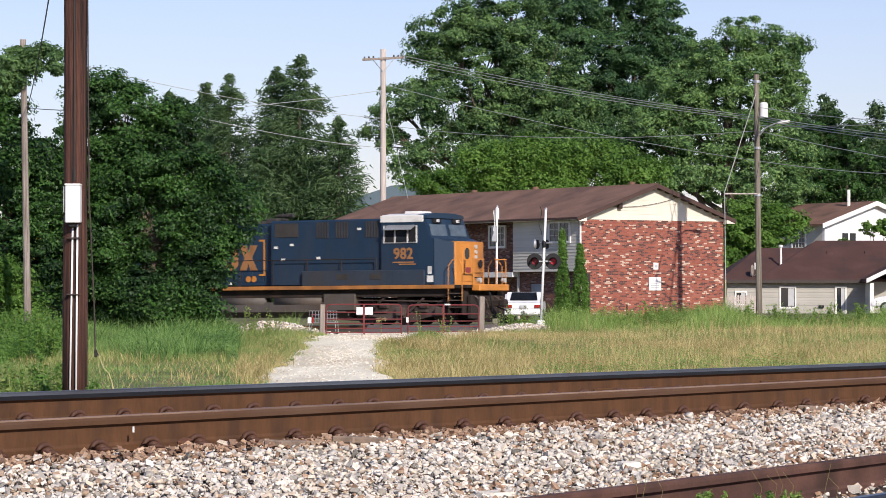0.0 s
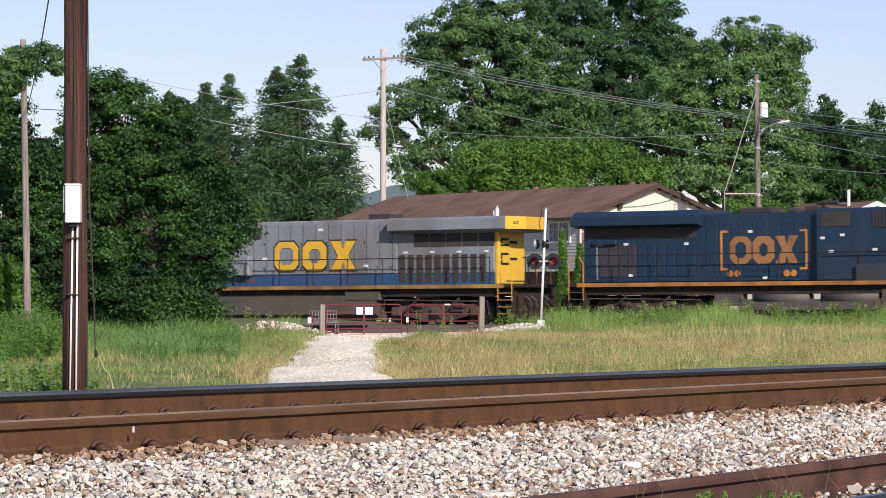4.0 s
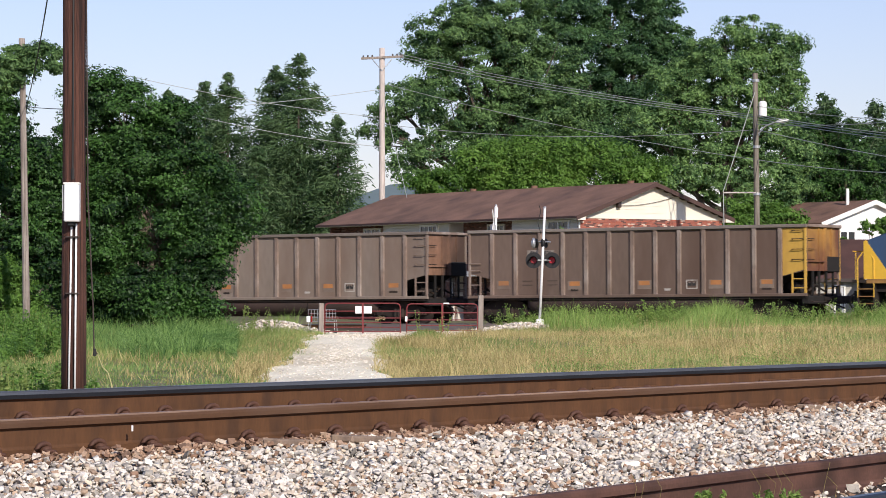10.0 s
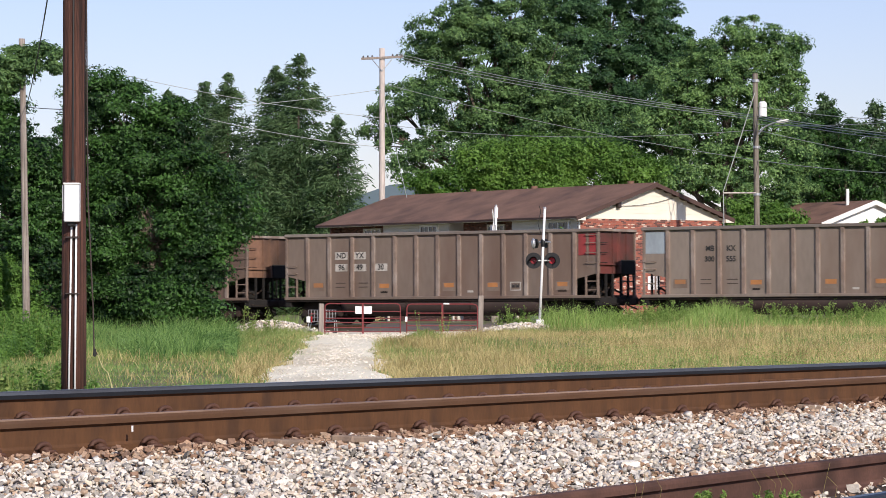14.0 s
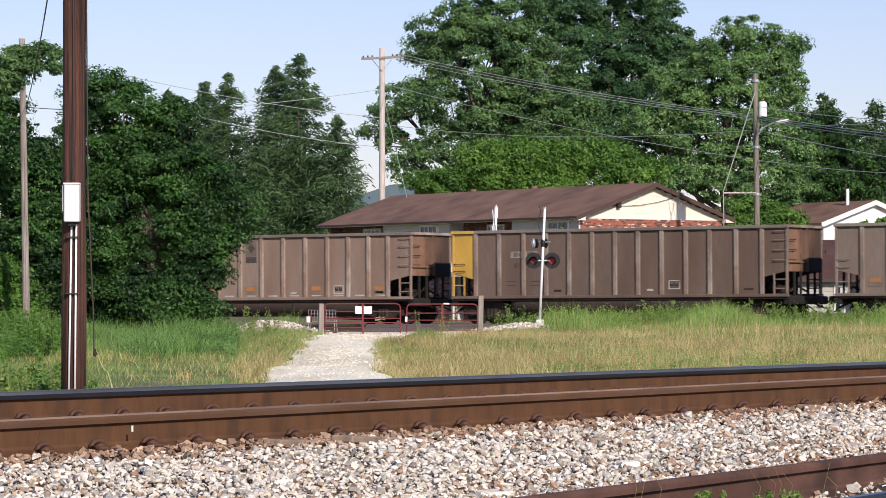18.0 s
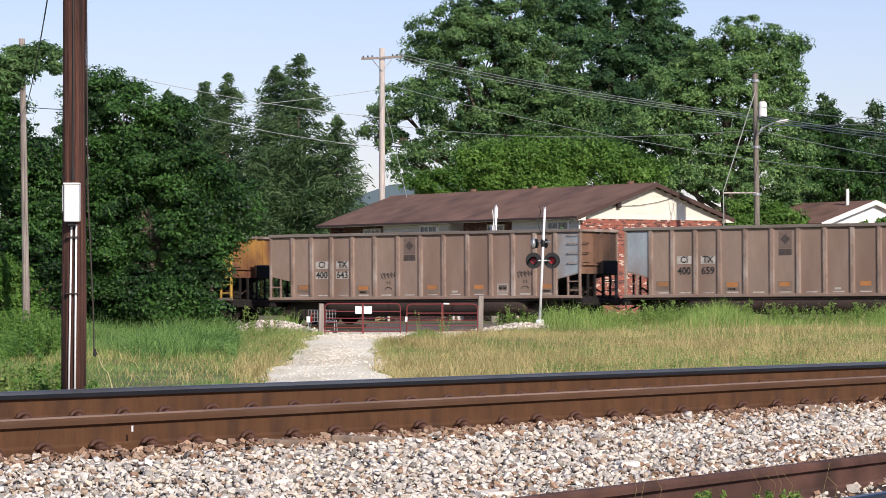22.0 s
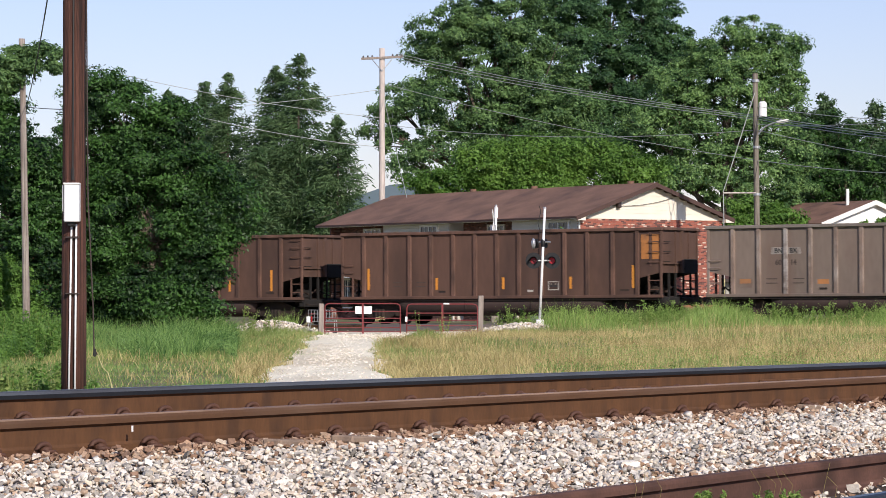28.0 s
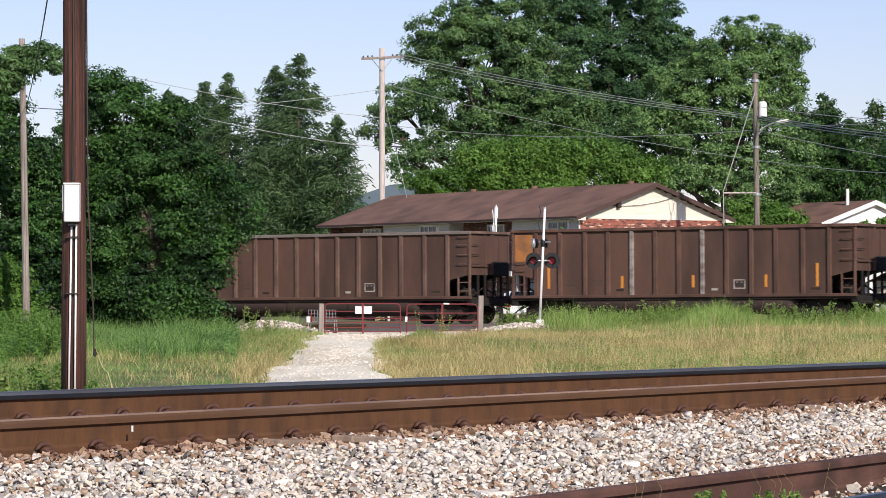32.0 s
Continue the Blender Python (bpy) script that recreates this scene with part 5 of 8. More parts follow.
def grey_engine(s0):
    """Cab at the trailing end."""
    L = 22.7
    root = thing("diesel_locomotive", rolling(s0)[0][1], "grey and blue diesel locomotive with yellow ends", "locomotive")
    run_gear(root, L, "loco_yellow", 7.1, -0.3)
    g, b, y_ = M["loco_grey"], M["loco_band"], M["loco_yellow"]
    Y = -1.05
    slab("hood", -6.8, 4.9, -1.05, 1.05, 2.05, 4.28, g, root, "", 0.05)
    slab("hood_band", -6.8, 9.44, -1.07, 1.07, 1.6, 2.05, b, root, "blue painted band")
    slab("rear_hood", 4.9, 9.44, -1.05, 1.05, 2.05, 4.0, g, root, "", 0.04)
    bm = B()
    prism(bm, [(-1.58, 3.80), (-1.58, 4.20), (-1.40, 4.30), (1.40, 4.30), (1.58, 4.20), (1.58, 3.80), (1.1, 3.66), (-1.1, 3.66)], "x", 4.75, 10.25)
    part("radiator_roof", bm, g, root, "overhanging grey radiator roof")
    bm = B()
    prism(bm, [(10.252, -1.57), (10.70, -0.72), (10.70, 0.72), (10.252, 1.57)], "z", 3.78, 4.27)
    part("roof_end", bm, y_, root, "yellow chamfered roof end")
    write("612", 0.16, 0, 0, 0, M["shade"], root).matrix_basis = Matrix.Translation((10.49, -1.155, 4.03)) @ Matrix.Rotation(math.atan2(0.85, 0.448), 4, "Z")
    slab("end_wall", 9.442, 9.62, -1.02, 1.02, 1.62, 3.80, y_, root, "yellow painted hood end", 0.03)
    for zz, h in ((2.62, 0.24), (3.28, 0.16)):
        for y0, y1, z0, z1 in ((-0.85, -0.25, zz + h - 0.09, zz + h), (-0.85, -0.25, zz - h, zz - h + 0.09), (-0.85, -0.74, zz - h + 0.09, zz + h - 0.09), (-0.15, 0.4, zz - 0.05, zz + 0.05)):
            slab("emblem", 9.62, 9.632, y0, y1, z0, z1, M["shade"], root, "dark painted emblem block")
    for k in range(5):
        slab("radiator_screen", 5.7 + 0.76 * k, 6.4 + 0.76 * k, -1.08, -1.04, 3.15, 3.72, M["loco_louvre"], root)
    for k in range(10):
        slab("louvre_door", 5.0 + 0.42 * k, 5.27 + 0.42 * k, -1.085, -1.04, 1.72, 2.82, M["loco_louvre"], root)
        if k % 3 == 0:
            slab("warning_label", 5.2 + 0.42 * k, 5.38 + 0.42 * k, -1.09, -1.05, 2.88, 2.96, M["cab_white"], root)
    # hood doors
    for k in range(14):
        x = -4.0 + 0.62 * k
        slab("hood_door", x, x + 0.585, Y - 0.02, Y, 2.1, 4.12, g, root, "", 0.006)
        slab("door_seam", x + 0.588, x + 0.617, Y - 0.006, Y + 0.004, 2.08, 4.14, M["loco_louvre"], root)
        for z in (2.35, 3.35):
            slab("latch", x + 0.50, x + 0.55, Y - 0.035, Y - 0.019, z - 0.05, z + 0.05, M["under"], root)
    for k in range(3):
        x = -5.75 + 1.02 * k
        slab("louvre", x, x + 0.72, Y - 0.03, Y + 0.02, 3.55, 4.12, M["loco_louvre"], root)
        for q in range(4):
            slab("louvre_slat", x + 0.02, x + 0.70, Y - 0.05, Y - 0.03, 3.62 + 0.13 * q, 3.66 + 0.13 * q, M["under"], root)
    slab("access_panel", -2.75, -1.8, Y - 0.025, Y, 3.55, 4.05, M["loco_louvre"], root)
    for x0, x1, z in ((-6.6, -5.9, 4.36), (3.2, 4.3, 4.52), (0.4, 1.4, 4.36)):
        slab("roof_hatch", x0, x1, -0.6, 0.4, 4.25, z, M["loco_louvre"], root, "", 0.04)
    slab("air_filter_box", -3.9, -2.2, -1.4, -1.05, 2.05, 2.9, g, root, "", 0.04)
    slab("roof_walk", -6.5, -2.9, -1.32, -1.05, 3.32, 3.36, M["under"], root)
    bm = B()
    tube(bm, (-6.5, -1.3, 3.75), (-2.9, -1.3, 3.75), 0.018, None, 6)
    for x in (-6.5, -5.3, -4.1, -2.9):
        tube(bm, (x, -1.3, 3.34), (x, -1.3, 3.75), 0.018, None, 6)
    tube(bm, (-2.9, -1.3, 3.75), (-2.2, -1.4, 2.9), 0.018, None, 6)
    part("handrail", bm, M["under"], root)
    # cab and nose, all full width
    bm = B()
    prism(bm, [(-10.85, 1.6), (-6.85, 1.6), (-6.85, 4.32), (-9.15, 4.32), (-9.38, 3.45), (-10.75, 3.05)], "y", -1.52, 1.52)
    bmesh.ops.bevel(bm, geom=[e for e in bm.edges], offset=0.05, segments=2, affect="EDGES")
    part("cab", bm, b, root, "bright blue cab")
    slab("cab_roof", -9.15, -6.85, -1.54, 1.54, 4.28, 4.40, b, root, "", 0.04)
    # blue wedge that runs back onto the hood
    bm = B()
    prism(bm, [(-6.84, 4.2), (-6.65, 4.2), (-6.05, 2.05), (-6.84, 2.05)], "y", Y - 0.03, Y - 0.004)
    part("paint_wedge", bm, b, root)
    bm = B()
    prism(bm, [(-10.88, 1.62), (-9.75, 1.62), (-10.79, 3.05), (-10.88, 3.0)], "y", -1.536, -1.518)
    part("nose_panel", bm, y_, root, "yellow diagonal nose panel")
    slab("nose_front", -10.93, -10.84, -1.45, 1.45, 1.62, 3.0, y_, root, "yellow nose front", 0.03)
    slab("grime_strip", -9.7, -6.86, -1.545, -1.518, 1.61, 1.90, M["grime"], root, "rusty grime along the sill")
    slab("window_recess", -9.12, -7.2, -1.54, -1.515, 3.40, 4.0, M["shade"], root)
    for x in (-9.14, -8.72, -7.95, -7.18):
        slab("window_frame", x - 0.035, x + 0.035, -1.56, -1.52, 3.36, 4.04, M["cab_white"] if x > -8 else b, root)
    for z in (3.37, 4.03):
        slab("window_frame", -9.16, -7.15, -1.555, -1.52, z - 0.025, z + 0.025, b, root)
    slab("window_glass", -7.9, -7.24, -1.55, -1.54, 3.43, 3.98, M["glass"], root)
    bm = B()
    prism(bm, [(-1.53, 4.1), (-1.85, 3.92), (-1.85, 3.89), (-1.53, 4.06)], "x", -8.9, -7.4)
    part("awning", bm, M["shade"], root)
    for x in (-9.15, -8.3):
        slab("vent", x, x + 0.45 if x < -9 else x + 0.62, -1.535, -1.515, 1.75, 2.35, M["loco_louvre"], root)
    slab("door_handle", -7.1, -7.06, -1.55, -1.52, 2.2, 3.2, M["loco_band"], root)
    write("612", 0.60, -8.25, -1.53, 2.85, M["letter_cream"], root)
    for x in (-9.2, -7.3):
        bm = B()
        prism(bm, [(x - 0.02, 3.2), (x + 0.12, 3.2), (x + 0.03, 2.9), (x + 0.12, 2.9), (x - 0.1, 2.4), (x - 0.02, 2.78), (x - 0.12, 2.78)], "y", -1.535, -1.522)
        part("flash", bm, y_, root, "yellow painted flash")
    emblem(-1.15, 2.95, 2.18, 3.5, Y - 0.022, y_, root, M["loco_louvre"])
    for x, z, m in ((-4.9, 3.2, "shade"), (-4.5, 3.18, "shade"), (-4.1, 3.2, "shade"), (-3.75, 3.2, "shade"), (-5.6, 1.88, "cab_white"), (-6.1, 1.88, "cab_white"), (-2.2, 1.85, "panel_red"), (3.4, 2.4, "cab_white"), (1.2, 3.9, "cab_white"), (-1.6, 2.75, "cab_white")):
        slab("warning_label", x - 0.12, x + 0.12, Y - 0.03, Y - 0.02, z - 0.05, z + 0.06, M[m], root)
    railing(root, -3.9, 9.5, 8, "under")
    for yy in (-1.2, -0.4, 0.4, 1.2):
        bm = B()
        tube(bm, (-11.35, yy, 1.6), (-11.35, yy, 2.65), 0.022, None, 6)
        part("stanchion", bm, y_, root)
        bm = B()
        tube(bm, (10.95, yy, 1.6), (10.95, yy, 2.65), 0.022, None, 6)
        part("stanchion", bm, M["under"], root)
    slab("front_rail", -11.37, -11.33, -1.4, 1.4, 2.62, 2.66, y_, root)
    slab("front_rail", 10.93, 10.97, -1.4, 1.4, 2.62, 2.66, M["under"], root)
    bm = B()
    prism(bm, [(-1.42, 1.2), (-1.42, 0.45), (-1.1, 0.30), (1.1, 0.30), (1.42, 0.45), (1.42, 1.2)], "x", -4.4, 4.1)
    part("fuel_tank", bm, M["tank"], root, "long dark fuel tank")
    slab("battery_box", 2.6, 4.3, -1.45, -1.0, 1.0, 1.4, M["tank"], root, "", 0.03)
    KEYED.append((root, rolling(s0)))


blue_engine(0.63)
grey_engine(-22.92)


def motions():
    for ob, rows in KEYED:
        walk(ob, rows)
    for ob, x, r in WHEELS:
        w = 6.1 / r
        step = 0.1
        walk(ob, [(k * step, Matrix.Translation((x, 0, r)) @ Matrix.Rotation(w * k * step, 4, "Y")) for k in range(321)])

# ---- ballast, ties and clips of the near track ----
def bed_z(along, across):
    """Top of the ballast beside the near track."""
    base = NEAR_RAIL.z - RAIL_H + 0.0066 * along
    front = np.clip(-across - 0.30, 0, None)
    back = np.clip(across - 1.85, 0, None)
    return np.maximum(base - 0.015 - 0.115 * front - 0.35 * back, 0.36)


def near_xy(along, across):
    return NEAR_RAIL.x + NEAR_WAY.x * along + NEAR_OUT.x * across, NEAR_RAIL.y + NEAR_WAY.y * along + NEAR_OUT.y * across


ga, gc = np.meshgrid(np.arange(-14, 30, 0.5), np.concatenate([np.arange(-7, -0.2, 0.25), [-0.1, 0.1, 1.3, 1.85, 2.1, 2.6, 3.2]]))
bx, by = near_xy(ga, gc)
vv = np.stack([bx.ravel(), by.ravel(), bed_z(ga, gc).ravel()], 1)
w_, h_ = ga.shape[1], ga.shape[0]
ii = (np.arange(h_ - 1)[:, None] * w_ + np.arange(w_ - 1)[None]).ravel()
ballast = tagged(raw("ballast_bed", vv, np.stack([ii, ii + 1, ii + w_ + 1, ii + w_], 1), M["ballast_bed"], None, True), "dark ballast bed with the shade between pale stones in its colour", "ballast", kind="structure")

CUBE_V = np.array([(x, y, z) for x in (-1, 1) for y in (-1, 1) for z in (-1, 1)]) * 0.72
CUBE_F = np.array([(0, 1, 3), (0, 3, 2), (4, 6, 7), (4, 7, 5), (0, 4, 5), (0, 5, 1), (2, 3, 7), (2, 7, 6), (0, 2, 6), (0, 6, 4), (1, 5, 7), (1, 7, 3)])


def stones(pos, size, seed):
    """Angular stones as one mesh."""
    r = np.random.default_rng(seed)
    n = len(pos)
    v = CUBE_V[None] * (0.62 + 0.58 * r.random((n, 8, 3)))
    v = v * (0.68 + 0.62 * r.random((n, 1, 3))) * np.array([1.25, 1.25, 0.64])
    yaw = r.random(n) * 6.283
    q = np.stack([np.cos(yaw / 2), 0.26 * r.normal(size=n), 0.26 * r.normal(size=n), np.sin(yaw / 2)], 1)
    q /= np.linalg.norm(q, axis=1)[:, None]
    w, x, y, z = q.T
    R = np.stack([1 - 2 * (y * y + z * z), 2 * (x * y - z * w), 2 * (x * z + y * w), 2 * (x * y + z * w), 1 - 2 * (x * x + z * z), 2 * (y * z - x * w), 2 * (x * z - y * w), 2 * (y * z + x * w), 1 - 2 * (x * x + y * y)], 1).reshape(n, 3, 3)
    v = np.einsum("nij,nkj->nki", R, v) * size[:, None, None] + pos[:, None]
    f = CUBE_F[None] + (np.arange(n) * 8)[:, None, None]
    return v.reshape(-1, 3), f.reshape(-1, 3)


def in_sight(x, y):
    return (np.abs(x) < 0.146 * y + 0.25) & (y > 12.5)


r0 = np.random.default_rng(3)
N = 90000
al, ac = r0.uniform(-5, 13, N), r0.uniform(-5.2, -0.10, N)
sx, sy = near_xy(al, ac)
side_ac = (sx - SIDE_RAIL.x) * -SIDE_WAY.y + (sy - SIDE_RAIL.y) * SIDE_WAY.x
keep = in_sight(sx, sy) & (np.abs(side_ac) > 0.05) & (np.abs(side_ac + 1.45) > 0.05) & ((side_ac > 0) | (r0.random(N) < 0.22))
al, ac, sx, sy = al[keep], ac[keep], sx[keep], sy[keep]
size = 0.0155 * (0.5 + 1.1 * r0.random(len(al)) ** 1.6)
sz = bed_z(al, ac) + size * 0.2 + r0.random(len(al)) ** 1.5 * 0.040 - 0.022 * (ac > -0.2)
blot = np.sin(al * 2.1 + 1.3 * np.sin(ac * 4.7)) * np.sin(ac * 3.1 + 1.7 * np.sin(al * 1.3)) + 0.5 * np.sin(al * 7 + ac * 5)
chance = 1.1 * np.exp(-((ac + 0.05) / 0.46) ** 4) * (0.8 + 0.4 * (blot > -0.2)) + 0.05 + 0.75 * np.exp(-((side_ac[keep] - 0.3) / 0.6) ** 2) * (0.3 + 0.9 * (blot > -0.1)) + 0.12 * (blot > 0.75)
rusty = r0.random(len(al)) < chance
pos = np.stack([sx, sy, sz], 1)
worn = r0.random(len(al)) < 0.5
for sel, m, lab in ((~rusty & worn, "stone", "loose pale crushed limestone with worn edges"), (~rusty & ~worn, "stone", "loose pale crushed limestone"), (rusty, "stone_red", "rust-stained crushed stone along the rails")):
    v, f = stones(pos[sel], size[sel], 5)
    tagged(raw("ballast_stones", v, f, M[m], None, "worn" in lab), lab, "ballast", kind="stuff")
# larger stones lying on top
shapes = []
for k in range(10):
    v, f = stones(np.zeros((1, 3)), np.array([1.0]), 40 + k)
    me = bpy.data.meshes.new("stone")
    me.from_pydata(v.tolist(), [], f.tolist())
    me.materials.append(M["stone"])
    shapes.append(me)
k = 0
while k < 290:
    a, c = r0.uniform(-3, 9), r0.uniform(-4.2, -0.2)
    x, y = near_xy(a, c)
    if not in_sight(x, y):
        continue
    ob = new("stone", shapes[k % 10])
    ob.parent = ballast
    s = 0.022 + 0.018 * r0.random()
    ob.matrix_basis = Matrix.LocRotScale((x, y, float(bed_z(a, c)) + s * 0.45), Euler((r0.normal() * 0.3, r0.normal() * 0.3, r0.random() * 6)), (s, s, s * 0.85))
    k += 1

# ties, plates and spring clips
tie_bm = B()
box(tie_bm, -0.11, 0.11, -1.3, 1.3, -0.18, 0, 0.012)
tie_root = tagged(obj("railway_tie", tie_bm, M["tie"]), "weathered wooden tie bedded in ballast", "railway tie", "ties of the near track")
tie_root.matrix_basis = pose(0, 0, -5)


def clip_mesh():
    """A bent spring clip on its shoulder, lying along x, on the side of -y."""
    bm = B()
    pts = [Vector((0.062 * math.cos(a) - 0.006, -0.088 - 0.016 * math.sin(a), 0.002 + 0.052 * math.sin(a) ** 0.8)) for a in [math.pi * t / 10 for t in range(11)]]
    pts.append(Vector((-0.088, -0.10, -0.004)))
    sweep(bm, pts, 0.0150, 8)
    tube(bm, (-0.012, -0.14, 0.014), (0.012, -0.06, 0.014), 0.027, None, 8)
    sweep(bm, [(0.06, -0.10, -0.004), (0.04, -0.145, 0.006), (-0.01, -0.155, 0.012), (-0.04, -0.13, 0.008)], 0.0135, 7)
    box(bm, -0.06, 0.065, -0.16, -0.055, -0.04, 0.004, 0.01)
    return bm


clip_thing = tagged(obj("rail_clip", clip_mesh(), M["clip_dark"], smooth=True), "rusty bent steel rail clip", "rail clip", "clips holding the near rails")
clip_thing.matrix_basis = pose(0, 0, -5)
plate_bm = B()
box(plate_bm, -0.10, 0.10, -0.24, 0.19, -0.020, 0.002, 0.006)
plate_thing = tagged(obj("tie_plate", plate_bm, M["clip"]), "rusty steel tie plate under the rail", "tie plate", "tie plates of the near track")
plate_thing.matrix_basis = pose(0, 0, -5)
turn = math.degrees(math.atan2(NEAR_WAY.y, NEAR_WAY.x))
for k in range(-2, 26):
    al_ = -0.124 + 0.426 * k + 0.02 * math.sin(k * 2.3)
    p = NEAR_RAIL + NEAR_WAY * al_ - Vector((0, 0, RAIL_H))
    c = p + NEAR_OUT * 0.75 + Vector((0, 0, 0.03))
    m = Matrix.Translation(c) @ Euler((math.atan2(0.09, 1.5), 0, radians(turn))).to_matrix().to_4x4()
    copy_thing(tie_root, m)
    for off, dz in ((0, 0), (1.5, 0.092 - 0.0045 * al_)):
        q = p + NEAR_OUT * off + Vector((0, 0, dz))
        copy_thing(plate_thing, Matrix.Translation(q - Vector((0, 0, 0.001))) @ Euler((0, 0, radians(turn))).to_matrix().to_4x4())
        copy_thing(clip_thing, Matrix.Translation(q + Vector((0, 0, 0.014 if off == 0 else 0.022))) @ Euler((0, 0, radians(turn + 4 * math.sin(k * 5)))).to_matrix().to_4x4())
for o in (tie_root, clip_thing, plate_thing):
    bpy.data.objects.remove(o)
# joint bars with bolts on the far rail
for al_ in (7.35, 9.75):
    root = thing("joint_bar", Matrix.Translation(NEAR_RAIL + NEAR_WAY * al_ + NEAR_OUT * 1.5 + Vector((0, 0, -0.10))) @ Euler((0, 0, radians(turn))).to_matrix().to_4x4(), "rusty bolted joint bar on the rail", "joint bar")
    part("bar", box(B(), -0.45, 0.45, -0.03, -0.012, -0.035, 0.03, 0.006), M["rail"], root)
    for x in (-0.35, -0.2, 0.2, 0.35):
        bm = B()
        tube(bm, (x, -0.045, 0), (x, -0.028, 0), 0.014, None, 8)
        part("bolt", bm, M["clip"], root)
# broken planks lying in the ballast
for al_, ac_, l_, w_p, rz in ((2.0, -0.42, 0.9, 0.16, 12), (3.7, -1.0, 0.34, 0.07, -18), (1.3, -0.36, 0.5, 0.14, 8), (7.4, -0.3, 0.5, 0.12, 4)):
    x, y = near_xy(al_, ac_)
    bm = B()
    box(bm, -l_ / 2, l_ / 2, -w_p / 2, w_p / 2, -0.02, 0.025, 0.01)
    ob = tagged(obj("plank", bm, M["tie"]), "split weathered wooden plank in the ballast", "plank")
    ob.matrix_basis = pose(x, y, float(bed_z(al_, ac_)) + 0.02, 2, 3, turn + rz)
x, y = near_xy(0.15, -0.05)
root = thing("rail_tag", pose(x, y, 0.83, 0, 0, turn), "small torn white tag on the rail", "tag")
part("tag", box(B(), -0.006, 0.006, -0.055, -0.049, -0.015, 0.02), M["white"], root)

for x, y, l_, w_p, h_, rz in ((0.29, 17.5, 0.21, 0.12, 0.040, 8), (0.35, 17.1, 0.13, 0.09, 0.035, -20), (1.15, 19.3, 0.15, 0.1, 0.05, 30), (1.05, 17.6, 0.11, 0.08, 0.035, 12)):
    bm = box(B(), -l_ / 2, l_ / 2, -w_p / 2, w_p / 2, -h_ / 2, h_ / 2, 0.012)
    jit = random.Random(int(x * 100))
    for q in bm.verts:
        q.co += Vector((jit.uniform(-0.012, 0.012), jit.uniform(-0.01, 0.01), jit.uniform(-0.004, 0.004)))
    ob = tagged(obj("flat_stone", bm, M["lane_stone"]), "flat pale slab of stone lying on the ballast", "stone", "flat stones on the ballast")
    across = (x - NEAR_RAIL.x) * NEAR_OUT.x + (y - NEAR_RAIL.y) * NEAR_OUT.y
    along = (x - NEAR_RAIL.x) * NEAR_WAY.x + (y - NEAR_RAIL.y) * NEAR_WAY.y
    ob.matrix_basis = pose(x, y, float(bed_z(along, across)) + 0.035, 4, -3, rz)
x, y = near_xy(0.51, -0.17)
block = tagged(obj("wood_block", box(B(), -0.045, 0.045, -0.03, 0.03, -0.03, 0.03, 0.008), M["clip"]), "small brown wooden block wedged beside the rail", "wood block")
block.matrix_basis = pose(x, y, 0.735, 8, -14, turn + 20)

# ---- far track bed ----
fv, ff = [], []
for k in range(108):
    for c, (o, dz) in enumerate(((-2.6, -0.30), (-1.9, -0.17), (0, -0.15), (1.9, -0.17), (2.6, -0.30))):
        p = TRACK_A + WAY * (-215 + 4 * k) + Vector((-WAY.y, WAY.x, 0)) * o
        fv.append((p.x, p.y, p.z - 0.0 + dz))
for k in range(107):
    for c in range(4):
        i = k * 5 + c
        ff.append((i, i + 1, i + 6, i + 5))
tagged(raw("ballast_bed", fv, ff, M["ballast_bed"], None, False), "stone bed of the far track", "ballast", kind="structure")
# paved crossing over the far track
cv, cf = [], []
for k in range(15):
    for c in range(5):
        y = 109 + k * 1.6
        x = -4.6 + 6.0 * c / 4 + 0.10 * (y - 109)
        p = Vector((x, y, 0)) - TRACK_A
        t = -p.x * WAY.y + p.y * WAY.x
        z = float(ground_z(x, y))
        if abs(t) < 2.7:
            z = 0.515 + 0.00605 * (p.x * WAY.x + p.y * WAY.y) - 0.02
        cv.append((x, y, z + 0.035))
for k in range(14):
    for c in range(4):
        i = k * 5 + c
        cf.append((i, i + 1, i + 6, i + 5))
tagged(raw("crossing_pavement", cv, cf, M["asphalt"], None, True), "worn grey pavement of the level crossing", "road", kind="structure")


def heap(x, y, rx, ry, h, n, seed, label, big=0.055, material="stone"):
    r = np.random.default_rng(seed)
    d = r.normal(size=(n, 2)) * 0.45
    px, py_ = x + d[:, 0] * rx, y + d[:, 1] * ry
    if big < 0.04:
        half_way = 1.05 + 1.7 * smooth_step(86, 108, py_)
        px = PATH_X(py_) + np.clip(d[:, 0], -1.1, 1.1) * half_way * 0.9
    z = ground_z(px, py_) + (0.078 if big < 0.04 else 0) + h * np.exp(-(d ** 2).sum(1) * 1.6) * r.random(n) ** 0.4
    v, f = stones(np.stack([px, py_, z], 1), big * (0.5 + r.random(n)), seed)
    return tagged(raw("gravel_heap", v, f, M[material]), label, "gravel heap", kind="stuff")


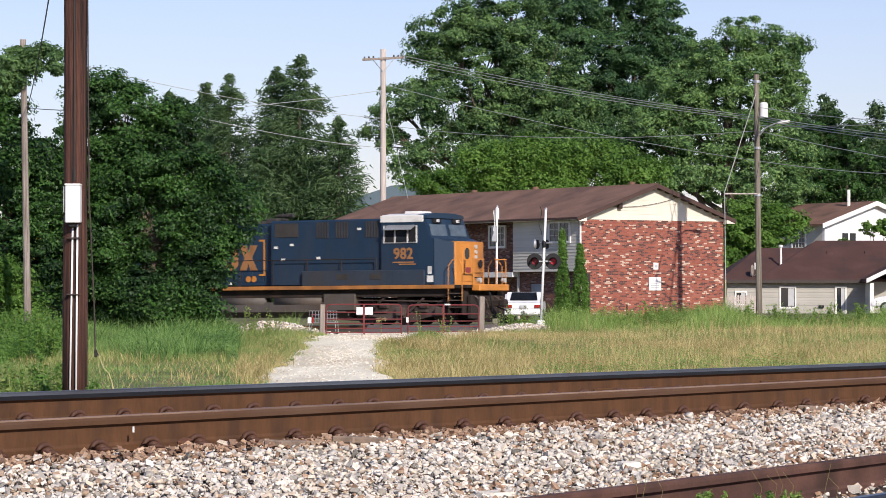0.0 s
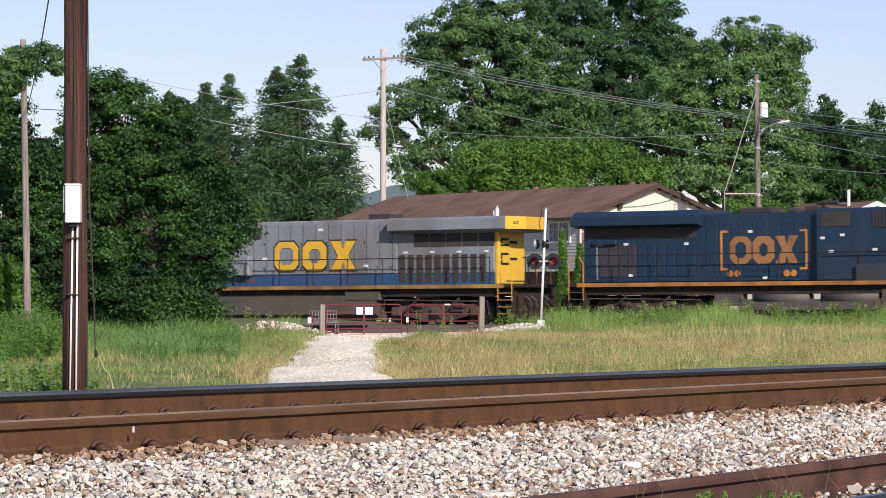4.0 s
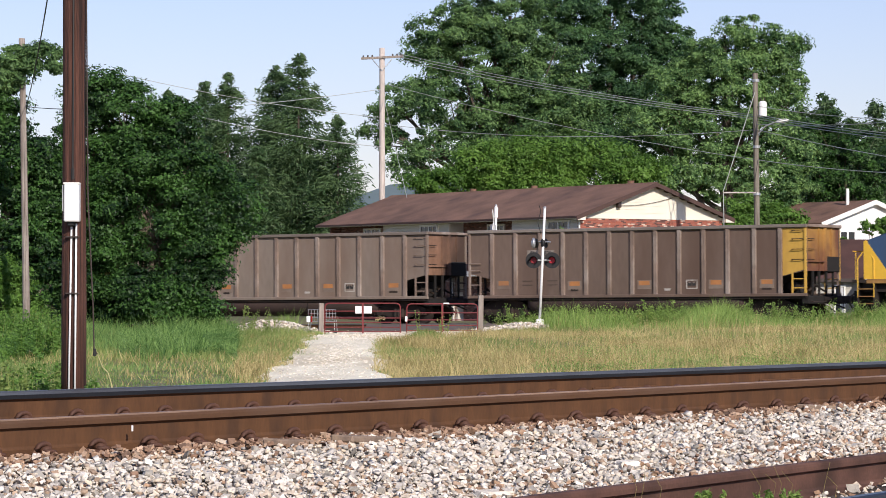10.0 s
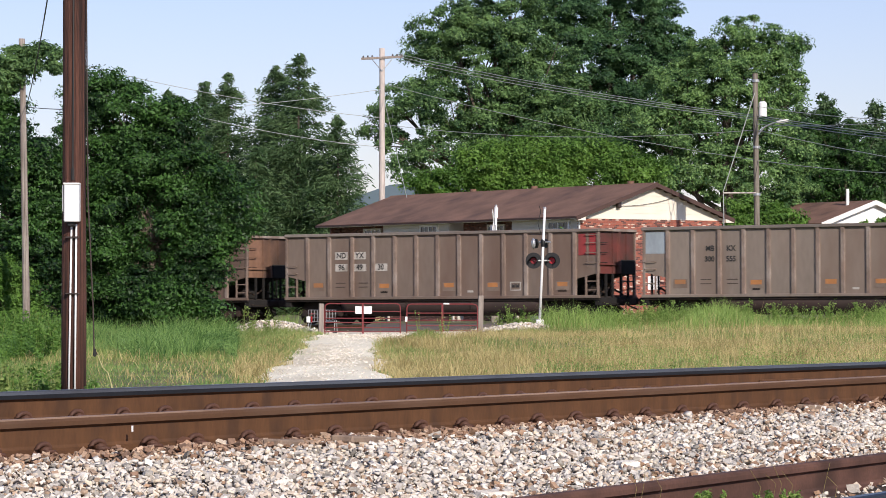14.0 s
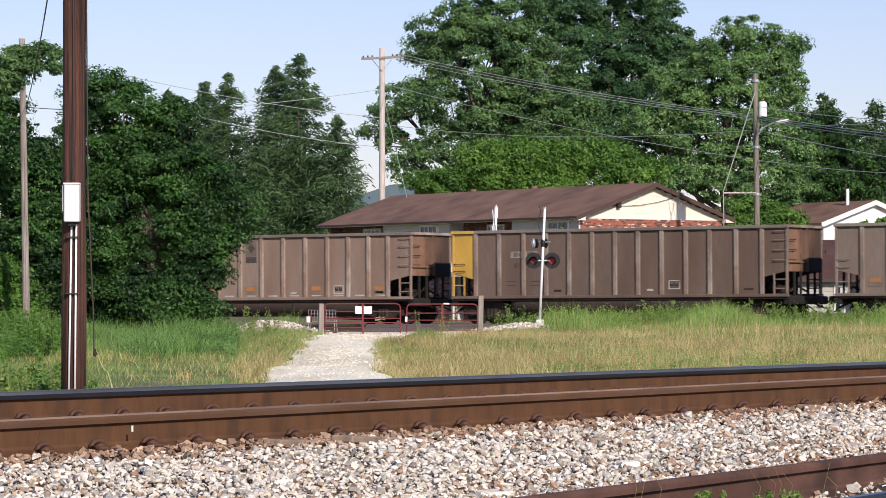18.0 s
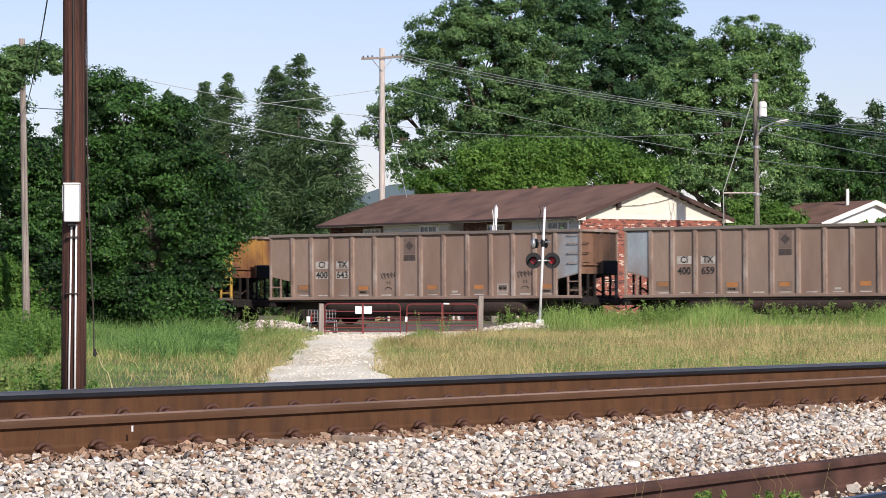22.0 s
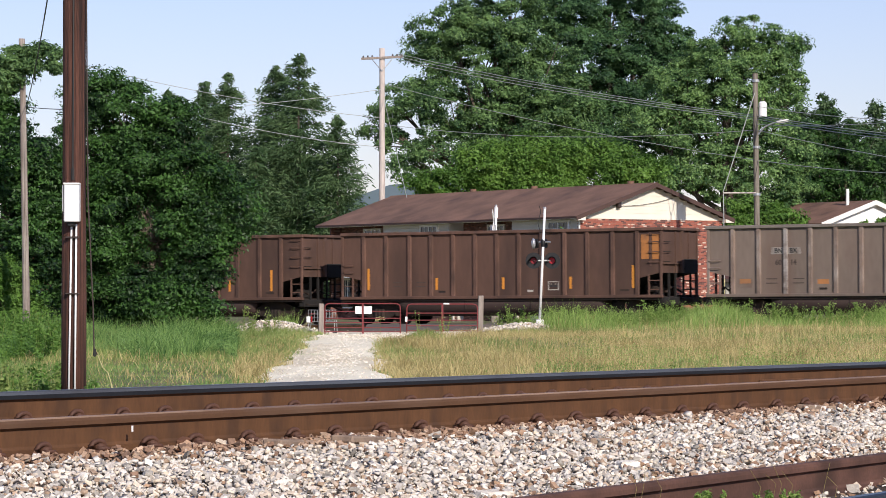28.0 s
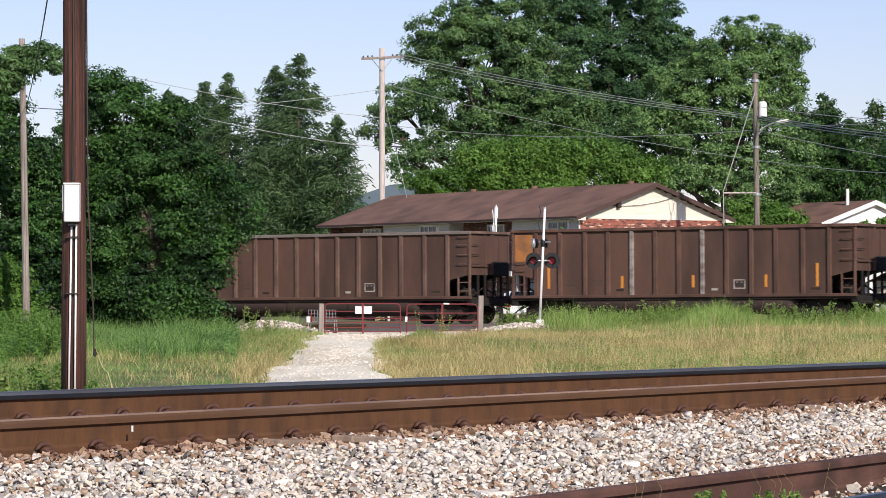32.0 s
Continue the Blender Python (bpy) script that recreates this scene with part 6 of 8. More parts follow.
heap(-6.2, 113, 2.0, 1.0, 0.50, 2200, 61, "heap of pale gravel beside the crossing", 0.042, "stone")
heap(-4.9, 112.0, 1.4, 1.0, 0.2, 1200, 63, "loose pale gravel beside the crossing")
heap(3.0, 114.2, 1.9, 0.8, 0.30, 1200, 62, "heap of pale gravel under the signal", 0.045, "stone")
heap(-2.6, 104, 4.0, 8.0, 0.03, 1600, 64, "loose stones on the gravel lane", 0.017, "lane_stone")
heap(-2.3, 72, 1.2, 44.0, 0.012, 2200, 65, "loose stones on the gravel lane", 0.0135, "lane_stone")

# ---- trees ----
tree("maple_tree", (-10.62, 112.5, 0.2), [(-1.02, 0, 7.84, 1.43, 1.14, 1.27), (-0.82, 1, 5.49, 1.64, 1.47, 1.84), (-0.51, 1, 7.02, 1.23, 0.92, 1.02), (-1.94, 1, 3.45, 1.64, 1.47, 1.84), (0.72, 1, 2.42, 1.43, 1.1, 1.23), (-2.15, 0, 7.13, 1.02, 0.92, 1.64), (0.51, 0, 7.43, 1.12, 0.92, 1.02), (0.0, 0, 6.1, 1.94, 1.47, 1.64), (1.53, 0, 5.49, 0.98, 0.88, 1.19), (-1.74, 0, 4.47, 1.64, 1.47, 2.05), (0.72, 0, 3.65, 2.25, 1.56, 1.74), (2.19, 0, 4.06, 0.82, 0.74, 0.92), (1.43, 0, 2.42, 0.98, 0.88, 1.23), (-0.1, 0, 1.81, 2.45, 1.1, 1.23), (-2.35, 0, 2.01, 1.23, 1.1, 1.64), (0.82, 0, 0.99, 1.53, 0.64, 0.72), (-2.97, 0, 5.49, 0.82, 0.74, 1.64), (2.05, 0, 0.89, 0.53, 0.29, 0.33), (-1.33, 0, 0.79, 2.45, 0.55, 0.61), (2.6, 0, 3.55, 0.49, 0.41, 0.45), (3.0, 0, 4.5, 0.8, 0.6, 0.8), (2.75, 0, 3.5, 0.6, 0.6, 0.6), (2.35, 0, 2.4, 0.65, 0.5, 0.85), (-1.9, -0.2, 1.5, 1.3, 0.8, 1.0), (-0.4, -0.3, 1.4, 1.3, 0.9, 1.0), (0.9, -0.2, 1.5, 1.1, 0.8, 0.9), (-2.3, 0, 8.4, 0.5, 0.5, 0.9), (3.2, 0, 5.1, 0.6, 0.5, 0.6), (2.3, 0, 5.6, 0.7, 0.6, 0.7), (0.95, 0, 7.9, 0.75, 0.7, 0.8), (1.7, 0, 6.8, 0.7, 0.6, 0.8), (-1.95, 0, 8.7, 0.85, 0.7, 1.0), (-1.2, 0.2, 8.45, 0.9, 0.7, 0.8), (-2.6, 0, 7.2, 0.6, 0.6, 1.1)],
     M["leaf_dark"], "broad maple with dense dark green leaves beside the track", 0.67, 360, 0.068, 265000, 0.22, 11)
tree("vine_thicket", (-15.7, 111, 0.2), [(-0.02, 0, 8.06, 0.48, 0.44, 1.82), (0.08, 0, 5.44, 1.01, 0.91, 2.02), (1.29, 0, 5.44, 0.81, 0.73, 1.41), (1.09, 0, 3.42, 1.41, 1.27, 1.61), (0.28, 0, 2.01, 1.21, 1.09, 1.41), (1.9, 0, 2.41, 0.81, 0.73, 1.41), (0.04, 0, 9.27, 0.48, 0.44, 0.61), (1.13, 0, 6.55, 0.77, 0.54, 0.61), (0.32, 0, 7.35, 0.48, 0.44, 1.01), (1.8, 0, 6.04, 0.52, 0.47, 0.61)],
     M["leaf_dark"], "dark green thicket overgrown with vines", 0.62, 330, 0.074, 95000, 0.14, 21)
tree("hanging_vine", (-13.92, 103.6, 0.4), [(0.43, 0, 9.45, 0.45, 0.2, 0.23), (-0.32, 0, 9.21, 0.49, 0.34, 0.38), (0.92, 0, 9.34, 0.23, 0.2, 0.23), (1.07, 0, 8.96, 0.08, 0.07, 0.34), (0.13, 0, 8.96, 0.41, 0.27, 0.3), (-0.58, 0, 8.64, 0.38, 0.34, 0.53), (0.77, 0, 8.89, 0.09, 0.08, 0.26)],
     M["leaf_mid"], "leafy vine hanging over the old pole", 0.30, 110, 0.058, 18000, 0.006, 23)
tree("bush", (-15.16, 107, 0.3), [(0.14, 0, 1.69, 0.74, 0.67, 0.97), (0.78, 0, 0.81, 0.58, 0.53, 0.58), (-0.29, 0, 2.08, 0.78, 0.7, 0.78), (0.19, 0, 0.42, 0.97, 0.44, 0.49), (1.46, 0, 0.23, 0.51, 0.25, 0.27)],
     M["leaf_light"], "light green bush in the tall grass", 0.40, 200, 0.06, 30000, 0.05, 25)
tree("poplar_tree", (5.17, 235, 0), [(-4.49, 0, 21.68, 3.2, 1.92, 2.14), (-1.5, 0, 22.96, 3.42, 2.31, 2.56), (-6.2, 0, 19.55, 1.92, 1.73, 1.92), (-8.76, 0, 16.34, 2.14, 1.54, 1.71), (-10.04, 0, 14.63, 1.2, 1.08, 1.28), (-9.19, 0, 13.14, 1.5, 1.35, 1.5), (-7.48, 0, 11.85, 1.5, 1.15, 1.28), (-5.34, 0, 15.7, 2.99, 2.31, 2.56), (-1.92, 0, 17.84, 3.42, 2.69, 2.99), (0.64, 0, 21.68, 2.99, 2.69, 2.99), (2.35, 0, 18.26, 2.99, 2.69, 3.42), (-0.21, 3, 15.7, 3.42, 2.31, 2.56), (3.42, 3, 16.13, 2.99, 2.69, 3.42), (4.06, 3, 13.35, 3.42, 2.31, 2.56), (-2.78, 3, 20.4, 3.85, 2.69, 2.99), (-1.07, 0, 13.99, 3.85, 2.31, 2.56), (-4.49, 0, 12.71, 2.56, 1.73, 1.92), (1.92, 0, 14.42, 2.99, 2.31, 2.56), (-7.05, 0, 17.41, 1.28, 1.15, 1.5)],
     M["leaf_mid"], "very tall broad-leaved tree behind the brick house", 0.92, 315, 0.116, 226000, 0.5, 51, squash=0.62)
tree("poplar_tree", (13.19, 245, 0), [(-3.56, 0, 24.32, 3.12, 2.81, 3.12), (0.0, 0, 25.21, 4.01, 2.81, 3.12), (3.12, 0, 24.32, 2.67, 2.0, 2.23), (4.45, 0, 23.65, 1.56, 1.2, 1.34), (-2.23, 0, 20.31, 4.01, 3.21, 3.56), (2.23, 0, 20.31, 3.56, 2.81, 3.12), (-0.89, 0, 16.3, 4.45, 2.81, 3.12), (3.12, 0, 16.75, 3.12, 2.41, 2.67), (-1.78, 0, 13.18, 4.01, 2.41, 2.67), (4.9, 0, 21.42, 1.78, 1.6, 1.78), (5.79, 0, 19.86, 2.0, 1.8, 2.0)],
     M["leaf_deep"], "very tall dark broad-leaved tree", 0.98, 315, 0.119, 184000, 0.5, 61, squash=0.62)
tree("silver_maple_tree", (20.5, 225, 0), [(1.64, 0, 20.66, 2.37, 1.25, 1.39), (4.09, 0, 19.68, 1.39, 1.25, 1.47), (-3.48, 3, 13.26, 2.45, 1.84, 2.05), (-6.34, 3, 12.03, 2.45, 1.66, 1.84), (-1.84, 3, 15.71, 2.25, 1.84, 2.05), (3.48, 0, 18.58, 1.96, 1.66, 1.84), (4.62, 0, 17.35, 1.15, 1.03, 1.31), (-1.02, 0, 18.37, 2.25, 1.84, 2.05), (-3.48, 0, 16.33, 2.45, 1.84, 2.05), (0.61, 0, 17.15, 3.27, 2.21, 2.45), (-5.11, 0, 14.08, 2.45, 1.66, 1.84), (-1.43, 0, 13.46, 3.68, 2.21, 2.45), (2.66, 0, 14.28, 2.45, 2.21, 2.45), (4.3, 0, 15.1, 1.23, 1.1, 1.43), (4.7, 0, 11.83, 1.84, 1.66, 2.05), (1.43, 0, 10.6, 4.09, 2.21, 2.45), (-2.66, 0, 10.6, 2.86, 1.84, 2.05), (4.3, 0, 9.37, 2.45, 1.84, 2.05), (2.25, 0, 7.33, 2.86, 1.84, 2.05), (0.61, 0, 5.28, 1.64, 1.47, 1.64), (5.11, 0, 7.33, 1.43, 1.29, 1.64), (2.6, 0, 16.3, 1.5, 1.2, 1.3), (1.4, 0, 19.0, 1.6, 1.2, 1.2), (4.6, 0, 16.2, 1.1, 1.0, 0.9)],
     M["leaf_silver"], "tall silver maple with a loose crown", 0.85, 280, 0.110, 213000, 0.45, 71, squash=0.60)
tree("box_elder_tree", (6.49, 192, 0), [(-3.84, 0, 9.8, 2.09, 1.26, 1.4), (-1.4, 0, 9.98, 2.44, 1.41, 1.57), (1.4, 0, 10.15, 2.09, 1.26, 1.4), (3.84, 0, 9.63, 1.92, 1.41, 1.57), (-5.93, 0, 8.58, 1.75, 1.1, 1.22), (5.93, 0, 8.93, 1.92, 1.1, 1.22), (0.0, 0, 8.58, 5.24, 0.94, 1.05), (-8.03, 0, 8.41, 1.05, 0.63, 0.7)],
     M["leaf_light"], "bright green bushy tree behind the brick house", 0.75, 300, 0.098, 110000, 0.25, 81, squash=0.75)
tree("maple_tree", (19.41, 203, 0), [(0.0, 0, 6.4, 1.48, 1.33, 1.66), (1.48, 0, 5.66, 1.48, 1.33, 1.48), (-0.55, 0, 4.55, 1.11, 1.0, 1.48), (2.58, 0, 6.4, 1.48, 1.33, 1.48)],
     M["leaf_light"], "green maple between the houses", 0.70, 320, 0.11, 46000, 0.2, 101)
tree("shrub", (28.36, 205, 1.0), [(-0.2, 0, 5.3, 0.55, 0.5, 0.5), (0.9, 0, 5.4, 0.9, 0.7, 0.65), (-1.9, 0, 4.4, 0.35, 0.3, 0.35)],
     M["leaf_light"], "light green shrub before the white house", 0.28, 60, 0.10, 4200, 0.08, 105)
tree("spruce_tree", (32.81, 265, 0), [(-0.14, 0, 18.22, 0.34, 0.3, 0.77), (-0.14, 0, 16.78, 0.96, 0.87, 1.06), (-0.34, 0, 15.09, 1.73, 1.3, 1.45), (-0.72, 0, 13.16, 2.51, 1.47, 1.64), (-1.2, 0, 11.0, 2.99, 1.56, 1.73), (-2.17, 0, 14.85, 1.06, 0.95, 1.93), (-2.41, 0, 16.78, 0.43, 0.39, 1.2)],
     M["leaf_pine"], "dark evergreen beyond the low house", 0.7, 80, 0.15, 44000, 0.2, 107)
tree("spruce_tree", (37.33, 268, 0), [(0.15, 0, 17.68, 0.39, 0.35, 0.88), (0.15, 0, 16.12, 0.97, 0.88, 1.17), (0.1, 0, 14.03, 1.66, 1.49, 1.66), (0.0, 0, 11.59, 2.44, 1.58, 1.75), (-2.05, 0, 15.73, 0.49, 0.44, 1.22), (-2.05, 0, 13.78, 1.17, 1.05, 1.56), (-2.19, 0, 11.35, 1.95, 1.49, 1.66)],
     M["leaf_pine"], "dark evergreen beyond the low house", 0.7, 80, 0.15, 36000, 0.2, 108)
tree("maple_tree", (34.0, 262, 0), [(-3.2, 0, 15.2, 1.7, 1.5, 2.0), (-1.0, 0, 14.6, 2.0, 1.6, 2.4), (1.4, 0, 13.8, 1.8, 1.5, 2.2), (-4.4, 0, 12.6, 1.5, 1.4, 2.6), (3.2, 0, 12.4, 1.6, 1.4, 2.0), (0.0, 0, 11.0, 4.0, 1.6, 3.0)],
     M["leaf_dark"], "broad dark tree among the evergreens beyond the low house", 1.15, 420, 0.13, 42000, 0.25, 109)
conifer((-9.37, 203, 0), 17.69, 6.70, "tall feathery evergreen behind the houses", 45540, 201)
conifer((-11.01, 206, 0), 17.03, 6.18, "tall feathery evergreen behind the houses", 29700, 206)
conifer((-14.26, 207, 0), 16.65, 5.17, "thin-topped evergreen behind the houses", 25740, 202)
conifer((-16.00, 210, 0), 16.41, 5.04, "thin-topped evergreen behind the houses", 25740, 203)
conifer((-6.69, 200, 0), 13.42, 4.40, "short feathery evergreen behind the houses", 15840, 204)
conifer((-11.96, 200, 0), 11.42, 4.04, "drooping evergreen behind the houses", 19800, 205)
conifer((-18.92, 215, 0), 16.06, 4.34, "dark evergreen behind the maple", 13860, 211)
conifer((-14.07, 118, 0.2), 8.37, 1.04, "dark evergreen among the vines", 13860, 212)
# far hill, its haze painted as a blue base colour
bm = B()
pr = [(-400 + 25 * k, 45 + 9 * math.sin(k * 0.5) + 5 * math.sin(k * 1.3)) for k in range(33)]
prism(bm, [(-400, -5)] + pr + [(400, -5)], "y", 1500, 1560)
tagged(obj("backdrop", bm, M["hill"]), "blue hazy hill on the horizon", "hill", kind="structure")


# ---- grass ----
def blades(x, y, h, w, seed, lean=0.35):
    r = np.random.default_rng(seed)
    n = len(x)
    z = ground_z(x, y) - 0.02
    a = r.random(n) * math.pi
    dx, dy = np.cos(a) * w, np.sin(a) * w * 0.3
    lx, ly = r.normal(size=n) * lean * h, r.normal(size=n) * lean * h
    p0 = np.stack([x - dx, y - dy, z], 1)
    p1 = np.stack([x + dx, y + dy, z], 1)
    p2 = np.stack([x + dx * 0.7 + lx * 0.4, y + dy * 0.7 + ly * 0.4, z + h * 0.6], 1)
    p3 = np.stack([x - dx * 0.7 + lx * 0.4, y - dy * 0.7 + ly * 0.4, z + h * 0.6], 1)
    p4 = np.stack([x + lx, y + ly, z + h * (1 - 0.25 * np.hypot(lx, ly) / np.maximum(h, 0.01))], 1)
    v = np.stack([p0, p1, p2, p3, p4], 1).reshape(-1, 3)
    i = np.arange(n) * 5
    f = np.concatenate([np.stack([i, i + 1, i + 2], 1), np.stack([i, i + 2, i + 3], 1), np.stack([i + 3, i + 2, i + 4], 1)])
    return v, f


def patchy(x, y, scale, seed):
    """Smooth random field, 0 to 1."""
    r = np.random.default_rng(seed)
    s = np.zeros_like(x)
    for k in range(7):
        a, b, c = r.normal(size=3)
        s = s + np.sin((x * a + y * b * 0.35) / scale + c * 5)
    return 0.5 + s / 9


def on_lane(x, y):
    h = 1.05 + 1.7 * smooth_step(86, 108, y)
    return np.abs(x - PATH_X(y)) < h * (0.92 + 0.25 * np.sin(y * 0.7) * np.sin(x * 2 + y * 0.23))


def meadow(name, n, seed, hgt, wid, want, material, label, y0=44, y1=119, lean=0.35):
    r = np.random.default_rng(seed)
    y = y0 + (y1 - y0) * r.random(n) ** 0.85
    x = (r.random(n) * 2 - 1) * (0.150 * y)
    t = -(x - TRACK_A.x) * WAY.y + (y - TRACK_A.y) * WAY.x
    ok = (t < -2.7) & ~on_lane(x, y) & (r.random(n) < want(x, y, t))
    ok &= ~((x > -4.8) & (x < 1.6) & (y > 106))
    x, y = x[ok], y[ok]
    h = hgt * (0.55 + 0.45 * smooth_step(48, 84, y)) * (0.45 + 0.8 * r.random(len(x))) * (0.35 + 1.1 * patchy(x, y, 1.6, seed + 3) ** 1.5) * (0.55 + 0.9 * patchy(x, y, 0.4, seed + 7))
    v, f = blades(x, y, h, wid * (0.6 + 0.8 * r.random(len(x))), seed + 1, lean)
    return tagged(raw(name, v, f, M[material]), label, "grass", kind="stuff")


def near_track(t):
    return smooth_step(-22, -8, t)


meadow("meadow_grass", 200000, 301, 0.30, 0.0068, lambda x, y, t: 0.32 + 0.40 * (x > 0) * (y < 72) * patchy(x, y, 1.1, 77) + 0.5 * near_track(t) * (x > 0) + 0.45 * (x < -3) * patchy(x, y, 3, 5) + 0.2 * patchy(x, y, 1.5, 9), "grass_green", "green meadow grass", lean=0.55)
meadow("dry_grass", 520000, 311, 0.36, 0.0060, lambda x, y, t: np.clip(0.50 * patchy(x, y, 2, 15) * (1 - 0.85 * near_track(t)) * np.where(x < -0.0665 * y, np.where(y > 66, 0.06, 0.20), 0.9) * (0.45 + 1.1 * patchy(x, y, 0.5, 19)), 0, 1), "grass_dry", "tan dry seed-headed grass", lean=0.65)
meadow("tall_weeds", 540000, 321, 0.80, 0.0095, lambda x, y, t: np.clip(~((x > 0.0125 * y) & (x < 0.034 * y)) * ~((x > -0.047 * y) & (x < -0.02 * y)) * smooth_step(-13, -4.5, t) * (0.25 + 0.75 * patchy(x, y, 1.2, 25)), 0, 1), "weed_pale", "tall green weeds along the track", 80, 119, 0.4)
meadow("short_turf", 26000, 331, 0.10, 0.022, lambda x, y, t: 0.8 + 0 * x, "grass_green", "short turf under the meadow")
meadow("shoulder_grass", 170000, 341, 0.66, 0.0085, lambda x, y, t: np.clip((x < -0.0655 * y) * (y > 68 + 3 * np.sin(x * 2.3)) * (1.7 * patchy(x, y, 1.3, 35) - 0.1), 0, 1), "grass_soft", "tall soft grass before the maple", 62, 114, 0.55)


def leaf_bed(name, n, seed, y0, y1, low, high, hgt, leaf, material, label):
    """A thick bed of small leaves, between two rays of the plan."""
    r = np.random.default_rng(seed)
    y = y0 + (y1 - y0) * r.random(n)
    k = low + (high - low) * r.random(n)
    y = y + 2.5 * np.sin(k * 130) + 1.2 * np.sin(k * 410)
    x = k * y
    top = hgt * (0.30 + 1.1 * patchy(x, y, 0.3, seed + 1)) * (0.5 + 0.5 * r.random(n))
    return leaf_cloud(name, x, y, top, leaf, r, material, label)


def leaf_cloud(name, x, y, top, leaf, r, material, label):
    n = len(x)
    pos = np.stack([x, y, ground_z(x, y) + top * r.random(n) ** 0.5], 1)
    nrm = r.normal(size=(n, 3)) * 0.6 + np.array([0, -0.2, 0.8])
    nrm /= np.linalg.norm(nrm, axis=1)[:, None]
    a = np.cross(nrm, r.normal(size=(n, 3)))
    a /= np.linalg.norm(a, axis=1)[:, None] + 1e-9
    b = np.cross(nrm, a)
    s = (leaf * (0.6 + 0.8 * r.random(n)))[:, None]
    v = np.stack([pos - a * s, pos + a * s * 0.6 - b * s * 0.5, pos + a * s * 0.6 + b * s * 0.5], 1).reshape(-1, 3)
    return tagged(raw(name, v, np.arange(n * 3).reshape(-1, 3), M[material]), label, "weeds", kind="stuff")


def track_weeds(n, seed):
    """Leafy weeds with ragged tops on the bank of the far track."""
    r = np.random.default_rng(seed)
    al, off = 14 + 25 * r.random(n), 3.3 + 4.2 * r.random(n) ** 1.3
    x, y = TRACK_A.x + WAY.x * al + WAY.y * off, TRACK_A.y + WAY.y * al - WAY.x * off
    keep = r.random(n) < 0.25 + 1.1 * (patchy(x, y, 0.7, seed + 2) - 0.25)
    x, y = x[keep], y[keep]
    top = 0.78 * (0.35 + 1.0 * patchy(x, y, 0.22, seed + 1)) * (0.5 + 0.5 * r.random(len(x)))
    leaf_cloud("leafy_weeds", x, y, top, 0.03, r, "weed_pale", "ragged leafy weeds on the bank of the far track")


track_weeds(52000, 376)
leaf_bed("leafy_weeds", 90000, 371, 68, 84, -0.104, -0.066, 0.46, 0.021, "grass_soft", "bed of knee-high leafy weeds beside the lane")
leaf_bed("leafy_weeds", 40000, 372, 60, 80, -0.146, -0.128, 0.45, 0.03, "leaf_light", "rank leafy weeds before the thicket")


meadow("seed_stalks", 150000, 361, 0.62, 0.0036, lambda x, y, t: np.clip(0.20 * (x > 0.5) * patchy(x, y, 1.4, 55) * (1 - 0.6 * near_track(t)), 0, 1), "grass_dry", "thin upright seed stalks over the meadow", 50, 112, 0.28)
meadow("verge_grass", 64000, 351, 0.34, 0.0042, lambda x, y, t: 0.25 + 0.75 * patchy(x, y, 0.8, 45), "grass_soft", "fine grass along the bank of the near track", 33, 60, 0.45)


def weed(x, y, h, n, seed, material="leaf_light", label="tall leafy weed by the track", base=None, leaf=0.042):
    z = float(ground_z(x, y)) if base is None else base
    root = thing("weed", pose(x, y, z), label, "weed", "tall weeds")
    r = np.random.default_rng(seed)
    bm = B()
    cs = []
    for k in range(3):
        a, l = r.random() * 6.3, 0.12 * h * r.random()
        top = Vector((math.cos(a) * l * 2, math.sin(a) * l * 2, h * (0.75 + 0.25 * r.random())))
        tube(bm, (0, 0, -0.05), top, 0.008, 0.004, 4)
        for q in range(8):
            cs.append(tuple(top * (0.25 + 0.75 * q / 7)))
    part("stem", bm, M["grass_green"], root)
    v, f = leaves(cs, [(0.07 + 0.05 * h) * leaf / 0.042] * len(cs), n, leaf, seed, 1.0, 0.1)
    raw("foliage", v, f, M[material], root)
    return root


def tuft(x, y, r, n, h, seed, material="grass_green"):
    q = np.random.default_rng(seed)
    d = q.normal(size=(n, 2)) * r * np.array([0.5, 0.8])
    v, f = blades(x + d[:, 0], y + d[:, 1], h * (0.4 + 0.8 * q.random(n)) * np.exp(-(d[:, 0] / r) ** 2), np.full(n, 0.010), seed, 0.45)
    return tagged(raw("grass_tuft", v, f, M[material]), "tuft of green grass on the gravel lane", "grass", kind="stuff")


leaf_bed("leafy_weeds", 9000, 374, 52, 80, 0.03, 0.09, 0.26, 0.02, "weed_pale", "low leafy weeds among the dry grass")
leaf_bed("leafy_weeds", 12000, 375, 52, 76, 0.095, 0.148, 0.30, 0.02, "weed_pale", "low leafy weeds among the dry grass")

tuft(-0.55, 98, 0.75, 1500, 0.42, 901)
tuft(-3.0, 72, 0.75, 900, 0.13, 902)
tuft(-2.55, 64, 0.6, 800, 0.11, 903)
tuft(-2.2, 60, 0.5, 500, 0.09, 907, "grass_dry")
tuft(-3.3, 80, 0.7, 600, 0.12, 908, "grass_dry")
tuft(-3.3, 60, 0.5, 420, 0.10, 904, "grass_dry")
tuft(-4.4, 108.2, 0.6, 500, 0.22, 905)
tuft(-0.9, 82, 0.5, 500, 0.16, 906, "grass_dry")

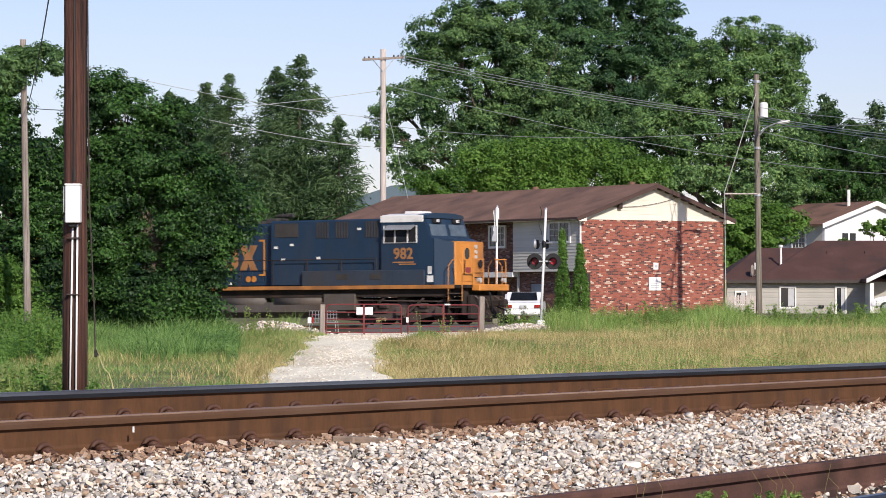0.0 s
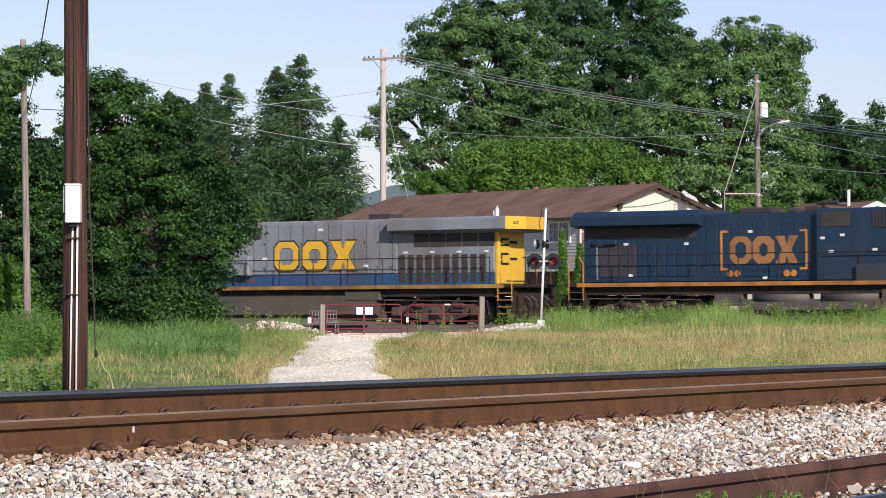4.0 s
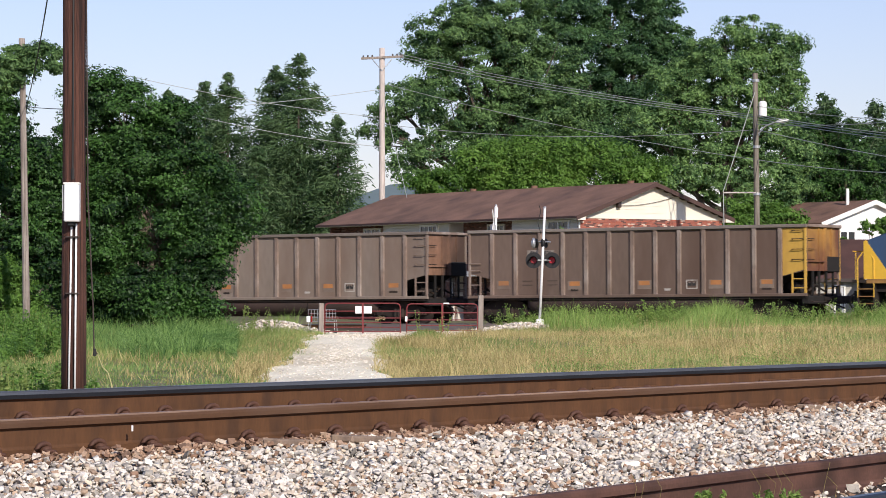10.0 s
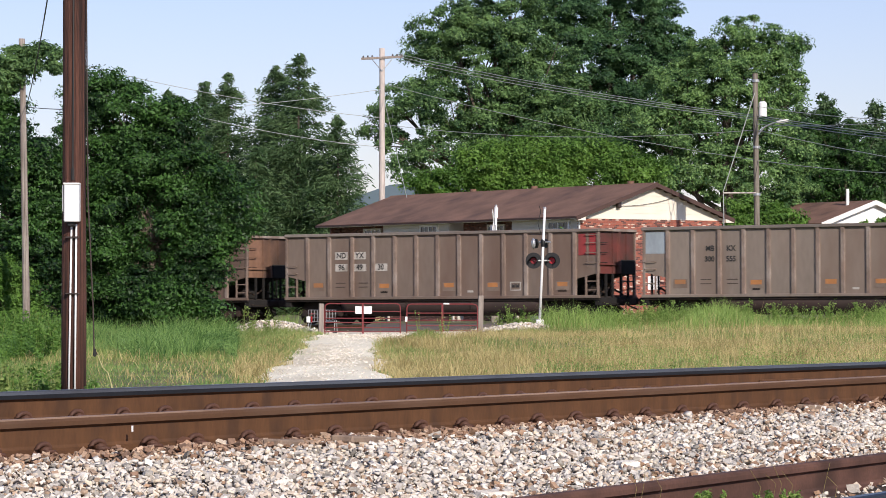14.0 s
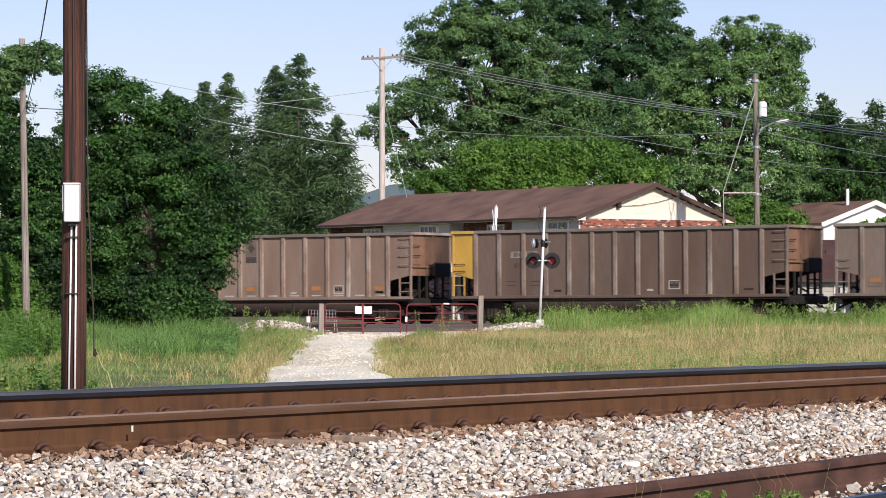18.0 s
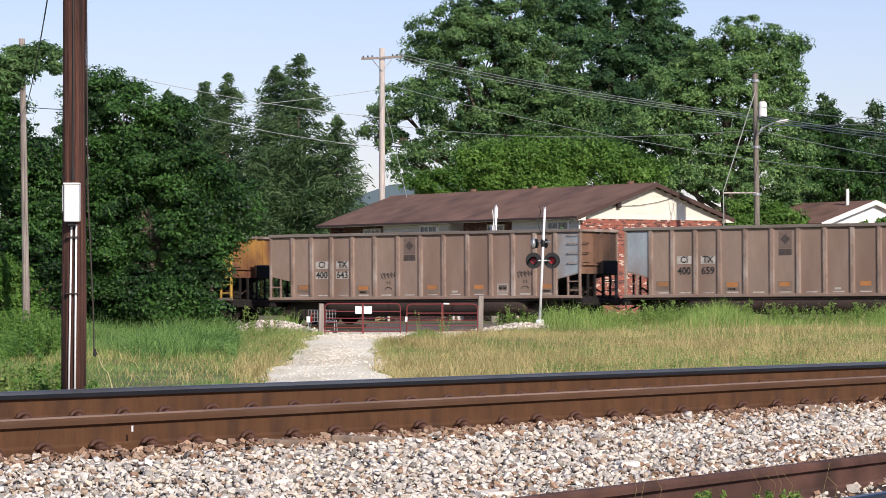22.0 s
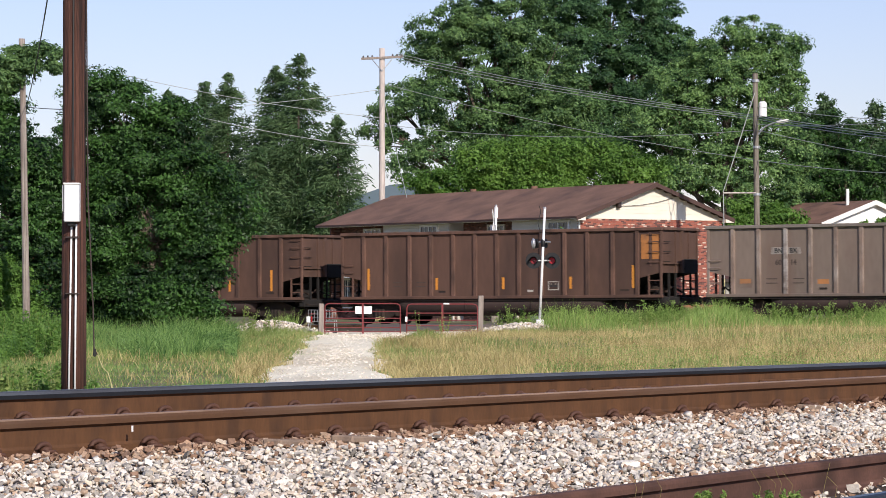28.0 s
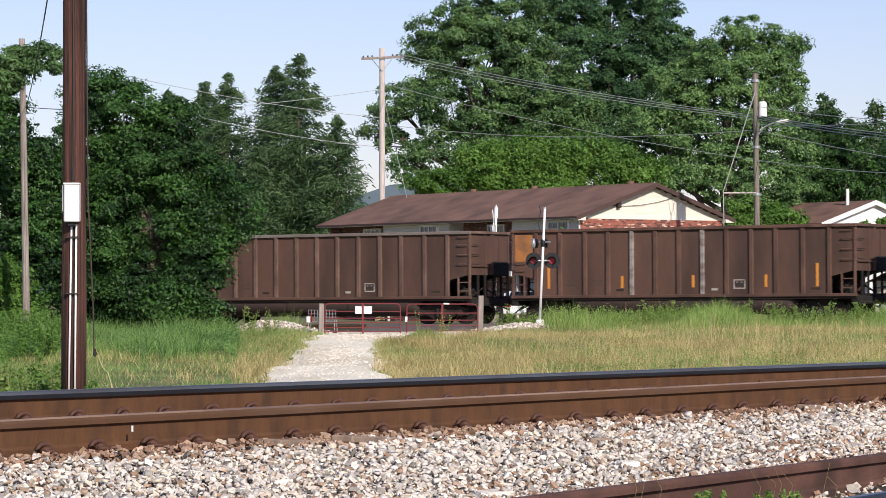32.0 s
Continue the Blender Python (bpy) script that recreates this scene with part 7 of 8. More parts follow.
rw = random.Random(5)
for k in range(130):
    al_ = rw.uniform(14, 38)
    p = TRACK_A + WAY * al_ - Vector((-WAY.y, WAY.x, 0)) * rw.uniform(3.2, 6.5)
    weed(p.x, p.y, rw.uniform(0.5, 1.05), 110, 400 + k, "weed_pale")
for k in range(8):
    weed(rw.uniform(-6.8, -5.6), rw.uniform(105, 110), rw.uniform(0.4, 1.2), 70, 460 + k, "grass_green")
for x, y, h in ((-0.75, 104, 0.95), (0.15, 105, 0.85), (0.0, 104.5, 0.6)):
    weed(x, y, h, 34, int(500 + x * 10), "grass_green", "sparse weed growing at the gate")
for k in range(40):
    y = rw.uniform(35.0, 42.0)
    weed(y * rw.uniform(-0.141, -0.112), y, rw.uniform(0.2, 0.55), 80, 520 + k, "leaf_light" if k % 3 else "grass_green", "low leafy weed at the foot of the pole", None, 0.03)
for k in range(60):
    y = rw.uniform(62, 104)
    weed(-(rw.uniform(0.122, 0.148)) * y, y, rw.uniform(0.5, 1.1), 160, 600 + k, "leaf_light", "leafy green weed before the thicket")
for k in range(14):
    x, y = rw.choice((1.36, 1.42, 1.66, 1.72, 1.80)) + rw.uniform(-0.05, 0.05), rw.uniform(16.05, 16.3)
    weed(x, y, rw.uniform(0.03, 0.06), 34, 700 + k, "weed_pale", "small feathery weed sprouting in the ballast", 0.545, 0.013)
for k in range(9):
    x, y = rw.uniform(0.9, 2.25), rw.uniform(15.9, 16.4)
    bm = B()
    sweep(bm, [(0, 0, 0), (0.015, 0, 0.08), (rw.uniform(-0.05, 0.05), 0, rw.uniform(0.12, 0.2))], 0.0012, 4)
    ob = tagged(obj("dry_stalk", bm, M["grass_dry"]), "thin dry grass stalk standing in the ballast", "grass stalk", "dry stalks in the ballast")
    ob.matrix_basis = pose(x, y, 0.545)

# ---- brick house ----
# local: x along the front from the near corner to the far one, y into the house
HW, HL, HE, HR = 8.7, 23.1, 5.35, 6.87
hx = Vector((-0.557, 0.8305, 0))
HOUSE = Matrix.Translation((6.65, 149.0, 0.25)) @ Matrix.Rotation(math.atan2(-hx.x, hx.y), 4, "Z")
# local axes: x into the gable (towards its far corner), y along the front away from it
house = thing("brick_house", HOUSE, "two-storey brick apartment house with a brown shingle roof", "house")


def hslab(name, x0, x1, y0, y1, z0, z1, m, parent=None, label="", bevel=0.0):
    return part(name, box(B(), x0, x1, y0, y1, z0, z1, bevel), M[m], parent or house, label)


hslab("gable_wall", 0, HW, 0, 0.25, -0.3, HE - 0.05, "brick", None, "red and white mottled brick gable wall")
bm = B()
prism(bm, [(0, HE - 0.05), (HW, HE - 0.05), (HW / 2, HR - 0.08)], "y", 0.02, 0.24)
gable = part("gable", bm, M["cream"], house, "cream painted gable boards")
for k in range(9):
    z = HE - 0.05 + 0.17 * k
    inset = (z - HE + 0.05) / (HR - HE) * HW / 2
    hslab("board", inset + 0.25, HW - inset - 0.25, 0.006, 0.02, z + 0.01, z + 0.165, "cream", gable)
hslab("trim_board", 0.0, HW, -0.02, 0.02, HE - 0.16, HE - 0.04, "cream", None, "cream trim board")
# front wall, in bays of siding and of brick
bays = [(0.0, 5.75, True), (5.75, 11.3, False), (11.3, 17.5, True), (17.5, 23.1, False)]
for a, b, sided in bays:
    if sided:
        hslab("wall", 0.03, 0.25, a + 0.25 if not a else a, b, 2.7, HE - 0.05, "siding")
        w = hslab("lower_wall", 0.35, 0.55, a + 0.25 if not a else a, b, -0.3, 2.7, "brick_shaded", None, "recessed lower brick wall, shade put into its colour")
        for k in range(17):
            z = 2.7 + 0.152 * k
            bm = B()
            prism(bm, [(0.03, z), (-0.012, z + 0.004), (0.012, z + 0.15), (0.03, z + 0.15)], "y", a + 0.06, b - 0.03)
            part("siding_board", bm, M["siding"], house)
    else:
        hslab("wall", 0.9, 1.15, a, b, -0.3, HE - 0.05, "brick_shaded", None, "brick wall under the eaves, shade put into its colour")
        hslab("balcony_floor", -0.02, 0.9, a, b, 2.45, 2.7, "white_trim")
        hslab("return_wall", 0.25, 0.9, a - 0.12, a, -0.3, HE - 0.05, "siding")
        hslab("return_wall", 0.25, 0.9, b, b + 0.12, -0.3, HE - 0.05, "siding" if b < 20 else "brick_shaded")


def window(x, y0, y1, z0, z1, parent):
    w = part("window", box(B(), x - 0.02, x + 0.05, y0, y1, z0, z1), M["window_pane"], parent)
    for a, b, c, d in ((y0 - 0.09, y1 + 0.09, z1 - 0.02, z1 + 0.08), (y0 - 0.09, y1 + 0.09, z0 - 0.09, z0 + 0.02), (y0 - 0.09, y0 + 0.03, z0 + 0.021, z1 - 0.021), (y1 - 0.03, y1 + 0.09, z0 + 0.021, z1 - 0.021)):
        part("window_frame", box(B(), x - 0.06, x + 0.02, a, b, c, d), M["white_trim"], w)
    m = (y0 + y1) / 2
    part("mullion", box(B(), x - 0.055, x - 0.021, m - 0.035, m + 0.035, z0 + 0.022, z1 - 0.022), M["white_trim"], w)
    for k in (0.33, 0.66):
        part("glazing_bar", box(B(), x - 0.045, x - 0.022, y0 + 0.031, y1 - 0.031, z0 + (z1 - z0) * k - 0.006, z0 + (z1 - z0) * k + 0.006), M["white_trim"], w)
    for yy in (y0 + (m - y0) * 0.5, m + (y1 - m) * 0.5):
        part("glazing_bar", box(B(), x - 0.046, x - 0.0225, yy - 0.006, yy + 0.006, z0 + 0.023, z1 - 0.023), M["white_trim"], w)
    return w


window(-0.01, 0.95, 2.6, 4.15, 5.05, house)
window(-0.01, 12.35, 13.85, 4.15, 5.05, house)
window(0.88, 7.65, 9.0, 4.0, 5.0, house)
window(0.88, 19.06, 20.67, 4.1, 5.0, house)
window(0.88, 19.3, 20.65, 0.9, 2.35, house)
window(0.88, 21.9, 22.75, 0.9, 2.35, house)
window(0.33, 15.1, 15.95, 0.9, 2.35, house)
ac_ = hslab("air_conditioner", -0.25, 0.05, 13.2, 13.9, 4.16, 4.5, "white_trim")
hslab("door", 0.32, 0.36, 3.7, 4.6, 0.0, 2.1, "panel_blue", None, "pale teal door")
hslab("downspout", -0.07, 0.0, 0.02, 0.10, 0, HE - 0.1, "white_trim")
for s in (0, 1):
    bm = B()
    e, r = ((-0.5, HE - 0.16), (HW / 2, HR)) if not s else ((HW + 0.5, HE - 0.16), (HW / 2, HR))
    prism(bm, [e, r, (r[0], r[1] + 0.10), (e[0], e[1] + 0.10)], "y", -0.35, HL + 0.35)
    part("roof", bm, M["roof"], house, "brown asphalt shingle roof")
    bm = B()
    prism(bm, [(e[0], e[1] - 0.1), (r[0], r[1] - 0.1), (r[0], r[1] + 0.11), (e[0], e[1] + 0.11)], "y", -0.38, -0.352)
    part("barge_board", bm, M["brown_trim"], house, "dark brown barge board")
    bm = B()
    sg = -1 if not s else 1
    box(bm, min(e[0], e[0] + sg * 0.03), max(e[0], e[0] + sg * 0.03), -0.34, HL + 0.34, e[1] - 0.01, e[1] + 0.085)
    part("gutter", bm, M["white_trim" if s else "brown_trim"], house)
    # boxed eave ends
    bm = B()
    prism(bm, [(e[0], e[1] - 0.1), (e[0] - sg * 0.55, e[1] - 0.1), (e[0] - sg * 0.55, e[1] + 0.1)], "y", -0.36, -0.02)
    part("eave_box", bm, M["cream"], house, "cream boxed eave end")
    hslab("soffit", *sorted((e[0], e[0] - sg * 0.5)), -0.3, HL + 0.3, e[1] - 0.02, e[1] + 0.0, "white_trim")
bm = B()
prism(bm, [(HW / 2 - 0.2, HR + 0.03), (HW / 2, HR + 0.13), (HW / 2 + 0.2, HR + 0.03)], "y", -0.36, HL + 0.36)
part("ridge_cap", bm, M["roof"], house)
for y, dx in ((2.2, -0.5), (10.5, 0.3), (16.0, -0.3)):
    bm = B()
    tube(bm, (HW / 2 + 0.4 + dx * 0.1, y, HR - 0.2), (HW / 2 + 0.4 + dx * 0.1, y, HR + 0.28), 0.14, 0.18, 10)
    part("roof_vent", bm, M["roof"], house)
hslab("utility_cabinet", 0.02, 0.42, -0.14, -0.004, -0.3, 2.6, "shade_brown", None, "tall dark brown cabinet at the wall corner", 0.01)
hslab("sign", 4.05, 4.78, -0.03, -0.004, 1.78, 2.43, "white", None, "white notice board on the brick wall")
for k in range(4):
    hslab("sign_line", 4.15, 4.66, -0.036, -0.03, 1.90 + 0.11 * k, 1.93 + 0.11 * k, "mark_grey")
hslab("sign", 4.32, 4.62, -0.03, -0.004, 2.80, 3.13, "white", None, "small white plate on the brick wall")
hslab("sign_line", 4.38, 4.56, -0.036, -0.03, 2.9, 3.03, "mark_grey")
hslab("floodlight", 2.1, 2.32, -0.22, -0.01, 5.72, 6.1, "shade_brown", None, "dark wall floodlight", 0.03)
bm = B()
tube(bm, (1.5, -0.04, 5.85), (2.15, -0.04, 5.85), 0.02, None, 6)
for k in range(8):
    a, b = k / 8, (k + 1) / 8
    tube(bm, (2.3 + 3.3 * a, -0.05, 5.82 + 0.45 * a * a), (2.3 + 3.3 * b, -0.05, 5.82 + 0.45 * b * b), 0.012, None, 5)
part("cable", bm, M["wire_black"], house)

# ---- low house ----
low = thing("low_house", pose(16.9, 185, 0.15), "low single-storey house with pale siding and a brown roof", "house")
hslab("wall", 0, 16, 0, 0.2, -0.2, 2.5, "siding_low", low, "pale horizontal siding wall, greyed by shade put into its colour")
for k in range(16):
    bm = B()
    z = 0.0 + 0.155 * k
    prism(bm, [(0, z), (-0.02, z + 0.004), (0, z + 0.15)], "x", 0.05, 8.25)
    part("siding_board", bm, M["siding_low"], low)
hslab("wall", 0, 0.2, 0.2, 8, -0.2, 2.5, "siding_low", low)
hslab("wall", 0, 16, 7.8, 8, -0.2, 2.5, "siding_low", low)
def hip_roof(x0, x1, r0, z1, label):
    """A roof hipped at its near end, with its ridge from r0 to x1."""
    rv = [(x0, -0.5, 2.5), (x1, -0.5, 2.5), (x1, 8.5, 2.5), (x0, 8.5, 2.5), (r0, 4, z1), (x1, 4, z1)]
    rv = rv + [(x, y, z + 0.12) for x, y, z in rv]
    rf = [(0, 4, 3), (0, 1, 5, 4), (2, 3, 4, 5), (6, 9, 10), (6, 10, 11, 7), (8, 11, 10, 9), (0, 6, 7, 1), (3, 9, 6, 0), (1, 7, 11, 5), (2, 5, 11, 8), (2, 8, 9, 3)]
    raw("roof", rv, rf, M["roof_dark"], low)["label"] = label


hip_roof(1.8, 16.5, 5.8, 4.9, "dark brown shingle hipped roof")
hip_roof(-0.5, 5.4, 2.3, 4.46, "lower dark brown shingle roof")
# Near-black brown paints the shadow line along the eave.
hslab("fascia", -0.5, 8.3, -0.53, -0.503, 2.42, 2.62, "shade_brown", low)


def lowwin(x0, x1, z0, z1, name="window", m="glass"):
    w = part(name, box(B(), x0, x1, -0.06, 0.01, z0, z1), M[m], low)
    for a, b, c, d in ((x0 - 0.09, x1 + 0.09, z1, z1 + 0.1), (x0 - 0.09, x1 + 0.09, z0 - 0.1, z0), (x0 - 0.09, x0, z0, z1), (x1, x1 + 0.09, z0, z1)):
        part("window_frame", box(B(), a, b, -0.09, -0.02, c, d), M["white_trim"], w)
    part("curtain", box(B(), x0 + (x1 - x0) * 0.52, x0 + (x1 - x0) * 0.94, -0.068, -0.061, z0 + 0.03, z1 - 0.03), M["mark_grey"], w)
    return w


lowwin(3.2, 4.02, 1.0, 2.13)
lowwin(6.52, 7.02, 0.5, 2.13)
lowwin(0.55, 1.1, 1.2, 1.85)
hslab("wall_lamp", 5.45, 5.75, -0.2, -0.02, 0.95, 1.1, "black", low, "", 0.02)
hslab("porch_post", 8.15, 8.35, -2.6, -2.4, -0.2, 2.4, "white_trim", low, "", 0.01)
bm = B()
prism(bm, [(7.9, 2.45), (11.1, 4.0), (14.3, 2.45), (14.3, 2.65), (11.1, 4.2), (7.9, 2.65)], "y", -2.9, 1.0)
part("porch_roof", bm, M["roof_dark"], low)
bm = B()
prism(bm, [(7.9, 2.40), (11.1, 3.95), (14.3, 2.40), (14.3, 2.66), (11.1, 4.21), (7.9, 2.66)], "y", -2.95, -2.902)
part("barge_board", bm, M["white_trim"], low, "white barge board")
hslab("porch_wall", 8.22, 8.4, -2.4, 0, -0.2, 2.4, "white_trim", low)
for x, y, h in ((3.35, 1.3, 0.95), (1.6, 0.5, 0.25), (1.75, 0.8, 0.3)):
    bm = B()
    z = 2.6 + (y + 0.5) * 0.567
    tube(bm, (x, y, z - 0.1), (x, y, z + h), 0.07 if h > 0.5 else 0.05, None, 8)
    if h > 0.5:
        tube(bm, (x, y, z + h), (x, y, z + h + 0.14), 0.12, None, 10)
    part("vent_pipe", bm, M["white_trim"], low)
for x in (6.46, 8.75):
    bm = B()
    prism(bm, [(2.2, 4.0), (2.55, 4.34), (2.8, 4.34), (2.8, 4.0)], "x", x - 0.2, x + 0.2)
    part("roof_vent", bm, M["roof_dark"], low)
dish = thing("satellite_dish", pose(18.4, 184.9, 2.85, 0, 0, 70), "grey satellite dish on the eave", "satellite dish")
bm = B()
bmesh.ops.create_uvsphere(bm, u_segments=14, v_segments=8, radius=0.36, matrix=Matrix.Translation((0, 0, 0.45)) @ Matrix.Diagonal((0.95, 0.2, 1, 1)))
part("reflector", bm, M["pole_grey"], dish, smooth=True)
bm = B()
tube(bm, (0, 0.1, -0.2), (0, 0.1, 0.4), 0.03, None, 6)
tube(bm, (0, 0, 0.1), (0, -0.45, 0.35), 0.02, None, 6)
part("arm", bm, M["steel"], dish)

# ---- white house beyond ----
white = thing("white_house", Matrix.Translation((26.4, 215.0, 1.0)) @ Matrix.Rotation(math.atan2(-hx.x, hx.y), 4, "Z"), "white two-storey house with a brown roof behind the trees", "house")
bm = B()
prism(bm, [(0, -1), (9, -1), (9, 5.85), (4.5, 7.3), (0, 5.85)], "y", 0, 0.25)
part("gable_wall", bm, M["white"], white)
hslab("wall", 0, 0.25, 0.25, 11, -1, 5.85, "siding", white)
hslab("wall", 8.75, 9, 0.25, 11, -1, 5.85, "white", white)
for s in (0, 1):
    bm = B()
    e, r = ((-0.5, 5.7), (4.5, 7.35)) if not s else ((9.5, 5.7), (4.5, 7.35))
    prism(bm, [e, r, (r[0], r[1] + 0.12), (e[0], e[1] + 0.12)], "y", -0.35, 11.3)
    part("roof", bm, M["roof"], white)
    bm = B()
    prism(bm, [(e[0], e[1] - 0.2), (r[0], r[1] - 0.2), (r[0], r[1] + 0.13), (e[0], e[1] + 0.13)], "y", -0.40, -0.36)
    part("barge_board", bm, M["white_trim"], white)
for x in (1.6, 2.3):
    part("window", box(B(), x, x + 0.5, -0.05, 0.0, 4.3, 5.2), M["glass"], white)
window(-0.02, 2.0, 3.4, 4.2, 5.3, white)
bm = B()
tube(bm, (3.6, 1.6, 6.6), (3.6, 1.6, 8.3), 0.12, None, 8)
part("vent_pipe", bm, M["white_trim"], white)

# picket fence between the houses
fence = thing("picket_fence", pose(15.6, 172, 0.45), "weathered grey picket fence between the houses", "fence")
for k in range(15):
    x = 0.115 * k
    bm = B()
    h = 1.38 + 0.05 * math.sin(k * 2.2)
    prism(bm, [(x, 0), (x + 0.085, 0), (x + 0.085, h - 0.06), (x + 0.042, h), (x, h - 0.06)], "y", -0.01, 0.01)
    part("picket", bm, M["pole_pale"], fence)
for z in (0.35, 1.05):
    part("fence_rail", box(B(), 0, 1.75, 0.012, 0.05, z, z + 0.08), M["pole_pale"], fence)


# ---- parked cars ----
def sedan(m, label):
    """A saloon car, its tail towards -y."""
    root = thing("parked_car", m, label, "car")
    prof = [(-2.25, 0.35), (-2.3, 0.62), (-2.22, 0.92), (-1.65, 0.98), (-1.05, 1.40), (0.35, 1.42), (1.05, 0.98), (2.05, 0.85), (2.25, 0.62), (2.25, 0.35)]
    bm = B()
    prism(bm, prof, "x", -0.86, 0.86)
    bmesh.ops.bevel(bm, geom=[e for e in bm.edges], offset=0.09, segments=2, affect="EDGES")
    part("body", bm, M["car_white"], root, smooth=False)
    bm = B()
    vs = [bm.verts.new(p) for p in ((-0.62, -1.66, 1.02), (0.62, -1.66, 1.02), (0.55, -1.12, 1.38), (-0.55, -1.12, 1.38))]
    fc = bm.faces.new(vs)
    bmesh.ops.solidify(bm, geom=[fc], thickness=0.03)
    g = part("rear_window", bm, M["glass"], root)
    g.location = (0, -0.02, 0.02)
    for s in (-1, 1):
        bm = B()
        prism(bm, [(-1.35, 1.0), (-0.95, 1.34), (0.3, 1.36), (0.85, 1.0)], "x", *sorted((s * 0.85, s * 0.87)))
        part("side_window", bm, M["glass"], root)
        part("tail_light", box(B(), *sorted((s * 0.5, s * 0.82)), -2.34, -2.26, 0.70, 0.84, 0.02), M["tail_red"], root, "red tail light")
        for y in (-1.4, 1.4):
            bm = B()
            tube(bm, (s * 0.68, y, 0.32), (s * 0.88, y, 0.32), 0.32, None, 18)
            w = part("wheel", bm, M["black"], root)
            bm = B()
            tube(bm, (s * 0.875, y, 0.32), (s * 0.89, y, 0.32), 0.2, None, 12)
            part("hubcap", bm, M["steel"], w)
    part("plate", box(B(), -0.16, 0.16, -2.335, -2.31, 0.70, 0.82), M["mark_grey"], root)
    part("bumper", box(B(), -0.85, 0.85, -2.36, -2.25, 0.38, 0.58, 0.04), M["car_white"], root)
    return root


M["car_white"] = mat("car_white_paint", (0.75, 0.76, 0.78), 0.25, 0, 0.03, 2, 20, 0)
M["tail_red"] = mat("tail_light_red", (0.35, 0.02, 0.02), 0.25, 0, 0.1, 5, 30, 0)
sedan(pose(3.75, 141.5, float(ground_z(3.75, 141.5)), 0, 0, -4), "white saloon car parked before the brick house")
sedan(pose(26.0, 172.5, float(ground_z(26.0, 172.5)), 0, 0, 80), "white car parked beside the low house")


# columnar evergreens at the house corner
def cypress(x, y, h, r, seed):
    z = float(ground_z(x, y))
    root = thing("arborvitae", pose(x, y, z), "slim columnar evergreen shrub at the house corner", "shrub", "columnar shrubs by the house")
    g = np.random.default_rng(seed)
    zc = h * (0.04 + 0.94 * g.random(260))
    rad = r * np.minimum(1, (h - zc) / (0.75 * h)) * 0.85
    a = g.random(260) * 6.283
    cs = np.stack([np.cos(a) * rad, np.sin(a) * rad, zc], 1)
    v, f = leaves(cs, np.full(260, 0.16), 9000, 0.06, seed, 1.4, 0.1)
    raw("foliage", v, f, M["leaf_light"], root)
    part("trunk", tube(B(), (0, 0, -0.1), (0, 0, h * 0.9), 0.06, 0.02, 6), M["bark"], root)


cypress(5.57, 145.0, 4.3, 0.34, 601)
cypress(6.42, 145.4, 3.6, 0.44, 602)


# ---- poles ----
def pole(x, y, z0, z1, r0, r1, material, label, lean=(0, 0), name="utility_pole"):
    root = thing(name, pose(x, y, z0), label, "pole")
    bm = B()
    n, seg = 8, 16
    rings = []
    for k in range(n + 1):
        a = k / n
        rr = r0 + (r1 - r0) * a + 0.004 * math.sin(k * 1.7)
        zz = (z1 - z0) * a - (0.5 if not k else 0)
        rings.append([bm.verts.new((lean[0] * a + rr * math.cos(6.2832 * q / seg), lean[1] * a + rr * math.sin(6.2832 * q / seg), zz)) for q in range(seg)])
    for a, b in zip(rings, rings[1:]):
        for q in range(seg):
            p = (q + 1) % seg
            bm.faces.new((a[q], a[p], b[p], b[q]))
    bm.faces.new(rings[-1])
    bm.faces.new(rings[0])
    part("shaft", bm, material, root, smooth=True)
    return root


near_pole = pole(-4.26, 36, 0.4, 9.5, 0.145, 0.12, M["pole_brown"], "dark creosoted wooden utility pole with a white box")
bx_ = part("meter_box", box(B(), -0.085, 0.09, -0.30, -0.12, 2.08, 2.52, 0.012), M["white"], near_pole, "white metal equipment box")
part("lid", box(B(), -0.09, 0.095, -0.31, -0.115, 2.51, 2.53, 0.004), M["white_trim"], bx_)
part("hinge", box(B(), -0.105, -0.095, -0.28, -0.15, 2.2, 2.5), M["steel"], bx_)
part("knockout", box(B(), -0.05, 0.03, -0.25, -0.16, 2.03, 2.09, 0.01), M["black"], near_pole)
for x0, x1 in ((-0.01, -0.040), (0.045, 0.032)):
    bm = B()
    tube(bm, (x0, -0.16, 2.06), (x1, -0.18, -0.1), 0.0115, None, 8)
    part("conduit", bm, M["white"], near_pole, "white plastic conduit", True)
for z in (1.25, 1.9):
    part("strap", box(B(), -0.075, 0.075, -0.20, -0.13, z, z + 0.014), M["shade_brown"], near_pole)
bm = B()
tube(bm, (0.02, -0.135, 9.0), (0.0, -0.14, 2.7), 0.010, None, 6)
tube(bm, (0.0, -0.14, 2.7), (0.0, -0.14, 2.57), 0.02, None, 6)
part("cable", bm, M["wire_black"], near_pole)
bm = B()
pts = [(0.13, -0.08, 9.0), (0.15, -0.08, 4.5), (0.17, -0.10, 2.4), (0.235, -0.12, 1.1), (0.25, -0.14, 0.62), (0.29, -0.15, 0.55)]
sweep(bm, pts, 0.009, 6)
part("ground_cable", bm, M["shade_brown"], near_pole)
bm = B()
pts = [(0.29, -0.15, 0.55), (0.36, -0.2, 0.40), (0.42, -0.25, 0.35), (0.46, -0.3, 0.25), (0.5, -0.32, -0.02)]
sweep(bm, pts, 0.0055, 6)
part("loose_cable", bm, M["loco_yellow_cable"], near_pole, "frayed yellowish cable end")
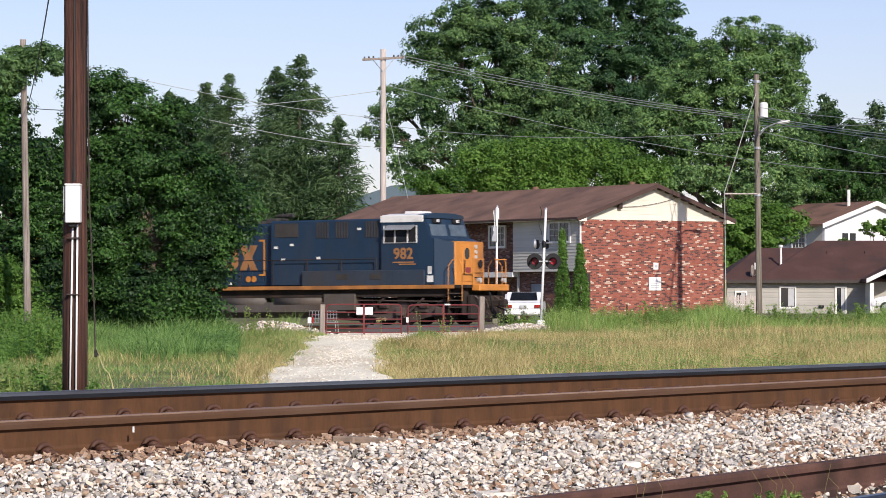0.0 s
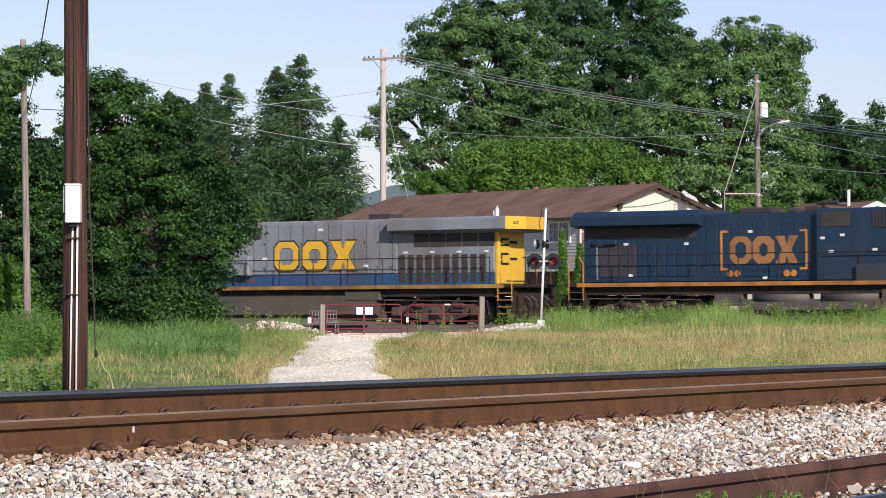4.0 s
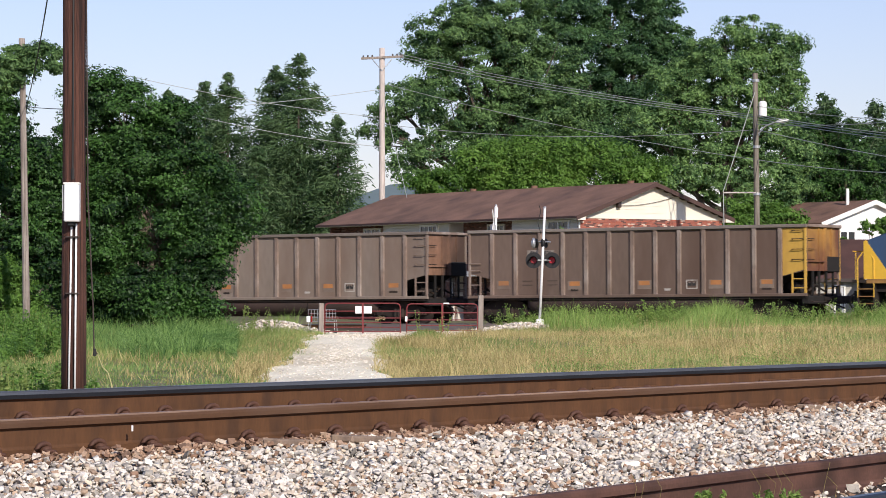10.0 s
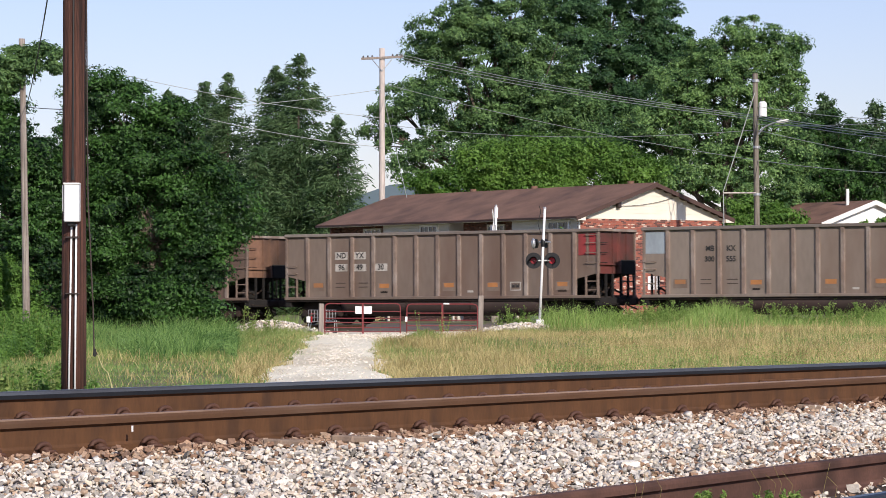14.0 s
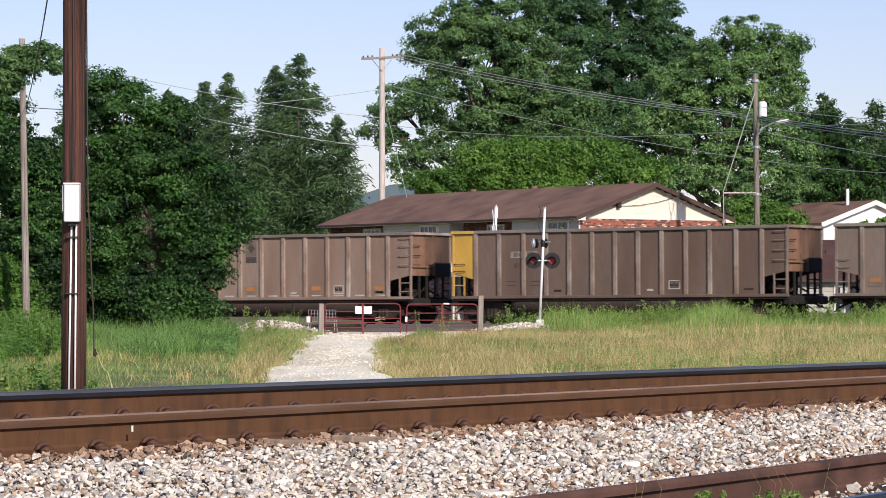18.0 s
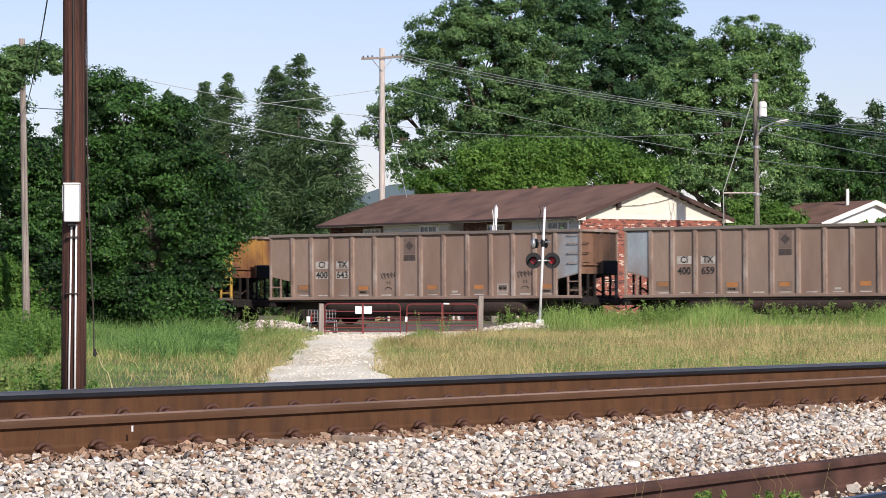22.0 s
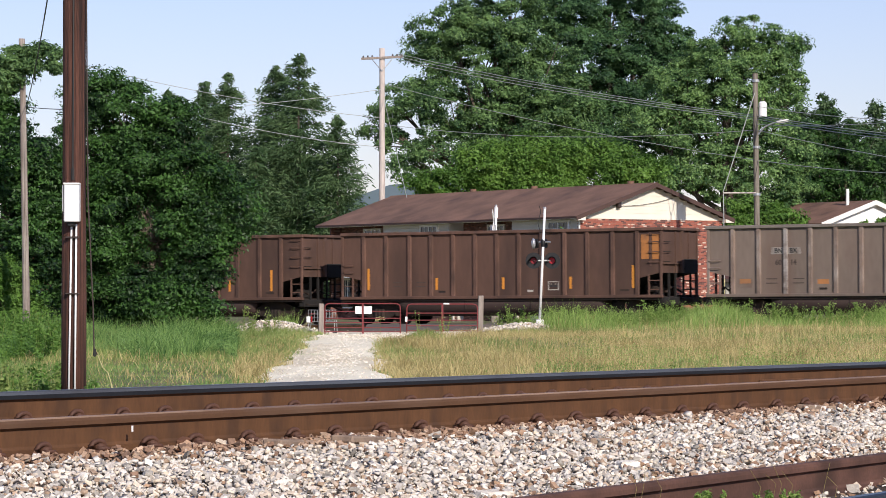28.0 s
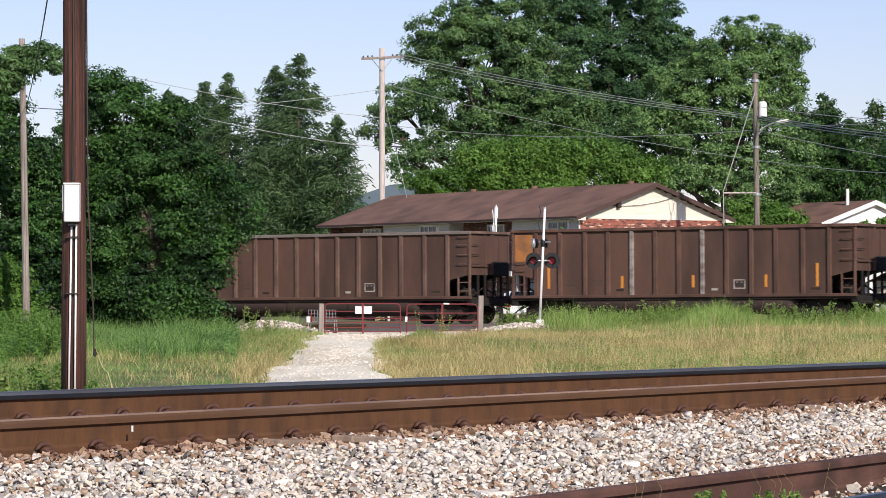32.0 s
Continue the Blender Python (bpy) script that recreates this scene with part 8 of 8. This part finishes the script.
part("clamp", box(B(), 0.24, 0.275, -0.165, -0.125, 0.53, 0.62, 0.008), M["wire_black"], near_pole)

pole(-13.88, 104, 0.4, 10.3, 0.125, 0.10, M["pole_grey"], "leaning bare weathered pole hung with vines", (-0.19, 0), "old_pole")
mid_pole = pole(-3.37, 175, 0.2, 15.7, 0.19, 0.15, M["pole_pale"], "pale wooden utility pole with a crossarm")
arm = part("crossarm", box(B(), -1.18, 1.18, -0.22, -0.10, -0.065, 0.065, 0.01), M["pole_grey"], mid_pole)
arm.matrix_basis = pose(0, 0, 14.95, 0, -3, 0)
for k in (-1.05, -0.8, -0.55, 0.6, 0.85, 1.08):
    bm = B()
    tube(bm, (k, -0.16, 14.98 + 0.052 * k), (k, -0.16, 15.12 + 0.052 * k), 0.055, 0.04, 8)
    part("insulator", bm, M["shade_brown"], mid_pole)
for k in (-0.55, 0.55):
    part("brace", tube(B(), (k, -0.1, 14.85), (0, -0.17, 14.2), 0.025, None, 6), M["steel"], mid_pole)
right_pole = pole(14.75, 145.0, 0.3, 12.1, 0.15, 0.12, M["pole_olive"], "weathered grey utility pole with a transformer and a street lamp", (-0.12, 0))
bm = B()
tube(bm, (0.22, -0.05, 9.78), (0.22, -0.05, 10.42), 0.19, None, 16)
tube(bm, (0.22, -0.05, 10.42), (0.22, -0.05, 10.49), 0.20, 0.12, 16)
tf = part("transformer", bm, M["white"], right_pole, "pale grey pole transformer")
for k in (-0.08, 0.08):
    part("bushing", tube(B(), (0.22 + k, -0.05, 10.47), (0.22 + k, -0.05, 10.67), 0.03, 0.02, 6), M["shade_brown"], tf)
bm = B()
pts = [(0.0, -0.1, 8.95), (0.3, -0.15, 9.3), (0.7, -0.2, 9.48), (0.9, -0.2, 9.52)]
for p, q in zip(pts, pts[1:]):
    tube(bm, p, q, 0.035, None, 8)
part("lamp_arm", bm, M["steel"], right_pole)
bm = B()
bmesh.ops.create_uvsphere(bm, u_segments=12, v_segments=8, radius=1, matrix=Matrix.Translation((1.13, -0.2, 9.56)) @ Matrix.Rotation(radians(-8), 4, "Y") @ Matrix.Diagonal((0.32, 0.14, 0.10, 1)))
part("lamp_head", bm, M["white_trim"], right_pole, "pale street lamp head", True)
for z in (8.3, 6.1, 11.4):
    part("band", tube(B(), (-0.1 * z / 12, 0, z), (-0.1 * z / 12, 0, z + 0.12), 0.17, None, 14), M["steel"], right_pole)
part("standoff", tube(B(), (-1.62, -0.1, 6.22), (0, -0.1, 6.22), 0.035, None, 8), M["pole_pale"], right_pole)
bm = B()
for p, q in (((-0.15, -0.1, 10.9), (-1.62, -0.1, 6.3)), ((-1.62, -0.1, 6.3), (-1.55, -0.1, -0.1))):
    tube(bm, p, q, 0.02, None, 6)
part("guy_wire", bm, M["wire"], right_pole, "pale steel guy wire")
part("guy_guard", tube(B(), (-1.56, -0.1, 0.0), (-1.58, -0.1, 2.2), 0.03, None, 8), M["loco_yellow_cable"], right_pole, "yellowish guy wire guard")


# ---- overhead wires ----
def wire(a, b, sag, r=0.018, m="wire", label="thin grey overhead utility wire"):
    a, b = Vector(a), Vector(b)
    bm = B()
    n = 18
    pts = [a.lerp(b, k / n) - Vector((0, 0, sag * 4 * (k / n) * (1 - k / n))) for k in range(n + 1)]
    seg = 5
    rings = []
    d = (b - a).normalized()
    s = d.cross(Vector((0, 0, 1))).normalized()
    u = s.cross(d)
    for p in pts:
        rings.append([bm.verts.new(p + (s * math.cos(6.2832 * q / seg) + u * math.sin(6.2832 * q / seg)) * r) for q in range(seg)])
    for x, y in zip(rings, rings[1:]):
        for q in range(seg):
            bm.faces.new((x[q], x[(q + 1) % seg], y[(q + 1) % seg], y[q]))
    return tagged(obj("overhead_wire", bm, M[m]), label, "wire", "overhead wires")


wire((-2.29, 174.8, 15.33), (14.62, 145.1, 10.15), 0.25, 0.016, "wire")
wire((14.73, 144.9, 10.14), (20.82, 125, 7.96), 0.1, 0.018, "wire")
wire((-2.29, 174.8, 15.17), (14.62, 145.1, 10.07), 0.25, 0.016, "wire")
wire((14.73, 144.9, 10.06), (20.82, 125, 7.85), 0.1, 0.018, "wire")
wire((-2.29, 174.8, 14.98), (14.62, 145.1, 9.97), 0.25, 0.016, "wire")
wire((14.73, 144.9, 9.96), (20.82, 125, 7.71), 0.1, 0.018, "wire")
wire((-3.24, 174.8, 13.68), (14.61, 145.0, 8.06), 0.3, 0.015, "wire")
wire((14.73, 144.9, 8.05), (20.82, 125, 6.55), 0.15, 0.016, "wire")
wire((-3.24, 174.8, 11.39), (14.61, 145.0, 9.46), 0.5, 0.015, "wire")
wire((14.73, 144.9, 9.71), (20.82, 125, 8.99), 0.2, 0.015, "wire")
wire((14.73, 144.9, 10.56), (20.82, 125, 8.76), 0.2, 0.015, "wire")
wire((-3.24, 174.7, 12.72), (-1.81, 161, 6.81), 0.0, 0.014, "wire")
wire((-17.29, 150, 12.84), (-3.43, 174.8, 11.77), 0.3, 0.015, "wire")
wire((-10.32, 165, 11.86), (-3.43, 174.8, 13.36), 0.05, 0.015, "wire")
wire((-12.92, 160, 11.05), (-3.43, 174.8, 10.12), 0.2, 0.015, "wire")
wire((-5.69, 170, 10.1), (-3.43, 174.8, 10.12), 0.0, 0.015, "wire")
wire((14.73, 144.9, 9.45), (19.99, 120, 6.62), 0.1, 0.018, "wire")
wire((-14.78, 110, 8.4), (-7.24, 60, 5.25), 0.02, 0.01, "wire_black")
wire((-7.52, 60, 8.04), (-14.59, 109, 8.3), 0.25, 0.016, "wire_black")

# ---- gates at the crossing ----
def tube_gate(x0, x1, y, z0, z1, ys, label, plates):
    root = thing("farm_gate", pose(x0, y, z0), label, "gate", "gates across the lane")
    L, H = x1 - x0, z1 - z0
    r = 0.024
    c = 0.14
    for (p, q) in (((0, 0, 0), (0, 0, H - c)), ((L, 0, 0), (L, 0, H - c)), ((c, 0, H), (L - c, 0, H)), ((0, 0, H - c), (0.04, 0, H - 0.04)), ((0.04, 0, H - 0.04), (c, 0, H)), ((L, 0, H - c), (L - 0.04, 0, H - 0.04)), ((L - 0.04, 0, H - 0.04), (L - c, 0, H))):
        part("frame_tube", tube(B(), p, q, r, None, 10), M["red_gate"], root)
    for k in ys:
        part("bar", tube(B(), (0, 0, H * k), (L, 0, H * k), r * 0.8, None, 8), M["red_gate"], root)
    part("brace", box(B(), L * 0.49, L * 0.49 + 0.07, -0.03, 0.0, 0, H), M["red_gate"], root)
    for a, b, c0, c1 in plates:
        part("plate", box(B(), a, b, -0.05, -0.032, c0, c1), M["white"], root, "white reflective plate")
    return root


tube_gate(-4.14, -1.47, 110, 0.26, 1.42, (0.03, 0.14, 0.27, 0.42, 0.55, 0.76), "dark red tubular steel farm gate, closed", ((1.08, 1.30, 0.80, 1.06), (1.38, 1.66, 0.80, 1.06)))
tube_gate(-1.24, 1.26, 110, 0.26, 1.40, (0.03, 0.17, 0.33, 0.50, 0.72), "dark red tubular steel farm gate, closed, with weeds", ((1.3, 1.5, 1.13, 1.18), (-0.06, 0.02, 0.52, 0.7)))
for x, y, z0, z1 in ((-4.28, 109.9, 0.1, 1.42), (1.36, 110.4, 0.2, 1.70)):
    p = tagged(obj("gate_post", box(B(), -0.09, 0.09, -0.09, 0.09, -0.3, z1 - z0, 0.015), M["pole_grey"]), "square weathered wooden gate post", "post", "gate posts")
    p.matrix_basis = pose(x, y, z0, 0, 1, 8)

# shopping cart left behind the gate
cart = thing("shopping_cart", pose(-4.0, 111.6, float(ground_z(-4.0, 111.6)) + 0.04, 0, 0, 12), "abandoned wire shopping cart beside the gate post", "shopping cart")
for k in range(9):
    x = -0.75 + 0.11 * k
    bm = B()
    for y in (-0.26, 0.26):
        tube(bm, (x, y, 0.42 + 0.03 * k * 0.3), (x, y * 1.08, 0.86), 0.008, None, 4)
    tube(bm, (x, -0.26, 0.42 + 0.01 * k), (x, 0.26, 0.42 + 0.01 * k), 0.008, None, 4)
    part("basket_wire", bm, M["steel"], cart)
for z in (0.44, 0.58, 0.72, 0.86):
    bm = B()
    for y in (-0.27, 0.27):
        tube(bm, (-0.78, y, z), (0.16, y, z), 0.009, None, 4)
    part("basket_rim", bm, M["steel"], cart)
for x in (-0.8, 0.2):
    for y in (-0.25, 0.25):
        part("leg", tube(B(), (x, y, 0.12), (x * 0.9, y, 0.5), 0.014, None, 6), M["steel"], cart)
part("handle", tube(B(), (-0.74, -0.33, 0.42), (-0.74, -0.33, 0.64), 0.03, None, 8), M["tail_red"], cart, "red handle")
part("sign_plate", box(B(), -0.92, -0.79, -0.33, -0.28, 0.42, 0.63), M["white"], cart)
part("child_seat", box(B(), -0.76, -0.6, -0.22, 0.22, 0.70, 0.74, 0.01), M["tail_red"], cart)
for x in (-0.75, 0.15):
    for y in (-0.24, 0.24):
        part("wheel", tube(B(), (x, y - 0.02, 0.06), (x, y + 0.02, 0.06), 0.06, None, 10), M["black"], cart)

# ---- crossing signals ----
def flasher(parent, x, y, z, face, lit):
    """A lamp with its round black backboard, hood and red lens, facing 'face'."""
    m = Matrix.Translation((x, y, z)) @ Matrix.Rotation(face, 4, "Z")
    bm = B()
    tube(bm, (0, 0.02, 0), (0, 0.035, 0), 0.30, None, 24)
    b = part("backboard", bm, M["black"], parent, "round black backboard")
    b.matrix_basis = m
    part("housing", tube(B(), (0, 0.035, 0), (0, 0.22, 0), 0.15, 0.11, 16), M["black"], b)
    bm = B()
    seg = 14
    for k in range(seg):
        a0, a1 = math.pi * (-0.15 + 1.3 * k / seg), math.pi * (-0.15 + 1.3 * (k + 1) / seg)
        bm.faces.new([bm.verts.new(p) for p in ((0.16 * math.cos(a0), 0.02, 0.16 * math.sin(a0)), (0.16 * math.cos(a1), 0.02, 0.16 * math.sin(a1)), (0.15 * math.cos(a1), -0.24, 0.15 * math.sin(a1)), (0.15 * math.cos(a0), -0.24, 0.15 * math.sin(a0)))])
    part("hood", bm, M["black"], b)
    part("lens", tube(B(), (0, -0.01, 0), (0, 0.02, 0), 0.115, None, 18), M["lens_lit" if lit else "lens_dim"], b, "red signal lens")
    return b


def signal(x, y, z0, z1, lean, label, lamps):
    root = thing("crossing_signal", pose(x, y, z0), label, "signal", "crossing signals")
    H = z1 - z0
    part("mast", tube(B(), (0, 0, 0), (lean, 0, H), 0.050, 0.045, 12), M["white"], root, "white painted mast", True)
    part("base", box(B(), -0.14, 0.14, -0.14, 0.14, -0.3, 0.04, 0.03), M["white"], root)
    part("cap", tube(B(), (lean, 0, H), (lean, 0, H + 0.06), 0.07, 0.04, 10), M["steel"], root)
    for s in (() if lamps else (-1, 1)):
        bd = part("crossbuck_board", box(B(), -0.62, 0.62, -0.012, 0.012, -0.11, 0.11), M["white_trim"], root, "white crossbuck board")
        bd.matrix_basis = Matrix.Translation((lean * 0.85 - 0.09, 0, H * 0.87)) @ Matrix.Rotation(radians(82), 4, "Z") @ Matrix.Rotation(radians(45 * s), 4, "Y")
    if lamps:
        zz = H * 0.535
        xx = lean * 0.535
        part("lamp_arm", tube(B(), (xx - 0.32, 0, zz), (xx + 0.32, 0, zz), 0.035, None, 8), M["steel"], root)
        flasher(root, xx - 0.33, -0.02, zz, radians(-6), False)
        flasher(root, xx + 0.35, -0.02, zz, radians(-6), True)
        zz = H * 0.70
        part("lamp_arm", tube(B(), (xx - 0.30, 0.2, zz), (xx + 0.30, 0.0, zz), 0.03, None, 8), M["steel"], root)
        for dx in (-0.33, 0.02):
            bm = B()
            bmesh.ops.create_uvsphere(bm, u_segments=14, v_segments=10, radius=1, matrix=Matrix.Translation((xx + dx, 0.05, zz - 0.05)) @ Matrix.Diagonal((0.085, 0.13, 0.20, 1)))
            h = part("lamp_back", bm, M["steel" if dx < 0 else "black"], root, "signal lamp turned away", True)
            part("backboard", tube(B(), (xx + dx + 0.08, 0.17, zz - 0.05), (xx + dx + 0.12, 0.19, zz - 0.05), 0.17, None, 18), M["black"], h)
        bm = B()
        pts = [Vector((xx - 0.12 + 0.05 * math.cos(k), -0.06, zz + 0.3 + 0.13 * k)) for k in range(9)]
        for p, q in zip(pts, pts[1:]):
            tube(bm, p, q, 0.014, None, 5)
        part("cable", bm, M["wire_black"], root)
    return root


M["lens_lit"] = glow("signal_lens_lit", (0.34, 0.008, 0.02), 0.12)
M["lens_dim"] = glow("signal_lens_dim", (0.20, 0.008, 0.016), 0.05)
signal(3.62, 115, 0.78, 4.93, 0.19, "white crossing signal mast with two round red flashing lamps", True)
far_signal = signal(2.27, 133, 0.45, 5.55, 0.05, "white crossing signal mast beyond the track", False)
part("bell", tube(B(), (0.05, 0, 4.6), (0.05, 0, 5.05), 0.085, None, 12), M["white"], far_signal)
part("junction_box", box(B(), -0.16, 0.16, -0.15, 0.15, 0.1, 0.45, 0.03), M["pole_grey"], far_signal)
part("mount", box(B(), -0.2, 0.05, -0.15, 0.15, 3.6, 4.3, 0.03), M["steel"], far_signal)
# marker stake in the grass
st = tagged(obj("marker_stake", box(B(), -0.03, 0.03, -0.03, 0.03, -0.3, 0.95, 0.006), M["pole_brown"]), "thin dark wooden stake in the grass", "stake")
st.matrix_basis = pose(6.95, 117, float(ground_z(6.95, 117)), 0, -2, 0)
# flowers at the gate
fl = thing("flower_clump", pose(-2.2, 110.8, float(ground_z(-2.2, 110.8)) + 0.02), "small clump of yellow flowers by the gate", "flower")
v, f = leaves([(0, 0, 0.62), (0.12, 0, 0.6), (-0.1, 0, 0.58)], [0.09] * 3, 90, 0.05, 71, 0.8, 0.2)
raw("petals", v, f, M["loco_yellow_cable"], fl)
part("stem", tube(B(), (0, 0, -0.05), (0, 0, 0.6), 0.012, 0.008, 5), M["grass_green"], fl)


motions()
